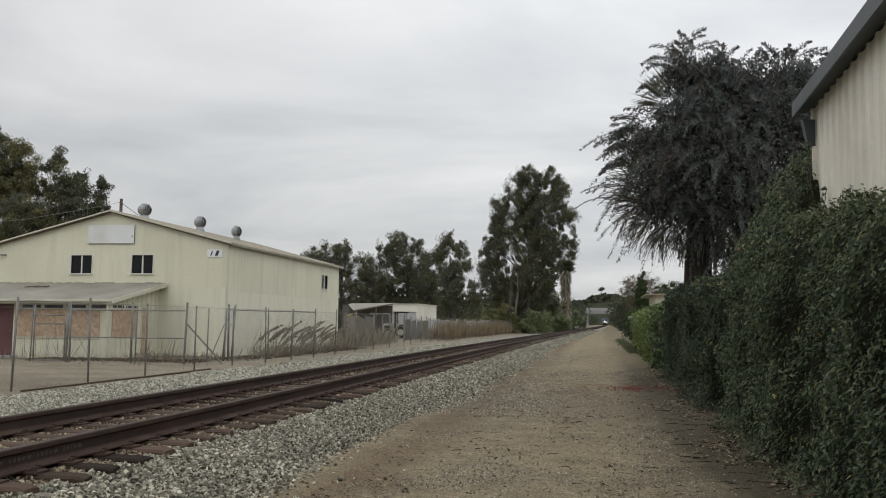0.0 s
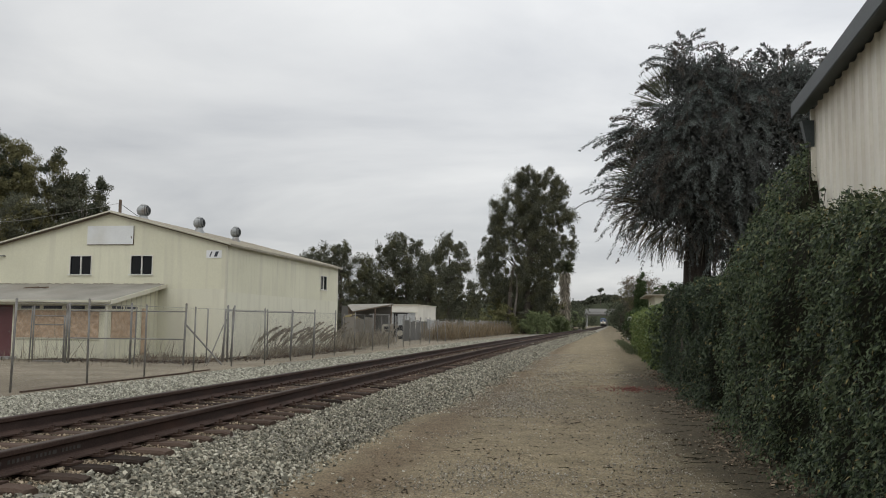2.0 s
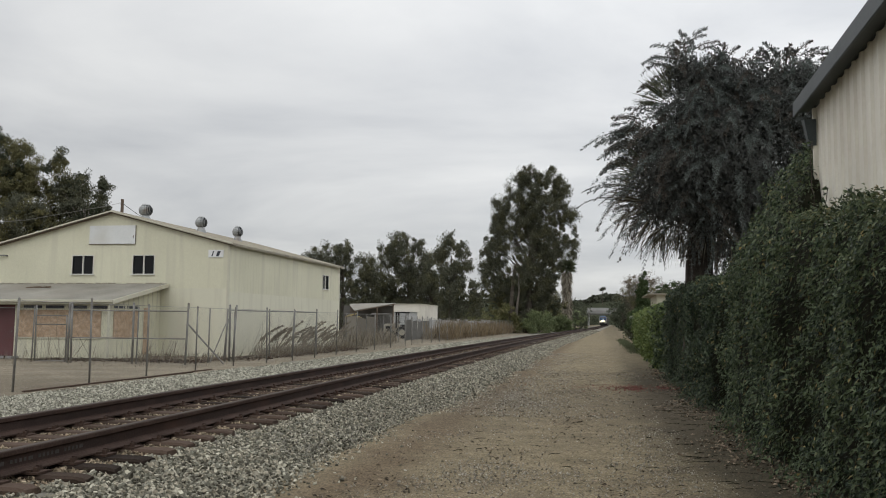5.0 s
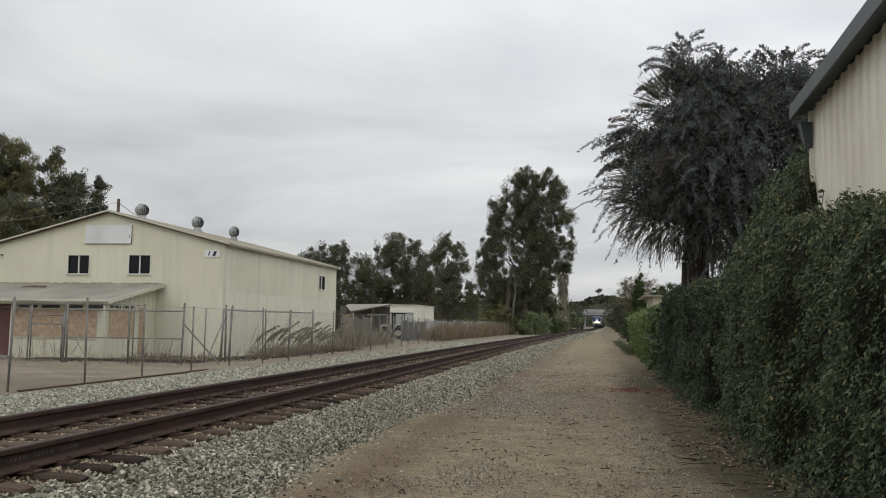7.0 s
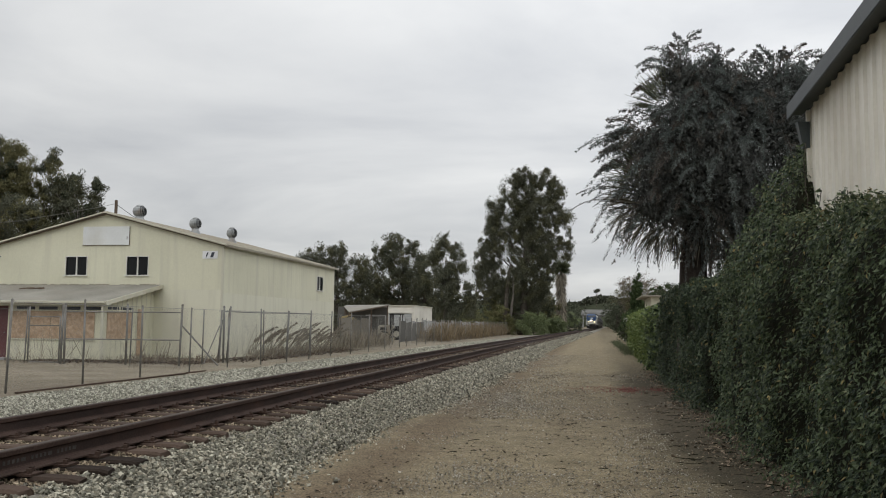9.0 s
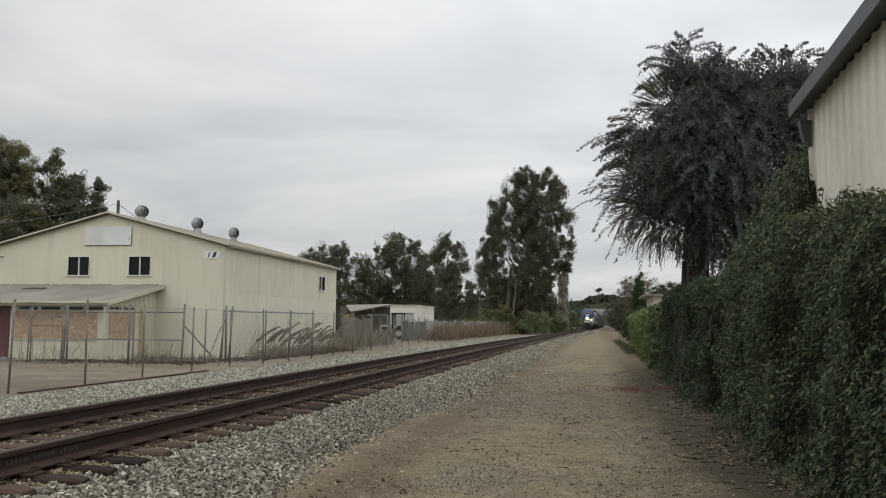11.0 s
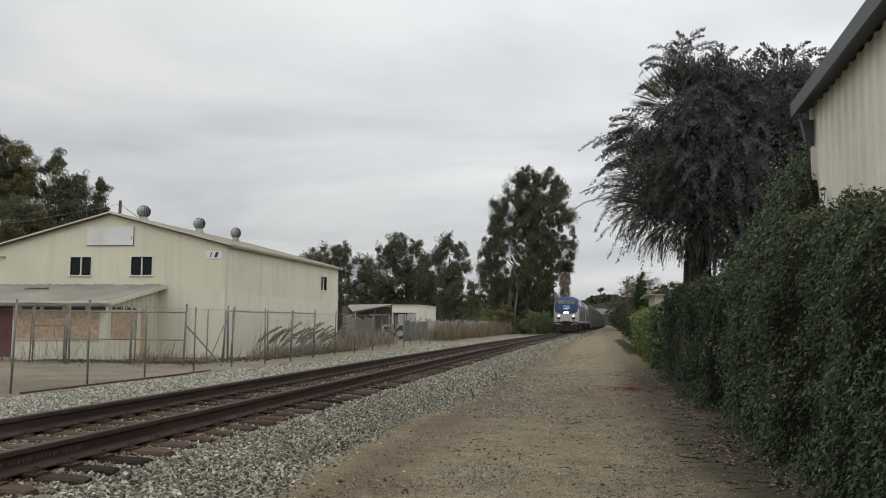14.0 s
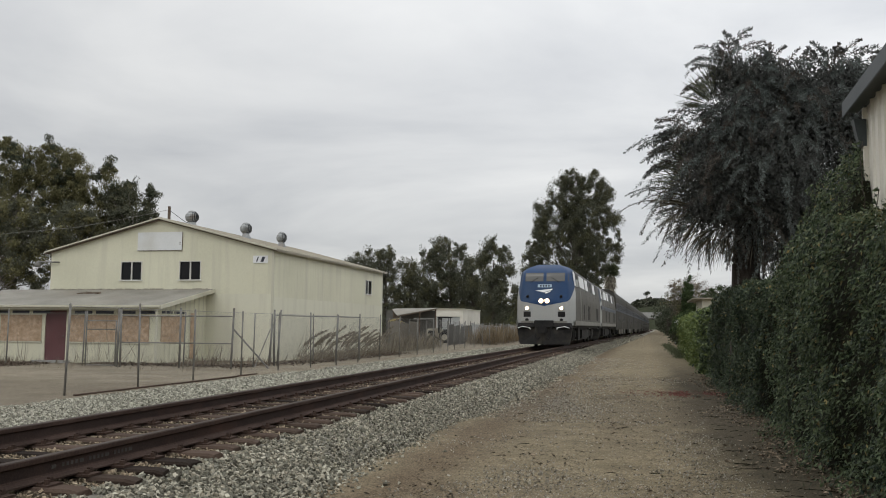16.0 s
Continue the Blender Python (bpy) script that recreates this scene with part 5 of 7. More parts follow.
                wood.path([tuple(p) for p in pts], [stem * (1 - 0.1 * a) for a in range(7)], 3)
            part("vine_stem", wood, M_BARK, tree, kind="stuff")

    mats, odds = (M_VINE, M_VINE_TIP, M_VINE_GREY), [0.38, 0.22, 0.40]
    # a thick coat of drooping foxtails, then longer ones that stand out of it
    k = 820
    c, d = shell(k, 0.74, 0.98, (0, -0.3, 0.1))
    tails(c, d * [1, 1, 0.6] + [0, 0, 0.15] + r.normal(0, 0.25, (k, 3)), r.uniform(0.35, 0.85, k), r.uniform(0.4, 1.0, k), 0.10, 105, 0.062, mats, odds)
    k = 210
    c, d = shell(k, 0.86, 1.02, (-0.1, -0.5, 0.2))
    tails(c, d * [1, 1, 0.5] + [0, 0, 0.3] + r.normal(0, 0.2, (k, 3)), r.uniform(0.6, 1.15, k), r.uniform(0.6, 1.1, k), 0.095, 170, 0.058, mats, [0.08, 0.17, 0.75])

    def from_list(items, copies, spread=0.12):
        a = np.repeat(np.array([i[0] for i in items], float), copies, 0)
        w = np.repeat(np.array([i[1] for i in items], float), copies, 0)
        return a + r.normal(0, spread, a.shape), w / np.linalg.norm(w, axis=1, keepdims=True) + r.normal(0, 0.16, w.shape)
    # shoots along the outline: the spire, the ragged top, long arms to the path side
    c, w = from_list([((-0.95, 0, 7.9), (-0.9, 0, 0.5)), ((-0.75, 0, 8.1), (-0.3, 0, 0.9)), ((-0.5, 0, 8.0), (0.7, 0, 0.6)), ((-1.1, 0, 7.4), (-1, 0, 0.3)), ((0.45, 0, 7.6), (0.3, 0, 0.8)), ((0.2, 0, 7.6), (-0.5, 0, 0.7)),
                      ((1.4, 0, 7.7), (-0.5, 0, 0.6)), ((1.9, 0, 7.75), (0.7, 0, 0.5)), ((2.3, 0, 7.65), (0.9, 0, 0.5)), ((1.6, 0, 7.75), (0.2, 0, 0.8))], 4)
    k = len(c)
    tails(c, w, r.uniform(0.4, 0.75, k), r.uniform(0.2, 0.5, k), 0.085, 110, 0.066, mats, [0.4, 0.4, 0.2], 0.012)
    c, w = from_list([((-1.7, 0, 6.1), (-1, 0, 0.45)), ((-1.9, 0, 5.8), (-1, 0, 0.3)), ((-1.6, 0, 6.3), (-0.9, 0, 0.6)), ((-1.9, 0, 5.5), (-1, 0, 0.1))], 5)
    k = len(c)
    tails(c, w, r.uniform(0.55, 1.1, k), r.uniform(0.3, 0.6, k), 0.12, 170, 0.068, mats, [0.5, 0.3, 0.2], 0.012)
    c, w = from_list([((-2.0, 0, 4.75), (-1, 0, 0.25))], 6)
    tails(c, w, r.uniform(0.6, 1.25, 6), r.uniform(0.35, 0.6, 6), 0.045, 70, 0.055, mats, odds, 0.012)
    c, w = from_list([((-2.0, 0, 4.3), (-0.3, 0, -0.6)), ((-1.75, 0, 3.9), (-0.1, 0, -0.8)), ((-1.2, 0, 3.7), (0, 0, -1)), ((-0.7, 0, 3.5), (0, 0, -1)), ((0.2, 0, 3.5), (0.1, 0, -1)), ((0.8, 0, 3.5), (0, 0, -1))], 6, 0.16)
    k = len(c)
    tails(c, w, r.uniform(0.3, 0.75, k), r.uniform(0.1, 0.3, k), 0.05, 60, 0.058, mats, odds, 0.008)
    # vines that hang round the trunks down to the hedge
    k = 90
    c = np.stack([r.uniform(-0.1, 1.7, k), r.uniform(-0.7, 0.4, k), r.uniform(3.0, 4.0, k)], 1)
    tails(c, r.normal(0, 0.12, (k, 3)) + [0, 0, -1], r.uniform(0.5, 1.3, k), r.uniform(0.0, 0.1, k), 0.09, 90, 0.06, mats, [0.7, 0.15, 0.15], 0.008)
    c = np.stack([r.uniform(-0.85, -0.1, 24), r.uniform(-0.5, -0.3, 24), r.uniform(3.2, 3.9, 24)], 1)
    tails(c, r.normal(0, 0.1, (24, 3)) + [0, 0, -1], r.uniform(0.3, 0.8, 24), r.uniform(0.0, 0.1, 24), 0.06, 60, 0.06, mats, [0.7, 0.15, 0.15])
    # stiff fan fronds of the palm: living ones at the side, dead ones hanging below
    for mat, label, fans in ((M_FROND, "dry fan fronds with spiky tips", [((-1.35, -0.2, 4.3), -155, 1.15), ((-1.2, 0.1, 4.1), -130, 1.05), ((-0.9, -0.2, 4.05), -112, 1.0), ((-0.55, 0.1, 4.0), -95, 1.0), ((-1.45, 0.0, 4.55), 178, 1.1), ((-0.25, -0.2, 4.0), -80, 0.9), ((0.25, -0.1, 3.9), -85, 0.8)]),
                             (M_PALM, "stiff green fan fronds", [((-1.3, -0.1, 4.9), 165, 1.2), ((-1.35, 0.1, 5.2), 150, 1.05), ((-1.0, 0.0, 6.7), 140, 0.8), ((-1.0, 0.0, 7.0), 120, 0.6)])):
        cs, al, ln = [], [], []
        for (x, y, z), heading, size in fans:
            for _ in range(46):
                a = radians(heading) + r.uniform(-0.75, 0.75)
                v = np.array([math.cos(a), r.uniform(-0.35, 0.2), math.sin(a)])
                length = size * r.uniform(0.75, 1.05)
                cs.append(np.array([x, y, z]) + v * (0.25 + length / 2)), al.append(v), ln.append(length)
        part("frond", leaf_mesh("frond", np.array(cs), np.array(al), np.array(ln), np.full(len(cs), 0.026), r), mat, tree, label, kind="stuff")
    return tree


def make_palm(base, height, seed):
    r = random.Random(seed)
    rng = np.random.default_rng(seed)
    palm = thing("fan_palm", "tall fan palm with a skirt of dead fronds", "palm", base)
    part("trunk", Shape().path([(0, 0, 0), (0.1, 0, height * 0.5), (0.35, 0, height * 0.92)], [0.55, 0.4, 0.3], 9), M_PALE_BARK, palm, smooth=True)
    for kind, n, z0, z1, mat in (("skirt", 1500, 0.14, 0.90, M_SKIRT), ("crown", 620, 0.93, 0.97, M_BUSH_DULL)):
        cs, al, ln = [], [], []
        for _ in range(n):
            a = r.uniform(0, 2 * math.pi)
            el = r.uniform(-1.4, -0.9) if kind == "skirt" else r.uniform(-0.7, 1.2)
            d = Vector((math.cos(a) * math.cos(el), math.sin(a) * math.cos(el), math.sin(el)))
            length = r.uniform(0.9, 1.5) if kind == "skirt" else r.uniform(1.0, 1.7)
            p = Vector((0.3, 0, height * r.uniform(z0, z1))) + d * length * (0.55 if kind == "skirt" else 0.75) + (Vector((d.x, d.y, 0)) * 0.75 if kind == "skirt" else Vector())
            cs.append(tuple(p)), al.append(tuple(d)), ln.append(length)
        part(kind, leaf_mesh(kind, np.array(cs), np.array(al), np.array(ln), np.full(n, 0.16), rng), mat, palm, kind="stuff")


def blades(name, label, spots, height, mat, seed, lean=(0.2, 0, 0), width=0.012, category="grass"):
    """Tufts of thin blades; spots: (x, y, radius, count)."""
    r = np.random.default_rng(seed)
    c, d, l = [], [], []
    for x, y, rad, n in spots:
        a = r.normal(size=(n, 3)) * [0.28, 0.28, 0.1] + [lean[0], lean[1], 1]
        a /= np.linalg.norm(a, axis=1, keepdims=True)
        ln = height * r.uniform(0.35, 1.15, n)
        foot = np.stack([x + r.normal(0, rad, n), y + r.normal(0, rad, n), np.zeros(n)], 1)
        c.append(foot + a * ln[:, None] * 0.5), d.append(a), l.append(ln)
    c, d, l = np.concatenate(c), np.concatenate(d), np.concatenate(l)
    ob = part(name, leaf_mesh(name, c, d, l, np.full(len(l), width), r), mat, None)
    return tagged(ob, label, category, kind="stuff")


def plumes(name, label, spots, seed):
    """Leaning stalks with a feathery head of many fine blades, arching over to one side."""
    r = random.Random(seed)
    rng = np.random.default_rng(seed)
    c, d, l = [], [], []
    for x, y in spots:
        p, v = Vector((x, y, 0)), Vector((0.16 + r.uniform(-0.15, 0.2), 0.2 + r.uniform(-0.2, 0.3), 1)).normalized()
        size = r.uniform(0.75, 1.15)
        for k in range(12):
            v = (v + Vector((0.045, 0.06, -0.035))).normalized()
            q = p + v * 0.155 * size
            c.append(tuple((p + q) / 2)), d.append(tuple(v)), l.append(0.17 * size)
            if k > 4:
                for _ in range(int(62 - k * 2.5)):
                    w = (v + Vector((r.uniform(-0.4, 0.4), r.uniform(-0.4, 0.4), r.uniform(-0.4, 0.2)))).normalized()
                    c.append(tuple(p + w * 0.09)), d.append(tuple(w)), l.append(r.uniform(0.12, 0.24))
            p = q
    ob = part(name, leaf_mesh(name, np.array(c), np.array(d), np.array(l), np.full(len(l), 0.026), rng), M_WEED, None)
    return tagged(ob, label, "grass", kind="stuff")


def build_plants():
    build_hedge()
    build_vine_tree()
    tall = make_tree("eucalyptus_tree", "tall eucalyptus with ragged dark crown beside the track", (-10.3, 126, 0),
              [(0.0, 22.6, 1.6, 1.9), (2.9, 22.3, 1.7, 1.9), (4.7, 20.7, 1.3, 2.4), (-2.0, 20.9, 1.5, 2.2), (-3.7, 18.1, 1.7, 2.0), (-0.8, 17.5, 2.6, 3.1), (2.9, 17.4, 3.0, 3.7), (6.1, 16.8, 1.0, 1.7), (6.5, 14.1, 1.1, 1.6), (-5.4, 13.7, 1.4, 1.7), (-6.4, 12.0, 0.7, 0.8), (-3.3, 13.8, 2.3, 2.8), (0.8, 12.1, 3.3, 3.4), (4.0, 12.1, 2.0, 3.1), (-4.3, 10.5, 1.7, 1.3), (-0.4, 8.2, 3.0, 2.6), (2.6, 8.4, 2.2, 2.9), (1.0, 5.6, 1.6, 1.6), (2.6, 6.8, 1.4, 2.4), (-2.2, 5.8, 2.2, 2.2), (2.0, 4.2, 1.4, 2.4), (-5.6, 11.6, 1.3, 1.8), (-5.0, 8.3, 1.8, 2.2), (6.2, 12.0, 1.0, 1.4), (-4.4, 16.0, 1.2, 1.8), (-1.0, 3.2, 2.6, 2.2), (0.6, 15.4, 2.4, 3.6), (0.8, 20.2, 2.2, 2.0), (-5.4, 6.2, 1.7, 2.4), (-6.0, 9.6, 1.1, 1.5)],
              1300, 200, 0.18, [M_EUC_FAR, M_EUC_FAR, M_EUC_OLIVE], 0.6, M_BARK, 5, 0.8, (0.9, 0), 0.72, 0.9, 0.95, True)
    part("stem", Shape().path([(-2.3, -1.0, 0), (-2.3, -1.6, 3.0), (-2.1, -1.8, 6.0), (-1.7, -1.2, 10.0)], [0.50, 0.38, 0.30, 0.16], 9), M_BARK, tall, "dark rough second stem", smooth=True)
    part("stem", Shape().path([(-1.9, -1.3, 0), (-1.5, -2.0, 3.0), (-1.1, -2.3, 5.8), (-1.2, -1.8, 8.6)], [0.30, 0.20, 0.14, 0.05], 8), M_STEM, tall, "pale peeling stem", smooth=True)
    for base, env, clumps, seed in (((-34.0, 112, 0), [(-3.4, 11.0, 1.4, 1.0), (0.0, 10.8, 1.5, 1.2), (-1.6, 8.9, 2.9, 1.8), (2.1, 9.6, 0.7, 0.8), (-2.4, 6.2, 3.1, 2.6), (2.7, 6.2, 2.6, 2.6), (0, 2.8, 4.0, 2.0), (-4.6, 8.6, 1.8, 2.0), (3.8, 8.4, 1.6, 1.8)], 330, 6),
                                    ((-27.0, 121, 0), [(-1.5, 13.2, 1.6, 1.3), (1.3, 12.6, 1.1, 1.0), (-3.3, 11.6, 1.5, 1.3), (-0.5, 10.8, 3.1, 2.3), (-4.4, 9.5, 1.1, 1.1), (-1.7, 7.1, 3.7, 2.9), (2.8, 9.9, 1.0, 1.5), (1.6, 7.1, 2.4, 2.9), (0, 3.2, 4.0, 2.4), (-4.0, 6.0, 2.2, 2.6)], 370, 7),
                                    ((-18.2, 106, 0), [(-0.2, 11.4, 1.1, 1.0), (1.3, 10.3, 1.0, 1.1), (-1.2, 9.9, 1.0, 1.1), (0.2, 8.2, 1.7, 1.5), (2.1, 8.5, 0.4, 0.6), (0.2, 5.4, 1.8, 2.5), (2.9, 5.9, 0.6, 1.3), (3.2, 3.6, 1.0, 1.7), (0.2, 2.6, 1.8, 1.6)], 170, 8),
                                    ((-41.0, 105, 0), [(0, 6.5, 4.0, 4.2), (3.0, 5.4, 3.4, 3.2)], 70, 9),
                                    ((-23.2, 118, 0), [(0, 6.9, 2.6, 3.6), (1.0, 4.0, 2.8, 2.6)], 120, 10),
                                    ((-11.5, 150, 0), [(0, 4.5, 3.2, 3.2), (2.0, 3.4, 2.4, 2.2)], 90, 31)):
        make_tree("eucalyptus_tree", "mid-height dark grey-green eucalyptus behind the yard", base, env, int(clumps * 1.25), 170, 0.20, [M_EUC_FAR, M_EUC_FAR, M_EUC_OLIVE], 0.35, M_BARK, seed, 0.7, (0, 0), 0.72, 0.9, 0.9, True)
    for base, env, clumps, seed, mats in (((-49.5, 60, 0), [(-0.9, 15.7, 1.4, 1.1), (-3.2, 15.0, 1.7, 1.3), (2.9, 15.8, 0.9, 0.7), (4.0, 14.8, 0.8, 0.9), (5.2, 14.5, 0.5, 0.8), (1.4, 13.9, 2.3, 1.7), (3.9, 13.0, 2.0, 1.6), (-1.2, 12.8, 2.2, 1.8), (6.0, 13.2, 0.9, 0.8), (-5.0, 13.0, 2.6, 2.2), (1.5, 11.0, 4.0, 1.6), (-4, 9.5, 3.5, 2.5), (4.6, 11.6, 2.2, 1.7), (8.4, 13.8, 0.5, 0.8), (7.5, 13.1, 0.6, 0.6), (8.6, 12.6, 0.4, 0.5)], 580, 12, [M_EUC_WARM, M_EUC_WARM, M_EUC_WARM, M_EUC]),
                                          ((-43.2, 62, 0), [(0.4, 12.2, 0.9, 0.7), (2.0, 12.3, 0.7, 0.8), (2.9, 12.6, 0.5, 0.5), (-1.6, 11.8, 1.5, 0.9), (1.2, 10.9, 1.9, 1.3), (0.5, 9.2, 2.4, 1.5), (-1.5, 8.0, 3.4, 2.2)], 230, 13, [M_EUC_WARM, M_EUC_WARM, M_EUC_FAR]),
                                          ((-38.6, 60, 0), [(-1.9, 11.5, 0.9, 0.9), (-0.7, 11.5, 0.9, 1.0), (-0.1, 12.0, 0.5, 0.6), (1.15, 11.2, 0.6, 1.3), (1.1, 9.6, 0.8, 1.4), (-0.2, 9.8, 1.7, 1.4), (-1.6, 10.4, 1.4, 1.3), (-0.8, 7.0, 2.6, 2.2)], 170, 14, [M_EUC_FAR, M_EUC_OLIVE, M_EUC]),
                                          ((-46.5, 54, 0), [(1.5, 9.2, 1.9, 1.3), (3.9, 8.8, 1.7, 1.2), (6.4, 9.0, 1.5, 1.2), (2.5, 7.3, 2.0, 1.4), (-1.2, 9.0, 1.9, 1.7), (4.6, 7.2, 1.6, 1.0), (7.8, 8.9, 0.8, 0.8), (-4.0, 7.6, 2.4, 2.4), (0.5, 5.2, 4.5, 2.2)], 480, 15, [M_EUC_FAR, M_EUC_FAR, M_EUC_WARM])):
        make_tree("eucalyptus_tree", "broad olive-green eucalyptus behind the warehouse" if seed != 15 else "dark round-headed evergreen behind the warehouse", base, env, clumps, 230, 0.145, mats, 0.32, M_PALE_BARK, seed, 0.6, (0, 0), 0.55, 0.9, 0.8, True)
    make_tree("young_tree", "light olive young tree beside the tall eucalyptus", (-14.0, 131, 0), [(0, 7.2, 2.0, 1.7), (-0.8, 4.6, 1.9, 2.2), (1.2, 4.2, 2.0, 2.2)], 120, 80, 0.24, [M_OLIVE, M_EUC_WARM], 0.16, M_BARK, 71, 0.4, (0, 0), 0.65, 0.9, 0.9)
    make_tree("young_tree", "dark young tree between the tall eucalyptus and the palm", (-8.6, 143, 0), [(0, 5.6, 2.2, 3.0), (1.6, 3.2, 1.8, 2.4), (-1.6, 4.0, 2.0, 2.8)], 110, 70, 0.28, [M_EUC, M_EUC_WARM], 0.18, M_BARK, 72, 0.4, (0, 0), 0.7, 0.9, 0.9)
    make_palm((-5.9, 150, 0), 11.7, 4)
    # right of the track, far along the path
    for base, env, clumps, seed, mats in (((10.5, 130, 0), [(0, 4.6, 3.2, 3.2)], 80, 18, [M_DEEP, M_EUC]),
                                          ((5.6, 230, 0), [(0, 5.0, 3.6, 4.6), (3, 4.5, 3.6, 4.6)], 90, 19, [M_EUC]),
                                          ((4.6, 185, 0), [(0, 3.2, 1.9, 3.2), (2.5, 3.6, 2.4, 3.4)], 90, 20, [M_EUC])):
        make_tree("garden_tree", "dark garden tree behind the hedge", base, env, clumps, 130, 0.22, mats, 0.25, M_BARK, seed, 0.4, (0, 0), 0.9)
    make_tree("bare_tree", "half-bare brown twiggy tree behind the hedge", (5.4, 138, 0), [(-0.6, 7.0, 1.4, 2.2), (1.2, 8.0, 1.4, 1.7), (3.2, 7.0, 1.5, 2.1), (1.6, 4.6, 2.6, 2.0), (-1.6, 6.4, 0.9, 1.5), (4.8, 5.8, 1.2, 1.6)], 210, 130, 0.15, [M_TWIGGY, M_TWIGGY, M_EUC_WARM], 0.2, M_BARK, 16, 0.1, (0, 0), 0.95)
    make_tree("conifer", "narrow dark green conifer behind the hedge", (5.3, 110, 0), [(0, 7.1, 0.4, 0.9), (0, 6.0, 0.7, 1.1), (0, 4.6, 0.95, 1.5), (0, 2.6, 1.1, 1.7)], 260, 130, 0.15, [M_DEEP], 0.16, M_BARK, 17, 0.3, (0, 0), 0.42)
    for base, env, seed, mats in (((-8.4, 122, 0), [(0, 1.6, 2.3, 1.9)], 22, [M_BUSH]), ((-6.0, 137, 0), [(0, 1.2, 1.7, 1.5)], 23, [M_BUSH]), ((-19.5, 142, 0), [(0, 1.8, 2.6, 2.0), (3.5, 1.5, 2.4, 1.6)], 24, [M_OLIVE]), ((-24.5, 170, 0), [(0, 2.4, 3.4, 2.4), (5, 2.0, 3.0, 2.2)], 33, [M_OLIVE]), ((-13.8, 123, 0), [(0, 2.0, 2.2, 2.4), (1.6, 1.2, 1.4, 1.4)], 34, [M_OLIVE, M_OLIVE, M_EUC_WARM]), ((-40, 290, 0), [(0, 3.5, 8, 3.0), (-6, 3, 6, 3)], 35, [M_OLIVE]),
                                  ((-13.0, 136, 0), [(0, 2.6, 3.0, 3.0)], 25, [M_EUC_WARM, M_EUC_FAR]), ((3.3, 82, 0), [(0, 0.9, 0.9, 1.0)], 26, [M_DEEP, M_EUC_FAR]), ((4.3, 96, 0), [(0, 1.6, 1.3, 1.9)], 27, [M_DEEP]),
                                  ((-9.5, 160, 0), [(0, 2.6, 3.6, 3.0)], 28, [M_EUC_WARM, M_BUSH]), ((-4.8, 175, 0), [(0, 1.6, 2.6, 2.2)], 29, [M_BUSH, M_EUC])):
        bush = make_tree("bush", "rounded green bush by the track", base, env, 85, 140, 0.19, mats, 0.08, M_BARK, seed, 0.2, (0, 0), 0.6)
        tagged(bush, category="bush")
    r = random.Random(2)
    blades("dry_grass", "tall tan dry grass along the far fence", [(-12.9 + r.uniform(-0.9, 0.7), y, 0.4, 44) for y in np.arange(70, 122, 0.5)], 1.75, M_DRY, 41, (0.05, 0, 0), 0.05)
    blades("reed_clump", "leaning brown plumed weeds against the warehouse wall", [(-13.7 + r.uniform(-0.5, 0.4), y, 0.15, 5) for y in np.arange(33.6, 44, 0.55)], 1.9, M_WEED, 42, (0.38, 0.42, 0), 0.03)
    plumes("reed_plume", "feathery drooping heads of the leaning weeds", [(-13.75 + r.uniform(-0.5, 0.4), y) for y in np.sort(np.array([r.uniform(33.5, 45.0) for _ in range(30)]))], 52)
    blades("weeds", "short dry weeds at the foot of the wall", [(r.uniform(-25, -14.2), r.uniform(27.4, 29.0) if r.random() < 0.75 else r.uniform(30, 33), 0.3, 18) for _ in range(26)], 0.4, M_WEED, 43, (0.1, 0, 0), 0.014)
    blades("brush", "low dry brush scattered about the yard", [(r.uniform(-25, -12.5), r.uniform(24.6, 27.6), 0.3, 16) for _ in range(26)], 0.22, M_WEED, 47, (0.3, 0, 0), 0.014)
    blades("dead_brush", "dark dead brush heaped along the yard fence", [(r.uniform(-29, -22), r.uniform(26.0, 28.0), 0.35, 30) for _ in range(26)] + [(r.uniform(-17.5, -13.2), r.uniform(28.6, 31.5), 0.3, 26) for _ in range(22)] + [(r.uniform(-14.0, -12.6), r.uniform(32.5, 45), 0.25, 30) for _ in range(44)], 0.34, M_BOARD, 48, (0.35, 0.1, 0), 0.016)
    blades("weed_thicket", "matted brown weeds under the leaning plumes", [(-13.7 + r.uniform(-0.5, 0.6), y, 0.22, 26) for y in np.arange(33.0, 45.5, 0.28)], 0.6, M_WEED, 49, (0.3, 0.2, 0), 0.022)
    blades("weed_stalks", "tall bare weed stalks before the lean-to", [(x, 28.3 + r.uniform(-0.4, 0.5), 0.14, 8) for x in (-24.2, -22.9, -20.6, -20.0, -19.0, -18.7, -17.6, -15.8, -15.0, -14.6)], 1.25, M_WEED, 44, (0.12, 0, 0), 0.022)
    blades("weeds", "brown weeds before the screened yard fence", [(-13.9 + r.uniform(-0.4, 0.4), y, 0.3, 34) for y in np.concatenate([np.arange(46.5, 57, 0.35), np.arange(70, 78, 0.5)])], 1.15, M_WEED, 46, (0.05, 0, 0), 0.03)
    blades("green_grass", "green grass at the hedge foot", [(1.78 + r.uniform(-0.25, 0.2), y, 0.15, 40) for y in np.arange(44, 76, 0.8)], 0.35, M_BUSH_DULL, 45, (-0.1, 0, 0), 0.02)
    rng = np.random.default_rng(9)
    n = 12000
    y = 4 + 26 * rng.random(n) ** 1.3
    x = 1.95 - np.abs(rng.normal(0, 0.34, n)) * (1 + 0.5 * np.sin(y * 1.3))
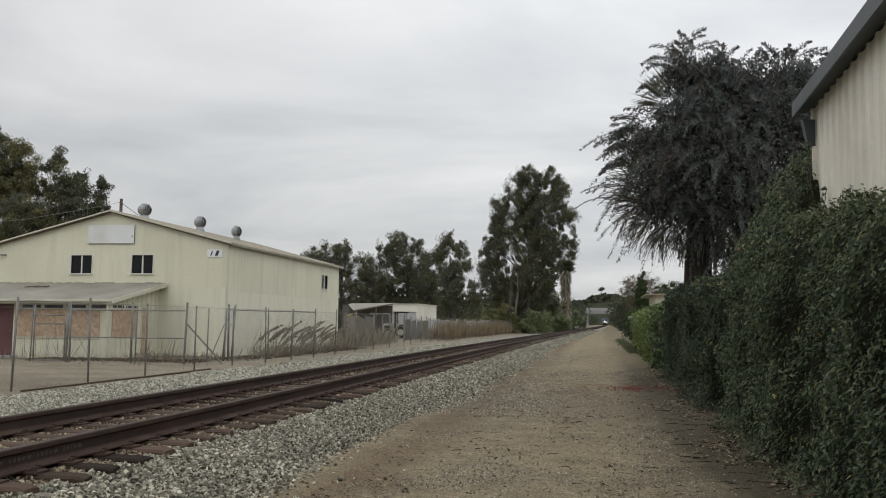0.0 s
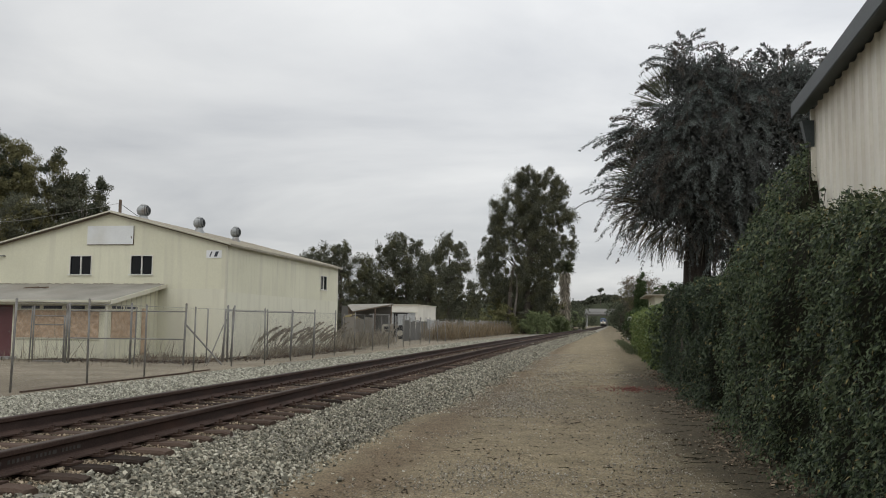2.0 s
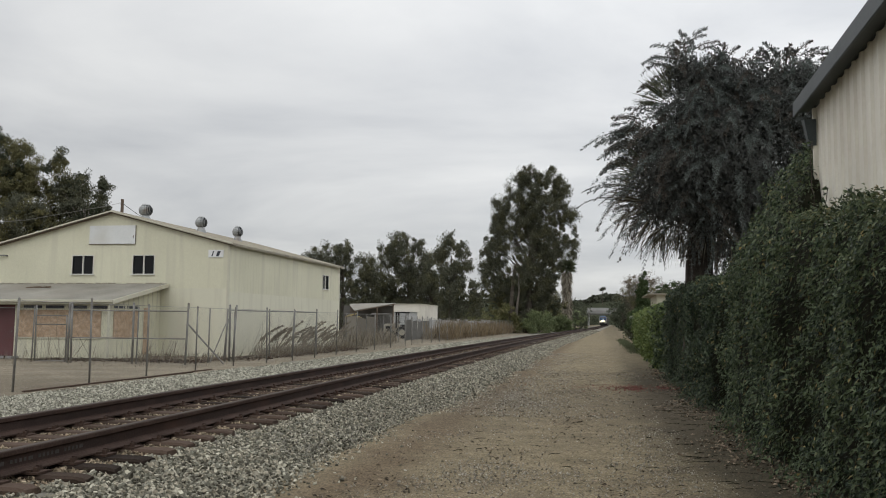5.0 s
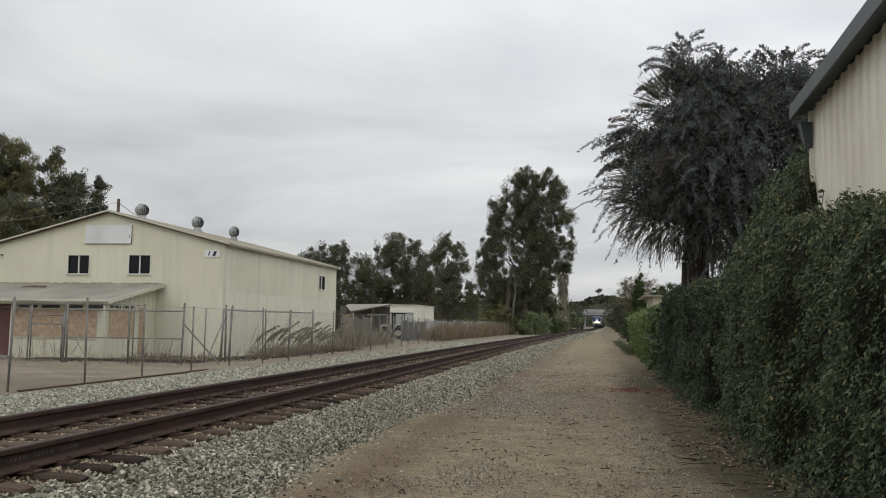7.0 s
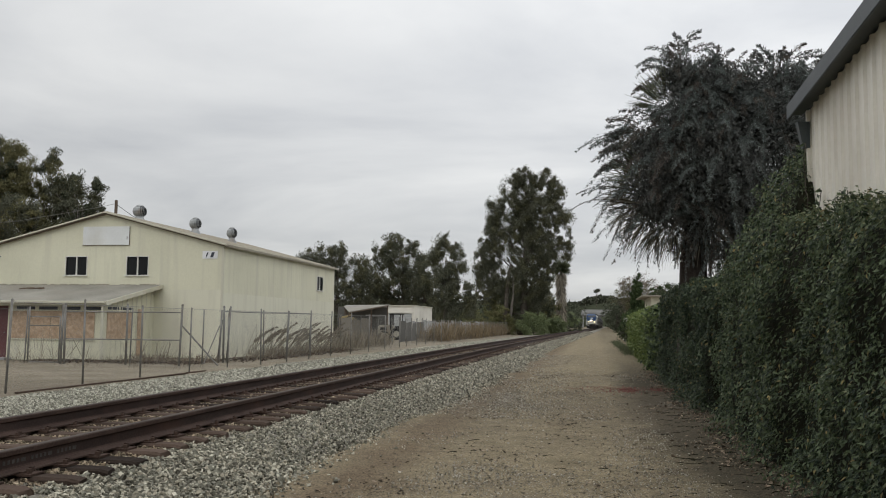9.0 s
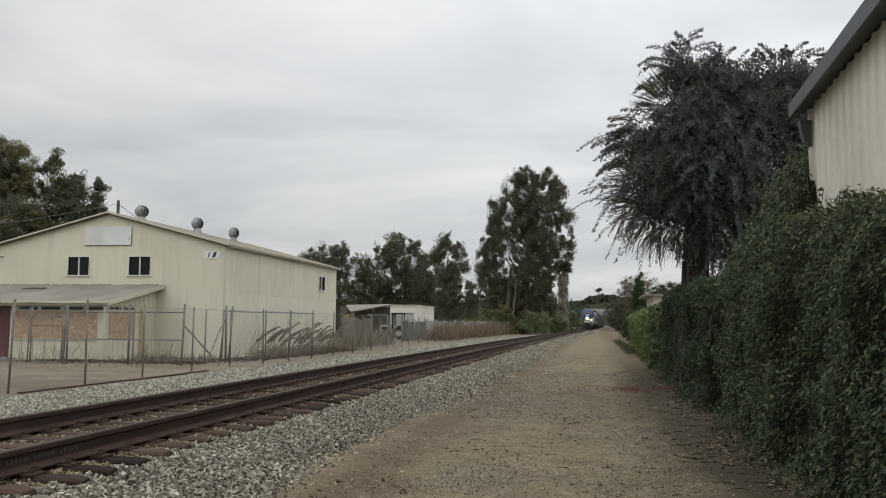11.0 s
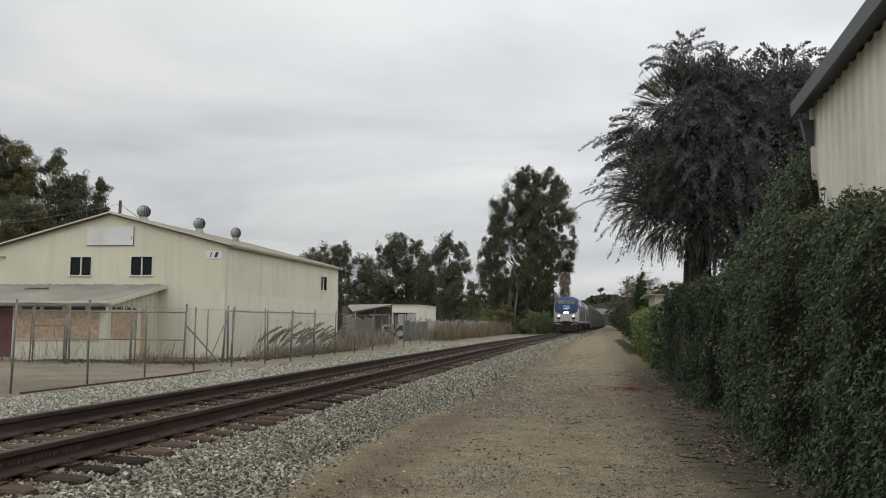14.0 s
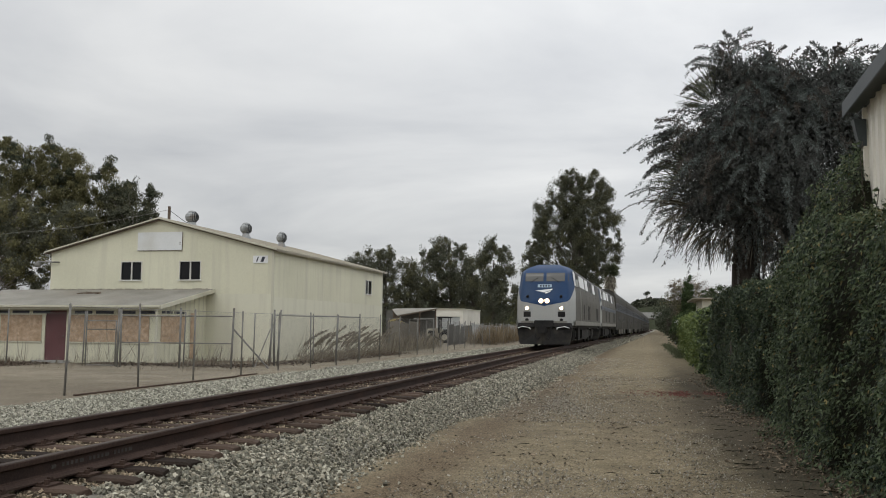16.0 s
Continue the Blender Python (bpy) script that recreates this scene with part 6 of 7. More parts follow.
    keep = rng.random(n) < 0.25 + 1.2 * np.array([max(0, noise.noise((float(a) * 1.6, float(b) * 1.1, 12)) + 0.1) for a, b in zip(x, y)])
    x, y = x[keep], y[keep]
    n = len(x)
    litter = part("leaf_litter", leaf_mesh("leaf_litter", np.stack([x, y, rng.uniform(0.004, 0.03, n)], 1), rng.normal(size=(n, 3)) * [1, 1, 0.2], 0.018 + 0.065 * rng.random(n) ** 2, 0.012 + 0.035 * rng.random(n) ** 2, rng), M_LITTER, None)
    tagged(litter, "brown fallen leaves along the hedge foot", "leaf litter", kind="stuff")
    n = 7500
    spot = rng.random(n)
    x = np.where(spot < 0.55, rng.uniform(-30, -21.3, n), np.where(spot < 0.8, rng.uniform(-20, -13.5, n), rng.uniform(-14.3, -12.4, n)))
    y = np.where(spot < 0.55, rng.normal(26.9, 0.8, n), np.where(spot < 0.8, rng.normal(28.6, 0.45, n), rng.uniform(30, 46, n)))
    mould = part("leaf_mould", leaf_mesh("leaf_mould", np.stack([x, y, rng.uniform(0.01, 0.07, n)], 1), rng.normal(size=(n, 3)) * [1, 1, 0.25], rng.uniform(0.05, 0.16, n), rng.uniform(0.03, 0.07, n), rng), M_MOULD, None)
    tagged(mould, "dark dead leaves heaped along the yard fence", "leaf litter", kind="stuff")
    n = 2400
    heap = rng.random(n)
    y = np.where(heap < 0.28, rng.normal(20.7, 0.4, n), np.where(heap < 0.66, rng.normal(21.0, 0.35, n), rng.normal(20.9, 0.6, n)))
    x = np.where(heap < 0.28, rng.normal(0.82, 0.17, n), np.where(heap < 0.66, rng.normal(1.66, 0.2, n), rng.normal(0.7, 0.7, n)))
    petals = part("fallen_petals", leaf_mesh("fallen_petals", np.stack([x, y, rng.uniform(0.004, 0.02, n)], 1), rng.normal(size=(n, 3)) * [1, 1, 0.1], rng.uniform(0.015, 0.04, n), rng.uniform(0.012, 0.03, n), rng), M_PETAL, None)
    # crumbs of bark, clods and leaf bits over the path, in drifts
    n = 46000
    y = 4 + 24 * rng.random(n) ** 1.5
    x = rng.uniform(-2.5, 1.7, n)
    keep = rng.random(n) < 0.05 + 0.9 * np.array([max(0, noise.noise((float(a) * 1.1, float(b) * 0.45, 21)) * 1.5 - 0.05) for a, b in zip(x, y)])
    x, y = x[keep], y[keep]
    n = len(x)
    size = 0.010 + 0.034 * rng.random(n) ** 3
    for pick, mat, label in ((rng.random(n) < 0.72, M_CRUMB, "dark crumbs of bark and leaf on the dirt path"), (None, M_LITTER, "pale crumbs of leaf on the dirt path")):
        if pick is None:
            pick = ~last
        last = pick
        k = int(pick.sum())
        ob = part("crumbs", leaf_mesh("crumbs", np.stack([x, y, rng.uniform(0.004, 0.016, n)], 1)[pick], rng.normal(size=(k, 3)) * [1, 1, 0.15], size[pick] * rng.uniform(0.8, 2.0, k), size[pick] * 0.7, rng, facing=np.tile([0, 0, 1.5], (k, 1))), mat, None)
        tagged(ob, label, "litter", kind="stuff")
    # dry twigs on the path and under the hedge
    r = random.Random(31)
    twigs = Shape()
    for _ in range(210):
        near = r.random() < 0.72
        y = 4.5 + 16 * r.random() ** 1.5
        p = Vector((1.75 - abs(r.gauss(0, 0.5)) if near else r.uniform(-2.2, 1.6), y, 0.012))
        a, ln = r.uniform(-0.7, 0.7), r.uniform(0.05, 0.16) * (2.0 if near and r.random() < 0.25 else 1)
        q = p + Vector((math.cos(a) * ln, math.sin(a) * ln, r.uniform(-0.004, 0.012)))
        m = p.lerp(q, 0.5) + Vector((r.uniform(-0.02, 0.02), r.uniform(-0.02, 0.02), 0.006))
        twigs.tube(p, m, r.uniform(0.002, 0.005), n=3, cap=False)
        twigs.tube(m, q, r.uniform(0.002, 0.005), n=3, cap=False)
    ob = part("twigs", twigs, M_CORE, None)
    tagged(ob, "dark dry twigs strewn over the dirt path", "twigs", kind="stuff")
    tagged(petals, "patch of fallen reddish petals on the path", "leaf litter", kind="stuff")


# ---------------------------------------------------------------- fences
def wire_mesh(a, b, z0, z1, pitch, r=0.0010):
    """Diamond chain link between two points of the ground."""
    a, b = Vector((*a, 0)), Vector((*b, 0))
    length, h = (b - a).length, z1 - z0
    along = (b - a) / length
    out = along.cross(Vector((0, 0, 1)))
    s = Shape()
    step = pitch * math.sqrt(2)
    for sgn in (1, -1):
        u = -h
        while u < length:
            u0, u1 = u, u + h
            t0, t1 = max(0, -u0 / h), min(1, (length - u0) / h)
            if t1 - t0 > 0.01:
                zs = [z0 + h * t if sgn > 0 else z1 - h * t for t in (t0, t1)]
                p, q = (a + along * (u0 + h * t) + Vector((0, 0, z)) + out * 0.003 * sgn for t, z in zip((t0, t1), zs))
                s.tube(p, q, r, n=3, cap=False)
            u += step
    return s


def build_fence(name, label, posts, height, rails, pitch=0.06, thick=(), wires=(), fabric=True, post_r=0.024):
    fence = thing(name, label, "fence", group="chain-link fences")
    r = random.Random(len(posts))
    for i, (x, y) in enumerate(posts):
        rad = 0.036 if i in thick else post_r
        tip = height + (0.08 if i in thick else r.uniform(-0.06, 0.06))
        tx, ty = x + r.uniform(-0.03, 0.07), y + r.uniform(-0.04, 0.04)
        post = part("post", Shape().tube((x, y, -0.1), (tx, ty, tip), rad, n=10), M_GALV, fence, smooth=True)
        part("cap", Shape().lathe((tx, ty, tip), [(rad * 1.1, -0.02), (rad, 0.015), (rad * 0.4, 0.035)], 8), M_GALV, post)
    for (x0, y0), (x1, y1) in zip(posts[:-1], posts[1:]):
        for z in rails:
            part("rail", Shape().tube((x0, y0, z), (x1, y1, z), 0.021, n=8), M_GALV, fence)
        for z in wires:
            part("tension_wire", Shape().tube((x0, y0, z), (x1, y1, z), 0.005, n=4), M_WIRE, fence)
        if fabric:
            part("wire_fabric", wire_mesh((x0, y0), (x1, y1), 0.05, height - 0.06, pitch), M_WIRE, fence, "sagging chain-link wire", kind="stuff")
    return fence


def build_fences():
    build_fence("chain_link_fence", "chain-link fence with bare steel posts along the ballast",
                [(-11.75, 15.9), (-11.85, 18.75), (-11.9, 21.45), (-11.85, 24.2), (-11.78, 26.75), (-11.65, 29.3), (-11.5, 31.5), (-11.5, 34.1), (-11.55, 37.2), (-11.6, 40.6), (-11.7, 44.4), (-11.8, 48.4), (-11.9, 52.6)], 1.92, (), 0.07, wires=(1.86,))
    build_fence("chain_link_fence", "inner chain-link fence with rails before the lean-to",
                [(-17.72, 26.88), (-15.46, 26.9), (-15.3, 26.88), (-13.6, 27.0)], 1.95, (1.78, 0.86), 0.07, thick=(0, 1, 3))
    build_fence("chain_link_fence", "inner chain-link fence without rails beside the maroon door",
                [(-25.6, 27.0), (-22.4, 27.0), (-19.25, 26.95)], 1.95, (), 0.07, wires=(1.86,))
    gate = thing("chain_link_gate", "closed chain-link gate leaf on a steel tube frame", "gate", group="chain-link fences")
    for x in (-19.12, -17.95):
        part("upright", Shape().tube((x, 26.92, 0.03), (x, 26.92, 1.62 if x > -18 else 1.95), 0.026, n=10), M_GALV, gate, smooth=True)
    part("hinge_post", Shape().tube((-17.86, 26.9, -0.1), (-17.84, 26.9, 2.02), 0.04, n=10), M_GALV, gate, smooth=True)
    for z in (0.06, 1.3, 1.6):
        part("rail", Shape().tube((-19.12, 26.92, z), (-17.95, 26.92, z), 0.02, n=8), M_GALV, gate)
    part("wire_fabric", wire_mesh((-19.12, 26.92), (-17.95, 26.92), 0.06, 1.6, 0.07), M_WIRE, gate, kind="stuff")
    build_fence("gate_enclosure", "chain-link gate enclosure by the warehouse corner",
                [(-13.2, 29.6), (-13.1, 33.2), (-12.3, 33.6), (-12.2, 36.4)], 1.95, (1.86,), 0.07, thick=(0,))
    build_fence("chain_link_fence", "long slatted fence beside the dry grass",
                [(-12.0, y) for y in np.arange(55, 122, 3.3)], 1.8, (), 0.12, wires=(1.75,))
    bundle = thing("post_bundle", "bundle of spare steel posts leaning at the gate corner", "fence posts")
    for x, y, dx, top in ((-13.3, 29.45, 0.05, 1.9), (-13.12, 29.7, 0.1, 2.05), (-12.98, 29.5, -0.02, 1.8), (-13.42, 29.6, 0.12, 1.55)):
        part("post", Shape().tube((x, y, 0), (x + dx, y + 0.03, top), 0.03, n=10), M_GALV, bundle, smooth=True)
    lone = thing("fence_post", "lone bare steel fence post in the yard", "fence post")
    part("post", Shape().tube((-13.4, 28.3, -0.1), (-13.38, 28.3, 1.9), 0.024, n=10), M_GALV, lone, smooth=True)
    second = thing("gate_brace", "thin steel brace leaning on the post bundle", "fence brace")
    part("brace", Shape().tube((-13.28, 29.4, 1.35), (-13.45, 28.55, 0.02), 0.02), M_GALV, second)
    brace = thing("gate_brace", "leaning steel gate brace", "fence brace")
    part("brace", Shape().tube((-13.55, 27.02, 1.35), (-12.5, 27.6, 0.02), 0.028), M_GALV, brace)
    board = thing("timber_edging", "dark weathered timber lying along the ballast edge", "timber")
    for y0, y1, x in ((15.9, 19.6, -11.5), (19.65, 23.2, -11.46), (23.4, 24.6, -11.53)):
        part("plank", Shape().box(x - 0.05, x + 0.04, y0, y1, 0.0, 0.035), M_TIE, board, bevel=0.008)
    # sheet-screened yard fence beyond the warehouse
    screen = thing("screened_fence", "yard fence hung with grey screening sheets", "fence", group="chain-link fences")
    sx = -14.5
    for i, y in enumerate(np.arange(48.6, 75, 2.2)):
        part("post", Shape().tube((sx, y, 0), (sx, y, 1.95), 0.03), M_GALV, screen)
        if y < 53.5 or 64.5 < y + 1.1 < 70.8:
            h, tilt = (1.72 if y < 60 else 1.5) + 0.14 * ((i * 5) % 4) / 3, 0.05 * ((i * 3) % 4 - 1.5)
            part("sheet", Shape().hexa([(sx - 0.03, y + 0.05, 0.06), (sx - 0.015, y + 0.05, 0.06), (sx - 0.015, y + 2.12, 0.1), (sx - 0.03, y + 2.12, 0.1),
                                        (sx - 0.03 + tilt, y + 0.05 + tilt, h), (sx - 0.015 + tilt, y + 0.05 + tilt, h), (sx - 0.015, y + 2.15, h - 1.6 * tilt), (sx - 0.03, y + 2.15, h - 1.6 * tilt)]), M_SCREEN if y > 60 else M_SCREEN_BROWN, screen)


M_SCREEN_BROWN = material("weathered_brown_screening", (0.14, 0.125, 0.102), (0.235, 0.213, 0.175), 0.5, 0.9, 0, 0.3, 0.05, piece=True)
M_SCREEN = material("grey_screening_sheet", (0.105, 0.102, 0.095), (0.19, 0.184, 0.17), 0.7, 0.9, 0, 0.3, 0.06, piece=True)
M_FORK = material("dusty_beige_paint", (0.25, 0.235, 0.19), (0.40, 0.38, 0.315), 0.5, 0.7, 0, 0.1, 0.04, stains=(0.16, 0.12, 0.08))
M_ROLLER = material("grey_roller_door", (0.36, 0.37, 0.365), (0.46, 0.47, 0.465), 0.8, 0.6, 0, 0.1, 0.04)
M_YELLOW = material("faded_yellow", (0.36, 0.29, 0.13), (0.47, 0.39, 0.20), 0.5, 0.7)


# ---------------------------------------------------------------- yard, bridge and distance
def build_yard():
    b = thing("portable_office", "small white flat-roofed yard building with roller door", "building", (-19.3, 85, 0), "buildings by the track")
    wall = Shape()
    for x0, x1, z0, z1 in ((-1.85, -1.1, 0, 3.2), (1.3, 1.6, 0, 3.2), (-1.1, 1.3, 2.5, 3.2)):
        wall.box(x0, x1, -0.1, 0.0, z0, z1)
    part("wall", wall, M_SIDING, b)
    part("wall", Shape().box(1.5, 1.6, 0, 9.3, 0, 3.2), M_SIDING, b)
    part("wall", Shape().box(-1.85, -1.75, 0, 9.3, 0, 3.2), M_SIDING, b)
    part("wall", Shape().box(-1.75, 1.5, 9.2, 9.3, 0, 3.2), M_SIDING, b)
    part("roof", Shape().box(-1.95, 1.7, -0.2, 9.4, 3.2, 3.3), M_CREAM_TRIM, b, bevel=0.02)
    door = Shape()
    for i in range(13):
        door.box(-1.1, 1.3, 0.0, 0.03 + 0.01 * (i % 2), i * 0.19, i * 0.19 + 0.18)
    part("roller_door", door, M_ROLLER, b, "grey roller door")
    shed = thing("lean_to_shelter", "open yard shelter with a pale sloping roof", "shelter", (-22.6, 78, 0))
    part("roof", Shape().hexa([(-0.7, 1.0, 3.0), (1.0, -3.2, 2.42), (3.5, 2.2, 3.2), (-0.8, 2.2, 3.12), (-0.7, 1.0, 3.06), (1.0, -3.2, 2.48), (3.5, 2.2, 3.26), (-0.8, 2.2, 3.18)]), M_ROOF, shed, "pale sloping sheet roof")
    for x, y, top in ((-0.6, 1.1, 3.0), (0.95, -3.0, 2.45), (3.3, 2.0, 3.14), (-0.7, 2.0, 3.1), (2.35, -0.4, 2.84)):
        part("post", Shape().box(x - 0.05, x + 0.05, y - 0.05, y + 0.05, 0, top), M_BOARD, shed)
    part("rafter", Shape().tube((0.98, -3.1, 2.37), (3.4, 2.1, 3.15), 0.05), M_BOARD, shed)
    part("rail", Shape().tube((2.0, -1.1, 2.2), (3.2, 1.7, 2.2), 0.05), M_GALV, shed)
    # grey back panel added to stand for the shelter's shaded inside
    part("panel", Shape().box(-1.6, 3.3, 2.1, 2.16, 0, 3.0), M_SCREEN, shed)
    # boards heaped under the low roof corner, standing for an unidentified yellow object
    heap = thing("timber_heap", "heap of yellow boards standing for an unidentified yellow object", "timber", (-21.9, 75.6, 0))
    part("trestle", Shape().box(-0.6, 0.6, -0.3, 0.3, 0, 1.74), M_BOARD, heap)
    for n, (x0, x1, z0, z1) in enumerate(((-0.7, 0.4, 1.95, 2.22), (-0.6, 0.6, 1.84, 1.98), (-0.5, 0.7, 1.90, 1.80), (-0.6, 0.3, 2.06, 2.26), (-0.4, 0.7, 2.0, 1.86))):
        y = -0.24 + 0.11 * n
        part("board", Shape().hexa([(x0, y, z0 - 0.08), (x1, y, z1 - 0.08), (x1, y + 0.1, z1 - 0.08), (x0, y + 0.1, z0 - 0.08), (x0, y, z0), (x1, y, z1), (x1, y + 0.1, z1), (x0, y + 0.1, z0)]), M_YELLOW, heap)
    # low wall closing the yard behind the dry grass
    wall = thing("block_wall", "low weathered grey block wall behind dry grass", "wall", (-17.6, 84, 0))
    for n in range(9):
        a, b_ = n / 9, (n + 1) / 9 - 0.006
        top = 1.62 + 0.06 * ((n * 5) % 3)
        part("panel", Shape().hexa([(4.5 * q, 26 * q + d, z) for z in (0, top) for q, d in ((a, 0), (b_, 0), (b_, 0.15), (a, 0.15))]), M_CONCRETE if n % 4 else M_SCREEN, wall)
        part("pier", Shape().box(4.5 * a - 0.1, 4.5 * a + 0.1, 26 * a - 0.13, 26 * a + 0.22, 0, top + 0.12), M_CONCRETE, wall)
    # small old tractor parked in the yard
    f = thing("tractor", "dusty beige old tractor with a black canopy", "tractor", (-18.0, 76, 0))
    part("body", Shape().hexa([(-1.1, -0.42, 0.5), (0.9, -0.42, 0.5), (0.9, 0.42, 0.5), (-1.1, 0.42, 0.5), (-1.05, -0.4, 1.3), (0.1, -0.4, 1.36), (0.1, 0.4, 1.36), (-1.05, 0.4, 1.3)]), M_FORK, f, bevel=0.06)
    part("grille", Shape().box(-1.17, -1.08, -0.34, 0.34, 0.55, 1.2), M_FORK, f, bevel=0.03)
    part("side_louvre", Shape().box(-0.9, -0.3, -0.435, -0.41, 0.85, 1.12), M_BLACK, f)
    part("seat", Shape().box(0.4, 0.85, -0.25, 0.25, 1.1, 1.24).box(0.78, 0.88, -0.25, 0.25, 1.2, 1.65), M_BLACK, f, bevel=0.03)
    part("steering_wheel", Shape().tube((0.18, 0, 1.5), (0.2, 0, 1.53), 0.19, n=14), M_BLACK, f)
    for x in (0.08, 0.95):
        for y in (-0.42, 0.42):
            part("canopy_post", Shape().box(x - 0.07, x + 0.07, y - 0.05, y + 0.05, 0.9, 2.3) if x < 0.5 else Shape().tube((x, y, 0.9), (x, y, 2.28), 0.03), M_BLACK, f)
    part("canopy", Shape().box(-0.02, 1.1, -0.5, 0.5, 2.26, 2.35), M_BLACK, f)
    for x, rr in ((-0.5, 0.42), (0.65, 0.55)):
        for y in (-0.52, 0.52):
            w = part("wheel", Shape().tube((x, y - 0.13, rr), (x, y + 0.13, rr), rr, n=18), M_BLACK, f)
            part("hub", Shape().tube((x, y - 0.145, rr), (x, y + 0.145, rr), rr * 0.5, n=12), M_FORK, w)
    pole = thing("utility_pole", "wooden utility pole with a crossing wire", "utility pole", (-35.8, 60, 0))
    part("pole", Shape().tube((0, 0, 0), (0, 0, 10.6), 0.16, 0.11, 10), M_BOARD, pole)
    part("cable", Shape().path([(0, 0, 10.35), (-0.05, -3, 9.58), (-2.3, -8, 8.09), (-5.0, -12, 7.24), (-9.0, -16, 7.0)], [0.014] * 5, 5), M_GALV, pole)
    part("cable", Shape().path([(0, 0, 10.3), (1.4, 0, 9.37), (4, 0, 8.4), (8, 0, 7.6)], [0.02] * 4, 5), M_BLACK, pole)
    house = thing("house", "small cream house with a flat brown roof behind the hedge", "house", (5.4, 75, 0), "buildings by the track")
    part("wall", Shape().box(-0.7, 5, 0, 9, 0, 3.94), M_CREAM_TRIM, house)
    part("roof", Shape().box(-1.5, 5.6, -0.5, 9.5, 3.94, 4.05), M_RUSTROOF, house, bevel=0.03)
    win = part("window", Shape().box(-0.2, 1.2, -0.04, 0.0, 1.6, 2.8), M_WHITE, house)
    part("pane", Shape().box(-0.1, 1.1, -0.06, -0.03, 1.7, 2.7), M_GLASS, win)
    s = thing("white_shed", "small white shed at the end of the hedge", "shed", (3.2, 88, 0))
    part("wall", Shape().box(-0.3, 1.4, 0, 2, 0, 2.25), M_WHITE, s)
    part("roof", Shape().extrude_y([(-0.4, 2.25), (1.5, 2.25), (1.5, 2.6)], -0.1, 2.1), M_CREAM_TRIM, s)


def build_bridge():
    b = thing("road_bridge", "pale concrete road bridge crossing the track", "bridge", (0, 452, 0))
    part("deck", Shape().box(-7.0, 18, 0, 9, 6.6, 7.7), M_CONCRETE, b, bevel=0.05)
    part("parapet", Shape().box(-6.4, 18, -0.3, 0.1, 7.7, 9.5), M_CONCRETE, b, bevel=0.04)
    part("parapet", Shape().box(-7.0, 18, 8.9, 9.3, 7.7, 8.6), M_CONCRETE, b, bevel=0.04)
    part("girder", Shape().box(-7, 17, 0.5, 8.5, 6.0, 6.6), M_SCREEN, b, "dark girders under the deck")
    for x in (-5.9, 9.5):
        part("pier", Shape().box(x - 0.5, x + 0.5, 0.5, 8.5, -0.2, 6.0), M_CONCRETE, b, bevel=0.08)
    bank = Shape()
    for s in (-1, 1):
        x0, x1 = (-8, -60) if s < 0 else (17, 70)
        bank.hexa([(x0, -6, -0.3), (x1, -16, -0.3), (x1, 25, -0.3), (x0, 15, -0.3), (x0 + s * 3, 0, 7.6), (x1, 0, 7.6), (x1, 9, 7.6), (x0 + s * 3, 9, 7.6)])
    part("embankment", bank, M_BANK, b, "scrubby embankment")


M_BANK = material("scrubby_bank", (0.020, 0.025, 0.013), (0.050, 0.055, 0.031), 3, 0.95, 0, 0.6, 0.4)
M_FAR = material("distant_woods", (0.043, 0.048, 0.033), (0.085, 0.090, 0.063), 12, 0.95, 0, 0, 2.0, island=True)


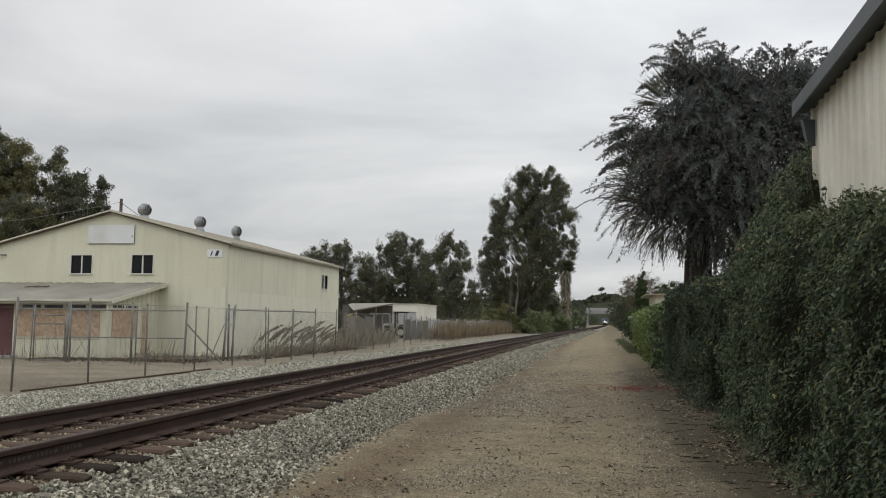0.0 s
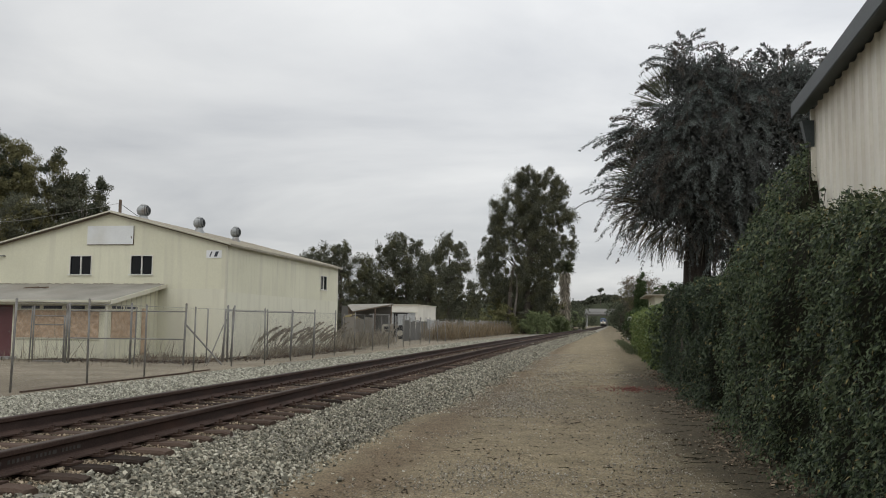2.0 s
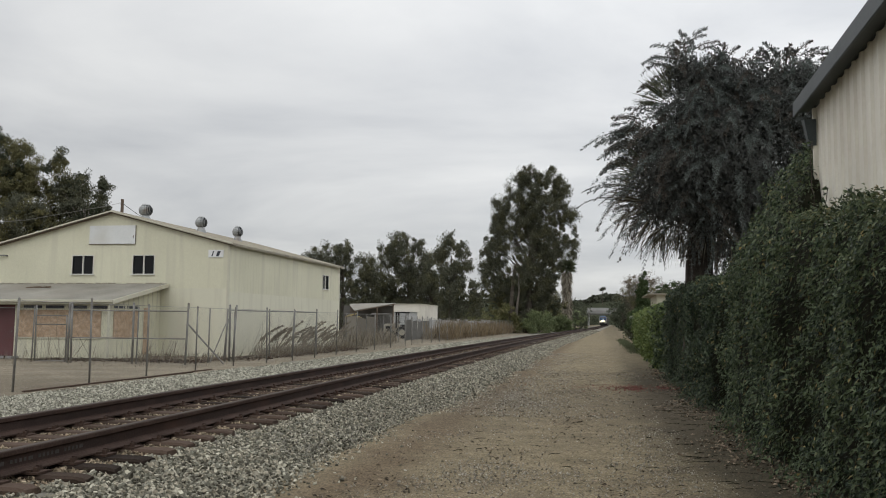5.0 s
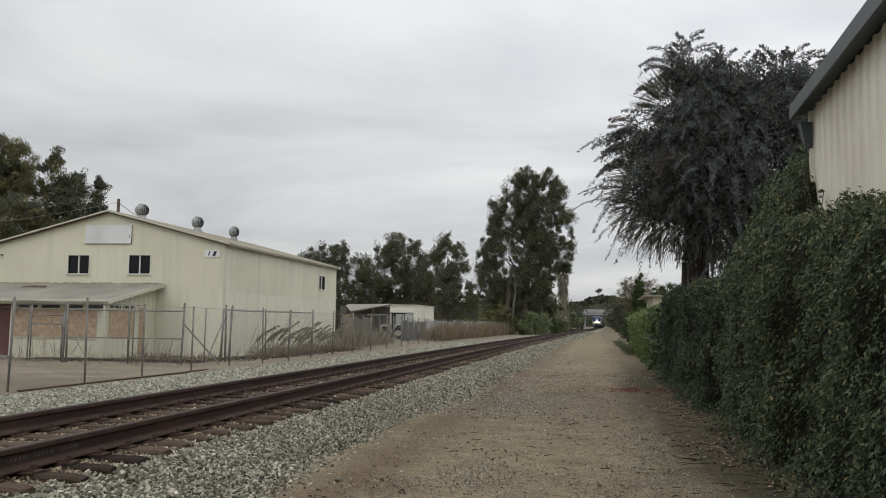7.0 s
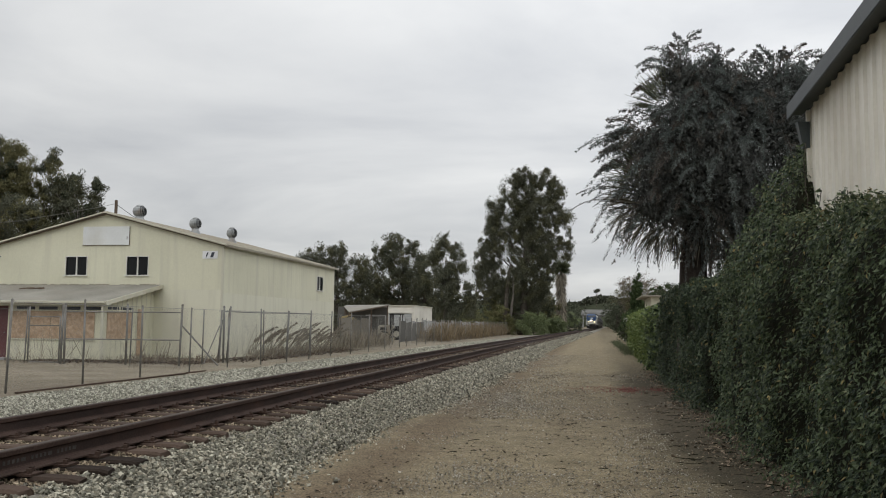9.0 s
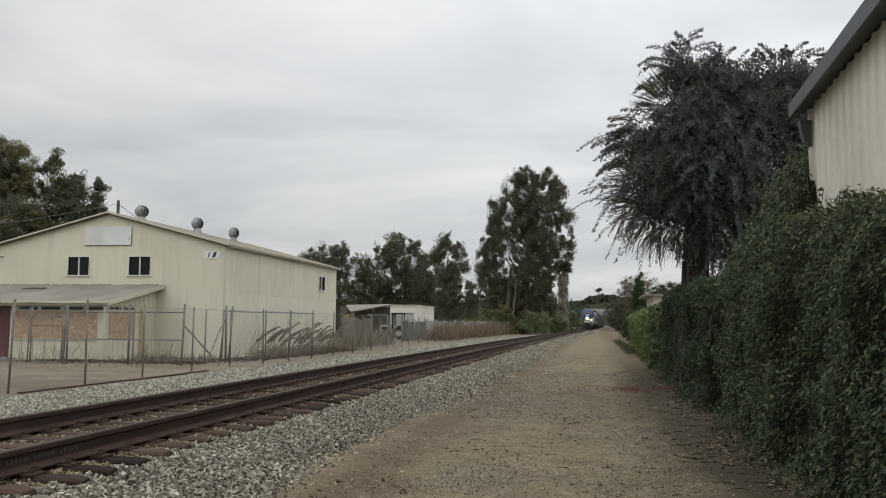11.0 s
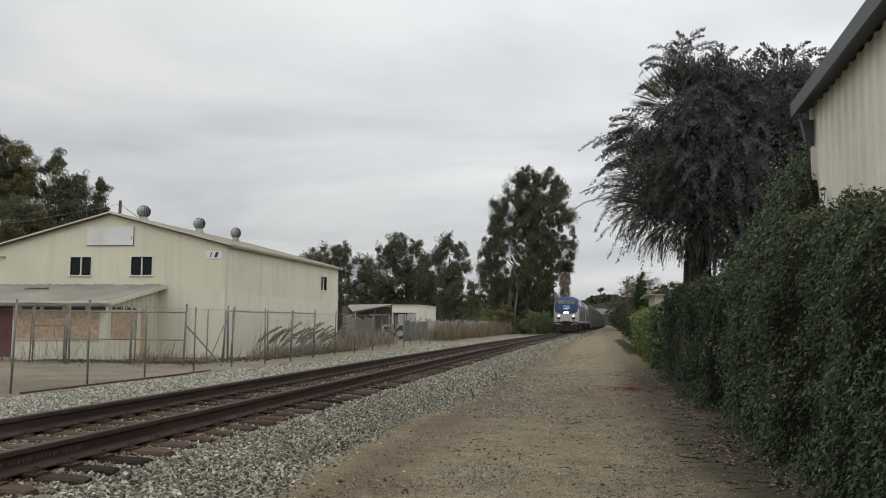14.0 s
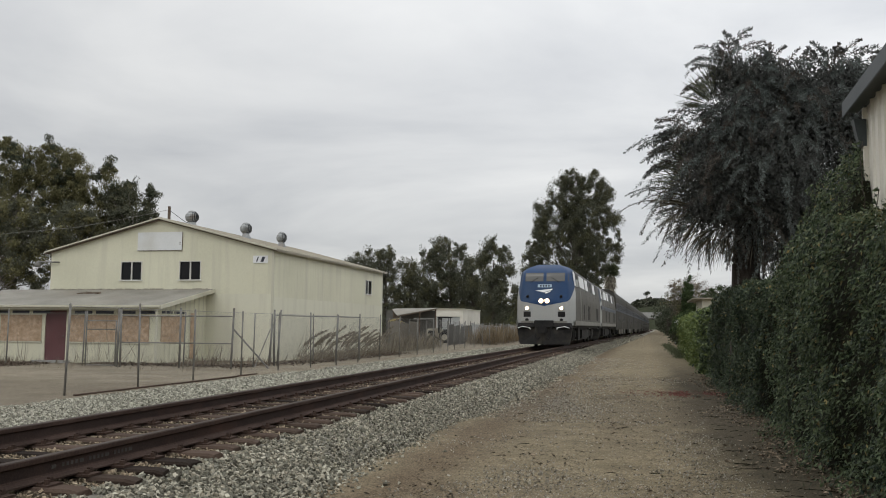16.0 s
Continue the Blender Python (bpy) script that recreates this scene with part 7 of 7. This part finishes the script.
def build_distance():
    """Wooded low hills beyond the bridge and trees that close the place on all sides."""
    r = np.random.default_rng(50)
    hill = thing("wooded_hill", "low dark wooded hill on the skyline", "hill", kind="structure")
    xs = np.linspace(-420, 420, 85)
    hz = 24 + 9 * np.exp(-((xs - 0) / 34) ** 2) + 4 * np.sin(xs * 0.045) + 5 * np.exp(-((xs + 190) / 70) ** 2)
    prof = Shape()
    for x, z in zip(xs, hz):
        prof.v += [(x, 900, -1), (x, 960, z * 0.72), (x, 1010, z * 0.86), (x, 1200, -1)]
    prof.f = [(i * 4 + j, i * 4 + j + 1, (i + 1) * 4 + j + 1, (i + 1) * 4 + j) for i in range(len(xs) - 1) for j in range(3)]
    part("slope", prof, M_BANK, hill, smooth=True)
    n = 30000
    x = r.uniform(-420, 420, n)
    top = np.interp(x, xs, hz)
    clump = np.array([noise.noise((float(a) * 0.09, 0, 5)) for a in x]) * 3 + np.array([noise.noise((float(a) * 0.35, 2, 5)) for a in x]) * 1.6
    z = (top + clump) * r.random(n) ** 0.6
    y = 930 + 45 * z / 26 + r.normal(0, 6, n)
    part("tree_cover", leaf_mesh("tree_cover", np.stack([x, y, z], 1), r.normal(size=(n, 3)), r.uniform(3.0, 5.6, n), r.uniform(2.2, 3.8, n), r), M_FAR, hill, kind="stuff")
    make_tree("pine_tree", "lone flat-topped pine on the hill", (2.5, 905, 20), [(0.6, 17.0, 3.0, 1.3), (-1.5, 16.4, 1.6, 0.8)], 18, 30, 1.1, [M_FAR], 0.3, M_BARK, 60, 0, (0, 0), 1.7)
    # belts of trees on both sides and behind the camera
    for name, label, spots, hgt, size in (("tree_belt", "dense dark row of trees beyond the yard", [(-60 + r.uniform(-5, 5), y) for y in np.arange(85, 430, 7)] + [(-34 + r.uniform(-3, 3) + (y - 170) * 0.045, y) for y in np.arange(175, 440, 8)] + [(float(track_x(y)) - 8.5 - r.uniform(0, 14), y) for y in np.arange(150, 440, 4)] + [(float(track_x(y)) - 6.5 - r.uniform(0, 9), y) for y in np.arange(470, 640, 6)], 9, 0.6),
                                          ("tree_belt", "dark trees along the far right of the track", [(13 + r.uniform(-2, 3), y) for y in np.arange(160, 440, 8)] + [(float(track_x(y)) + 6.4 + r.uniform(0, 4), y) for y in np.arange(205, 445, 5)] + [(float(track_x(y)) + 6.5 + r.uniform(0, 9), y) for y in np.arange(470, 640, 6)], 7.5, 0.55),
                                          ("tree_belt", "trees behind the viewpoint", [(a, -45 + r.uniform(-5, 5)) for a in np.arange(-60, 60, 8)] + [(24 + r.uniform(-2, 2), a) for a in np.arange(-30, 60, 9)] + [(-75, a) for a in np.arange(-40, 60, 9)], 8, 0.9)):
        c = []
        for (x, y) in spots:
            if y > 100 and -0.158 < x / y < -0.112:
                continue
            k = 150 if y < 0 or abs(x) > 55 else 260
            d = r.normal(size=(k, 3))
            d /= np.linalg.norm(d, axis=1, keepdims=True)
            h = hgt * r.uniform(0.7, 1.25)
            c.append(d * (r.random(k) ** 0.4)[:, None] * [h * 0.42, h * 0.42, h * 0.5] + [x, y, h * 0.5])
        c = np.concatenate(c)
        c[:, 2] = np.maximum(c[:, 2], 0.2)
        ob = part(name, leaf_mesh(name, c, r.normal(size=c.shape), r.uniform(0.7, 1.5, len(c)) * size, r.uniform(0.5, 1.0, len(c)) * size, r, plain=True), M_EUC, None)
        tagged(ob, label, "trees", kind="stuff")


# ---------------------------------------------------------------- the train
def nose_point(u, z, lift=0.0):
    """Front mask of the locomotive: sideways u, height z over the rail; y grows towards the rear."""
    half = nose_half(z)
    back = 0.0 if z < 2.35 else (z - 2.35) * 0.30 + max(0, z - 3.75) ** 2 * 2.4
    k = abs(u) / half
    back += 0.05 * k * k + 0.85 * max(0, k - 0.76) ** 1.4 / 0.135
    return (u, back - lift, z)


def nose_half(z):
    """Half width of the body at height z."""
    if z < 2.6:
        return 1.56
    if z < 3.75:
        return 1.56 - 0.15 * ((z - 2.6) / 1.15) ** 1.3
    return 1.41 - 0.75 * ((z - 3.75) / 0.67) ** 3.2


def patch(u0, u1, z0, z1, lift, nu=6, nz=5, slant=0.0):
    """A plate that follows the front mask, standing proud by lift."""
    s = Shape()
    for layer in (lift, -0.01):
        for j in range(nz + 1):
            for i in range(nu + 1):
                z = z0 + (z1 - z0) * j / nz
                s.v.append(nose_point(u0 + (u1 - u0) * i / nu + slant * (z - z0), z, layer))
    w, n = nu + 1, (nu + 1) * (nz + 1)
    for j in range(nz):
        for i in range(nu):
            a = j * w + i
            s.f += [(a, a + 1, a + w + 1, a + w), (n + a, n + a + w, n + a + w + 1, n + a + 1)]
    ring = [i for i in range(w)] + [j * w + nu for j in range(1, nz + 1)] + [nz * w + i for i in range(nu - 1, -1, -1)] + [j * w for j in range(nz - 1, 0, -1)]
    s.f += [(a, n + a, n + b, b) for a, b in zip(ring, ring[1:] + ring[:1])]
    return s


def bogie(parent, y, radius=0.5, wheels=(-1.35, 1.35)):
    b = part("bogie", Shape().box(-1.15, -1.0, y - 1.9, y + 1.9, 0.45, 0.85).box(1.0, 1.15, y - 1.9, y + 1.9, 0.45, 0.85).box(-1.0, 1.0, y - 0.4, y + 0.4, 0.5, 0.95)
             .box(-1.2, -1.0, y - 0.6, y + 0.6, 0.3, 0.95).box(1.0, 1.2, y - 0.6, y + 0.6, 0.3, 0.95), M_BLACK, parent, "grimy black bogie frame", bevel=0.03)
    for d in wheels:
        for x in (-0.755, 0.755):
            w = Shape().tube((x - 0.07, y + d, radius), (x + 0.07, y + d, radius), radius, n=24).tube((x + (0.05 if x < 0 else -0.05) - 0.02, y + d, radius), (x + (0.05 if x < 0 else -0.05) + 0.02, y + d, radius), radius + 0.025, n=24)
            part("wheel", w, M_BLACK, b, "steel wheel")


def build_locomotive(lead):
    L = 20.6
    loco = thing("locomotive", "blue and silver diesel locomotive with headlights on" if lead else "second silver diesel locomotive coupled behind the first", "locomotive", group="train")
    zs = [1.12 + (4.42 - 1.12) * (k / 30) for k in range(31)]
    us = [-1 + 2 * i / 28 for i in range(29)]
    def line(u):
        k = abs(u)
        return 2.13 + 0.26 * min(k, 1.27) / 1.27 + (0.6 * ((k - 1.27) / 0.23) ** 1.2 if k > 1.27 else 0)

    low, high = Shape(), Shape()
    for s, count in ((low, 12), (high, 20)):
        for j in range(count + 1):
            for u in us:
                edge = line(u * 1.56)
                z = 1.12 + (edge - 1.12) * j / count if s is low else edge + (zs[-1] - edge) * j / count
                s.v.append(nose_point(u * nose_half(z), z))
        s.f = [(j * 29 + i, j * 29 + i + 1, (j + 1) * 29 + i + 1, (j + 1) * 29 + i) for j in range(count) for i in range(28)]
    nose = part("nose", low, M_SILVER, loco, "silver lower nose", smooth=True)
    # the second unit's mask is dark blue, standing for shadow in the gap
    part("mask", high, M_TEAL if lead else M_STRIPE, loco, "deep blue upper nose" if lead else "upper nose darkened as the coupling gap's shadow", smooth=True)
    # body shell behind the mask: two bands, silver sides and blue-grey roof
    ring = [(-nose_half(z), z) for z in zs] + [(nose_half(z), z) for z in zs[::-1]]
    back = lambda z: nose_point(nose_half(z), z)[1]
    shell, roof = Shape(), Shape()
    for side in (-1, 1):
        for j in range(30):
            a, b = zs[j], zs[j + 1]
            quad = [(side * nose_half(a), back(a), a), (side * nose_half(b), back(b), b), (side * nose_half(b), L, b), (side * nose_half(a), L, a)]
            (roof if a > 4.0 else shell).add(quad, [(0, 1, 2, 3)])
    h = nose_half(zs[-1])
    roof.add([(-h, back(zs[-1]), zs[-1]), (h, back(zs[-1]), zs[-1]), (h, L, zs[-1]), (-h, L, zs[-1])], [(0, 1, 2, 3)])
    body = part("body", shell, M_SIDE, loco, "dark silver side panels with brown stains", smooth=True)
    part("roof", roof, M_ROOFDARK, loco, "dark roof", smooth=True)
    part("rear_wall", Shape().extrude_y([p for p in ring], L - 0.05, L), M_BLACK, loco)
    part("underframe", Shape().box(-1.4, 1.4, 0.5, L - 0.3, 0.98, 1.13), M_BLACK, loco)
    # cab side: blue sweep, windows and pale panels along the shoulder
    for side in (-1, 1):
        def plate(name, y0, y1, z0, z1, mat, label="", proud=0.012):
            s = Shape()
            n = 5
            for layer in (proud, -0.02):
                for k in range(n + 1):
                    z = z0 + (z1 - z0) * k / n
                    s.v += [(side * (nose_half(z) + layer), y0, z), (side * (nose_half(z) + layer), y1, z)]
            m = 2 * (n + 1)
            for k in range(n):
                s.f += [(2 * k, 2 * k + 1, 2 * k + 3, 2 * k + 2), (m + 2 * k, m + 2 * k + 2, m + 2 * k + 3, m + 2 * k + 1), (2 * k, 2 * k + 2, m + 2 * k + 2, m + 2 * k), (2 * k + 1, m + 2 * k + 1, m + 2 * k + 3, 2 * k + 3)]
            s.f += [(0, m, m + 1, 1), (m - 2, m - 1, 2 * m - 1, 2 * m - 2)]
            return part(name, s, mat, body, label)
        plate("cab_stripe", 1.15, 1.9, 3.25, 4.0, M_WHITE, "white stripe behind the mask")
        plate("side_window", 2.05, 2.75, 3.2, 3.85, M_TINT, "dark cab side window", 0.02)
        plate("side_window", 2.95, 3.5, 3.2, 3.85, M_TINT, "", 0.02)
        plate("cab_door", 3.7, 4.4, 1.3, 3.2, M_CABDOOR, "dull silver cab door")
        for y0, y1, m, lab in ((4.2, 7.4, M_WHITE, "pale shoulder panel"), (8.2, 10.2, M_WHITE, ""), (10.5, 11.6, M_TINT, "dark intake grille"), (12.2, 13.6, M_TINT, ""), (14.2, 16.2, M_WHITE, ""), (17.0, 18.4, M_TINT, "")):
            plate("shoulder_panel", y0, y1, 3.3, 3.95, m, lab)
        for y0, y1 in ((6.0, 6.6), (9.2, 10.6), (16.6, 18.2)):
            plate("grille", y0, y1, 1.5, 2.35, M_PLOUGH, "dark louvred grille", 0.008)
        plate("sill_stripe", 0.6, L - 0.3, 1.15, 1.38, M_SILL, "dull sill stripe", 0.015)
        if not lead:
            plate("stripe", 0.7, L - 0.3, 2.42, 2.72, M_STRIPE, "dark blue stripe", 0.006)
        for y0 in (5.0, 7.9, 11.0, 14.0, 16.4, 19.2):
            plate("panel_seam", y0, y0 + 0.04, 1.4, 3.25, M_CABDOOR, "", 0.010)
        plate("shade_strip", 1.95, 19.8, 3.975, 4.03, M_CABDOOR, "narrow rain strip", 0.03)
        part("ladder", Shape().box(side * 1.40 - 0.05, side * 1.40 + 0.05, 3.6, 4.4, 0.35, 1.1), M_BLACK, body)
    part("fuel_tank", Shape().box(-1.3, 1.3, 7.6, 13.0, 0.3, 1.0), M_BLACK, loco, bevel=0.1)
    for y in (3.6, L - 3.6):
        bogie(loco, y)
    # windscreens, number board, marks
    for s in (-1, 1):
        a, b = sorted((s * 0.08, s * 1.22))
        part("windscreen", patch(a, b, 3.44, 3.90, 0.012), M_SCREENGLASS, loco, "dark raked windscreen")
        w0, w1 = nose_point(s * 0.75, 3.38, 0.03), nose_point(s * 0.35, 3.66, 0.03)
        part("wiper", Shape().tube(w0, w1, 0.012, n=5), M_BLACK, loco)
    part("window_pillar", patch(-1.25, 1.25, 3.905, 3.94, 0.018), M_TEAL if lead else M_STRIPE, loco)
    part("number_board", patch(-0.37, 0.37, 3.12, 3.28, 0.02), M_PALEBLUE, loco, "pale number board")
    for u in (-0.2, -0.06, 0.08, 0.22):
        part("bar", patch(u - 0.04, u + 0.04, 3.15, 3.25, 0.026, 1, 1), M_DARK, loco)
    mark = Shape()
    mark.add([nose_point(u, z, 0.014) for u, z in ((-0.48, 2.95), (0.46, 3.05), (0.38, 2.98), (-0.05, 2.85))], [(0, 3, 2, 1)])
    mark.add([nose_point(u, z, 0.014) for u, z in ((0.0, 2.84), (0.36, 2.95), (0.28, 2.88), (0.06, 2.78))], [(0, 3, 2, 1)])
    part("emblem", mark, M_WHITE, loco, "white swept arrow shape")
    for u, z in ((-0.16, 2.40), (0.16, 2.40)):
        x, y, zz = nose_point(u, z)
        ring_ = part("headlight", Shape().tube((x, y - 0.05, zz), (x, y + 0.05, zz), 0.12, n=18), M_BLACK, loco, "bright round headlight")
        # ring glows by itself, standing for the warm halo round the lens
        part("reflector", Shape().tube((x, y - 0.056, zz), (x, y - 0.045, zz), 0.135, n=18), M_HALO if lead else M_SILVER, ring_, "glowing ring for the lit bowl and warm halo")
        part("lens", Shape().tube((x, y - 0.066, zz), (x, y - 0.05, zz), 0.06, n=18), M_WARM_LIGHT if lead else M_WHITE, ring_)
    for u in (-0.90, 0.90):
        x, y, zz = nose_point(u, 2.02)
        lamp = part("ditch_light", Shape().tube((x, y - 0.06, zz), (x, y + 0.04, zz), 0.12, n=16), M_SILVER, loco, "low warm ditch light")
        part("lens", Shape().tube((x, y - 0.07, zz), (x, y - 0.05, zz), 0.075, n=16), M_DITCH if lead else M_WHITE, lamp)
        part("nose_grille", patch(u - 0.19, u + 0.19, 1.56, 1.84, 0.012, 3, 2), M_BLACK, loco, "black square recess")
        part("marker", Shape().tube((x * 0.98, y - 0.02, 2.62), (x * 0.98, y + 0.08, 2.66), 0.07, n=10), M_BLACK, loco)
        part("horn_box", Shape().tube((x, y - 0.1, 1.40), (x, y + 0.05, 1.40), 0.09, n=10), M_BLACK, loco)
    # pilot, plough, coupler, hand rails
    part("anticlimber", Shape().hexa([(-1.4, -0.22, 1.02), (1.4, -0.22, 1.02), (1.45, 0.4, 1.02), (-1.45, 0.4, 1.02), (-1.35, -0.16, 1.25), (1.35, -0.16, 1.25), (1.42, 0.4, 1.25), (-1.42, 0.4, 1.25)]), M_BLACK, loco, "black anticlimber beam", bevel=0.03)
    plough = Shape().hexa([(-1.30, 0.05, 0.14), (0, -0.42, 0.14), (0, 0.3, 0.14), (-1.30, 0.5, 0.14), (-1.45, 0.1, 1.02), (0, -0.2, 1.02), (0, 0.4, 1.02), (-1.45, 0.5, 1.02)])
    plough.hexa([(0, -0.42, 0.14), (1.30, 0.05, 0.14), (1.30, 0.5, 0.14), (0, 0.3, 0.14), (0, -0.2, 1.02), (1.45, 0.1, 1.02), (1.45, 0.5, 1.02), (0, 0.4, 1.02)])
    part("plough", plough, M_PLOUGH, loco, "dark grey snow plough")
    part("coupler", Shape().box(-0.16, 0.16, -0.75, 0.0, 0.74, 1.0).box(-0.24, 0.2, -0.9, -0.68, 0.7, 1.04), M_BLACK, loco, "heavy knuckle coupler", bevel=0.04)
    part("ledge", Shape().box(-1.2, -0.55, -0.13, 0.1, 1.25, 1.36).box(0.55, 1.2, -0.13, 0.1, 1.25, 1.36), M_SILL, loco, "dull step ledge", bevel=0.02)
    part("coupler_pocket", Shape().box(-0.5, 0.5, -0.30, 0.0, 1.0, 1.38), M_BLACK, loco, "black coupler pocket", bevel=0.03)
    for s in (-1, 1):
        part("handrail", Shape().path([(s * 1.35, -0.26, 0.98), (s * 1.1, -0.34, 1.06), (s * 0.75, -0.34, 1.0), (s * 0.68, -0.3, 0.92)], [0.022] * 4, 6), M_WHITE, loco, "white grab rail")
        part("hose", Shape().path([(s * 0.4, -0.3, 1.0), (s * 0.42, -0.5, 0.6), (s * 0.3, -0.52, 0.4), (s * 0.2, -0.4, 0.5)], [0.03] * 4, 6), M_BLACK, loco)
        part("mirror", Shape().box(s * 1.48 - 0.04, s * 1.48 + 0.04 + s * 0.1, 1.75, 1.85, 3.2, 3.6), M_SILVER, loco)
    part("roof_hatch", Shape().box(-0.5, 0.5, 6, 10, 4.34, 4.44).box(-0.6, 0.6, 13, 17.5, 4.34, 4.46), M_BLACK, loco, bevel=0.04)
    return loco


M_TINT = material("tinted_side_pane", (0.012, 0.012, 0.013), (0.030, 0.030, 0.031), 1.0, 0.55, 0, 0, 0.05)
# self-glowing ring colour that stands for the headlight's warm halo
M_HALO = glowing("headlight_halo", (1.0, 0.55, 0.22), 1.1)
M_SILL = material("pale_sill_paint", (0.17, 0.165, 0.145), (0.25, 0.243, 0.215), 1.2, 0.55, 0.1, 0.05, 0.05, stains=(0.12, 0.11, 0.09))
M_CABDOOR = material("dull_silver", (0.10, 0.096, 0.084), (0.16, 0.152, 0.135), 1.2, 0.55, 0.1, 0.05, 0.05, stains=(0.09, 0.08, 0.064))
M_ROOFDARK = material("soot_dark_roof", (0.05, 0.055, 0.062), (0.10, 0.105, 0.115), 1.5, 0.6, 0.1, 0.1, 0.05)
M_SCREENGLASS = dark_glass("windscreen_glass", (0.085, 0.085, 0.08), 0.06, 0.6)
M_PALEBLUE = material("pale_number_board", (0.30, 0.40, 0.50), (0.40, 0.50, 0.60), 0.1, 0.5, 0, 0, 0.02)
M_PLOUGH = material("dusty_black_plough", (0.016, 0.016, 0.017), (0.046, 0.044, 0.042), 0.5, 0.75, 0.1, 0.2, 0.04, stains=(0.085, 0.075, 0.06))
M_CAR = material("stainless_car_side", (0.040, 0.039, 0.034), (0.075, 0.072, 0.062), 1.8, 0.7, 0.1, 0.05, 0.05, stains=(0.06, 0.052, 0.042))
M_STRIPE = material("dark_blue_stripe", (0.020, 0.028, 0.050), (0.034, 0.045, 0.070), 1.0, 0.4, 0, 0.03, 0.05)


def build_passenger_car():
    L = 25.6
    car = thing("passenger_car", "tall two-level stainless passenger car with dark windows", "railway carriage", group="train")
    prof = [(1.50, 0.85), (1.53, 1.4), (1.53, 3.6), (1.47, 4.2), (1.25, 4.65), (0.8, 4.86), (0, 4.93)]
    ring = prof + [(-x, z) for x, z in prof[-2::-1]]
    n = len(ring)
    s = Shape()
    for y in (0.0, L):
        s.v += [(x, y, z) for x, z in ring]
    s.f = [(i, i + 1, n + i + 1, n + i) for i in range(n - 1)] + [tuple(range(n)), tuple(range(n, 2 * n))] + [(0, n, 2 * n - 1, n - 1)]
    body = part("body", s, M_CAR, car, "grimy stainless body", smooth=False)
    part("roof", Shape().extrude_y([(1.27, 4.62), (0.82, 4.88), (0, 4.95), (-0.82, 4.88), (-1.27, 4.62), (-0.8, 4.7), (0, 4.75), (0.8, 4.7)], 0.02, L - 0.02), M_ROOFDARK, car, "dark roof")
    for side in (-1, 1):
        def strip(name, y0, y1, z0, z1, mat, label="", proud=0.012):
            a, b = sorted((side * 1.50, side * (1.53 + proud)))
            return part(name, Shape().box(a, b, y0, y1, z0, z1), mat, body, label)
        strip("stripe", 0.1, L - 0.1, 2.75, 2.95, M_STRIPE, "dark blue stripe", 0.006)
        strip("window_band", 0.9, L - 0.9, 3.0, 3.58, M_STRIPE, "dark band along the upper windows", 0.007)
        for y in (5.2, 10.6, 16.2):
            a, b = sorted((side * 1.44, side * 1.51))
            part("skirt", Shape().extrude_x([(y, 0.88), (y + 4.2, 0.88), (y + 4.0, 0.5), (y + 3.6, 0.36), (y + 0.6, 0.36), (y + 0.2, 0.5)], a, b), M_SIDE, body, "pale equipment skirt")
        for i in range(11):
            y = 1.6 + i * 2.1
            strip("upper_window", y, y + 1.3, 3.05, 3.62, M_TINT)
        for i in range(7):
            if i == 3:
                strip("door", 11.6, 12.7, 1.0, 2.7, M_SIDE)
                continue
            y = 4.2 + i * 2.4
            strip("lower_window", y, y + 1.2, 1.75, 2.3, M_TINT)
        for z in (1.1, 1.25, 1.4):
            strip("flute", 0.2, L - 0.2, z, z + 0.06, M_CAR, "", 0.02)
    part("underframe", Shape().box(-1.35, 1.35, 4.6, 8.5, 0.35, 0.86).box(-1.3, 1.3, 10, 15.5, 0.4, 0.86).box(-1.35, 1.35, 17, 20.8, 0.35, 0.86), M_BLACK, car, bevel=0.05)
    for y in (2.6, L - 2.6):
        bogie(car, y, 0.46, (-1.25, 1.25))
    part("diaphragm", Shape().box(-0.6, 0.6, -0.3, 0.0, 1.1, 4.6), M_BLACK, car)
    return car


# nose of the leading locomotive: its place along the track at t seconds
SPEED, NOSE_END = 31.0, 45.4


def nose_y(t):
    return NOSE_END + SPEED * (16.0 - t)


def vehicle_pose(t, behind, length):
    a, b = nose_y(t) + behind, nose_y(t) + behind + length
    xa, xb = float(track_x(a)), float(track_x(b))
    return pose(xa, a, RAIL_Z + 0.002, 0, 0, -math.degrees(math.atan2(xb - xa, b - a)))


def motions():
    times = [i * 0.5 for i in range(33)]
    for vehicle, behind, length in TRAIN:
        walk(vehicle, [(t, vehicle_pose(t, behind, length)) for t in times])


def build_train():
    cars = [(build_locomotive(True), 0.0, 20.6), (build_locomotive(False), 21.6, 20.6)]
    first = build_passenger_car()
    behind = 43.4
    for i in range(9):
        cars.append((first if i == 0 else copy_thing(first, Matrix()), behind, 25.6))
        behind += 26.3
    return cars


build_warehouse()
build_shed()
build_plants()
build_fences()
build_yard()
build_bridge()
build_distance()
TRAIN = build_train()
motions()
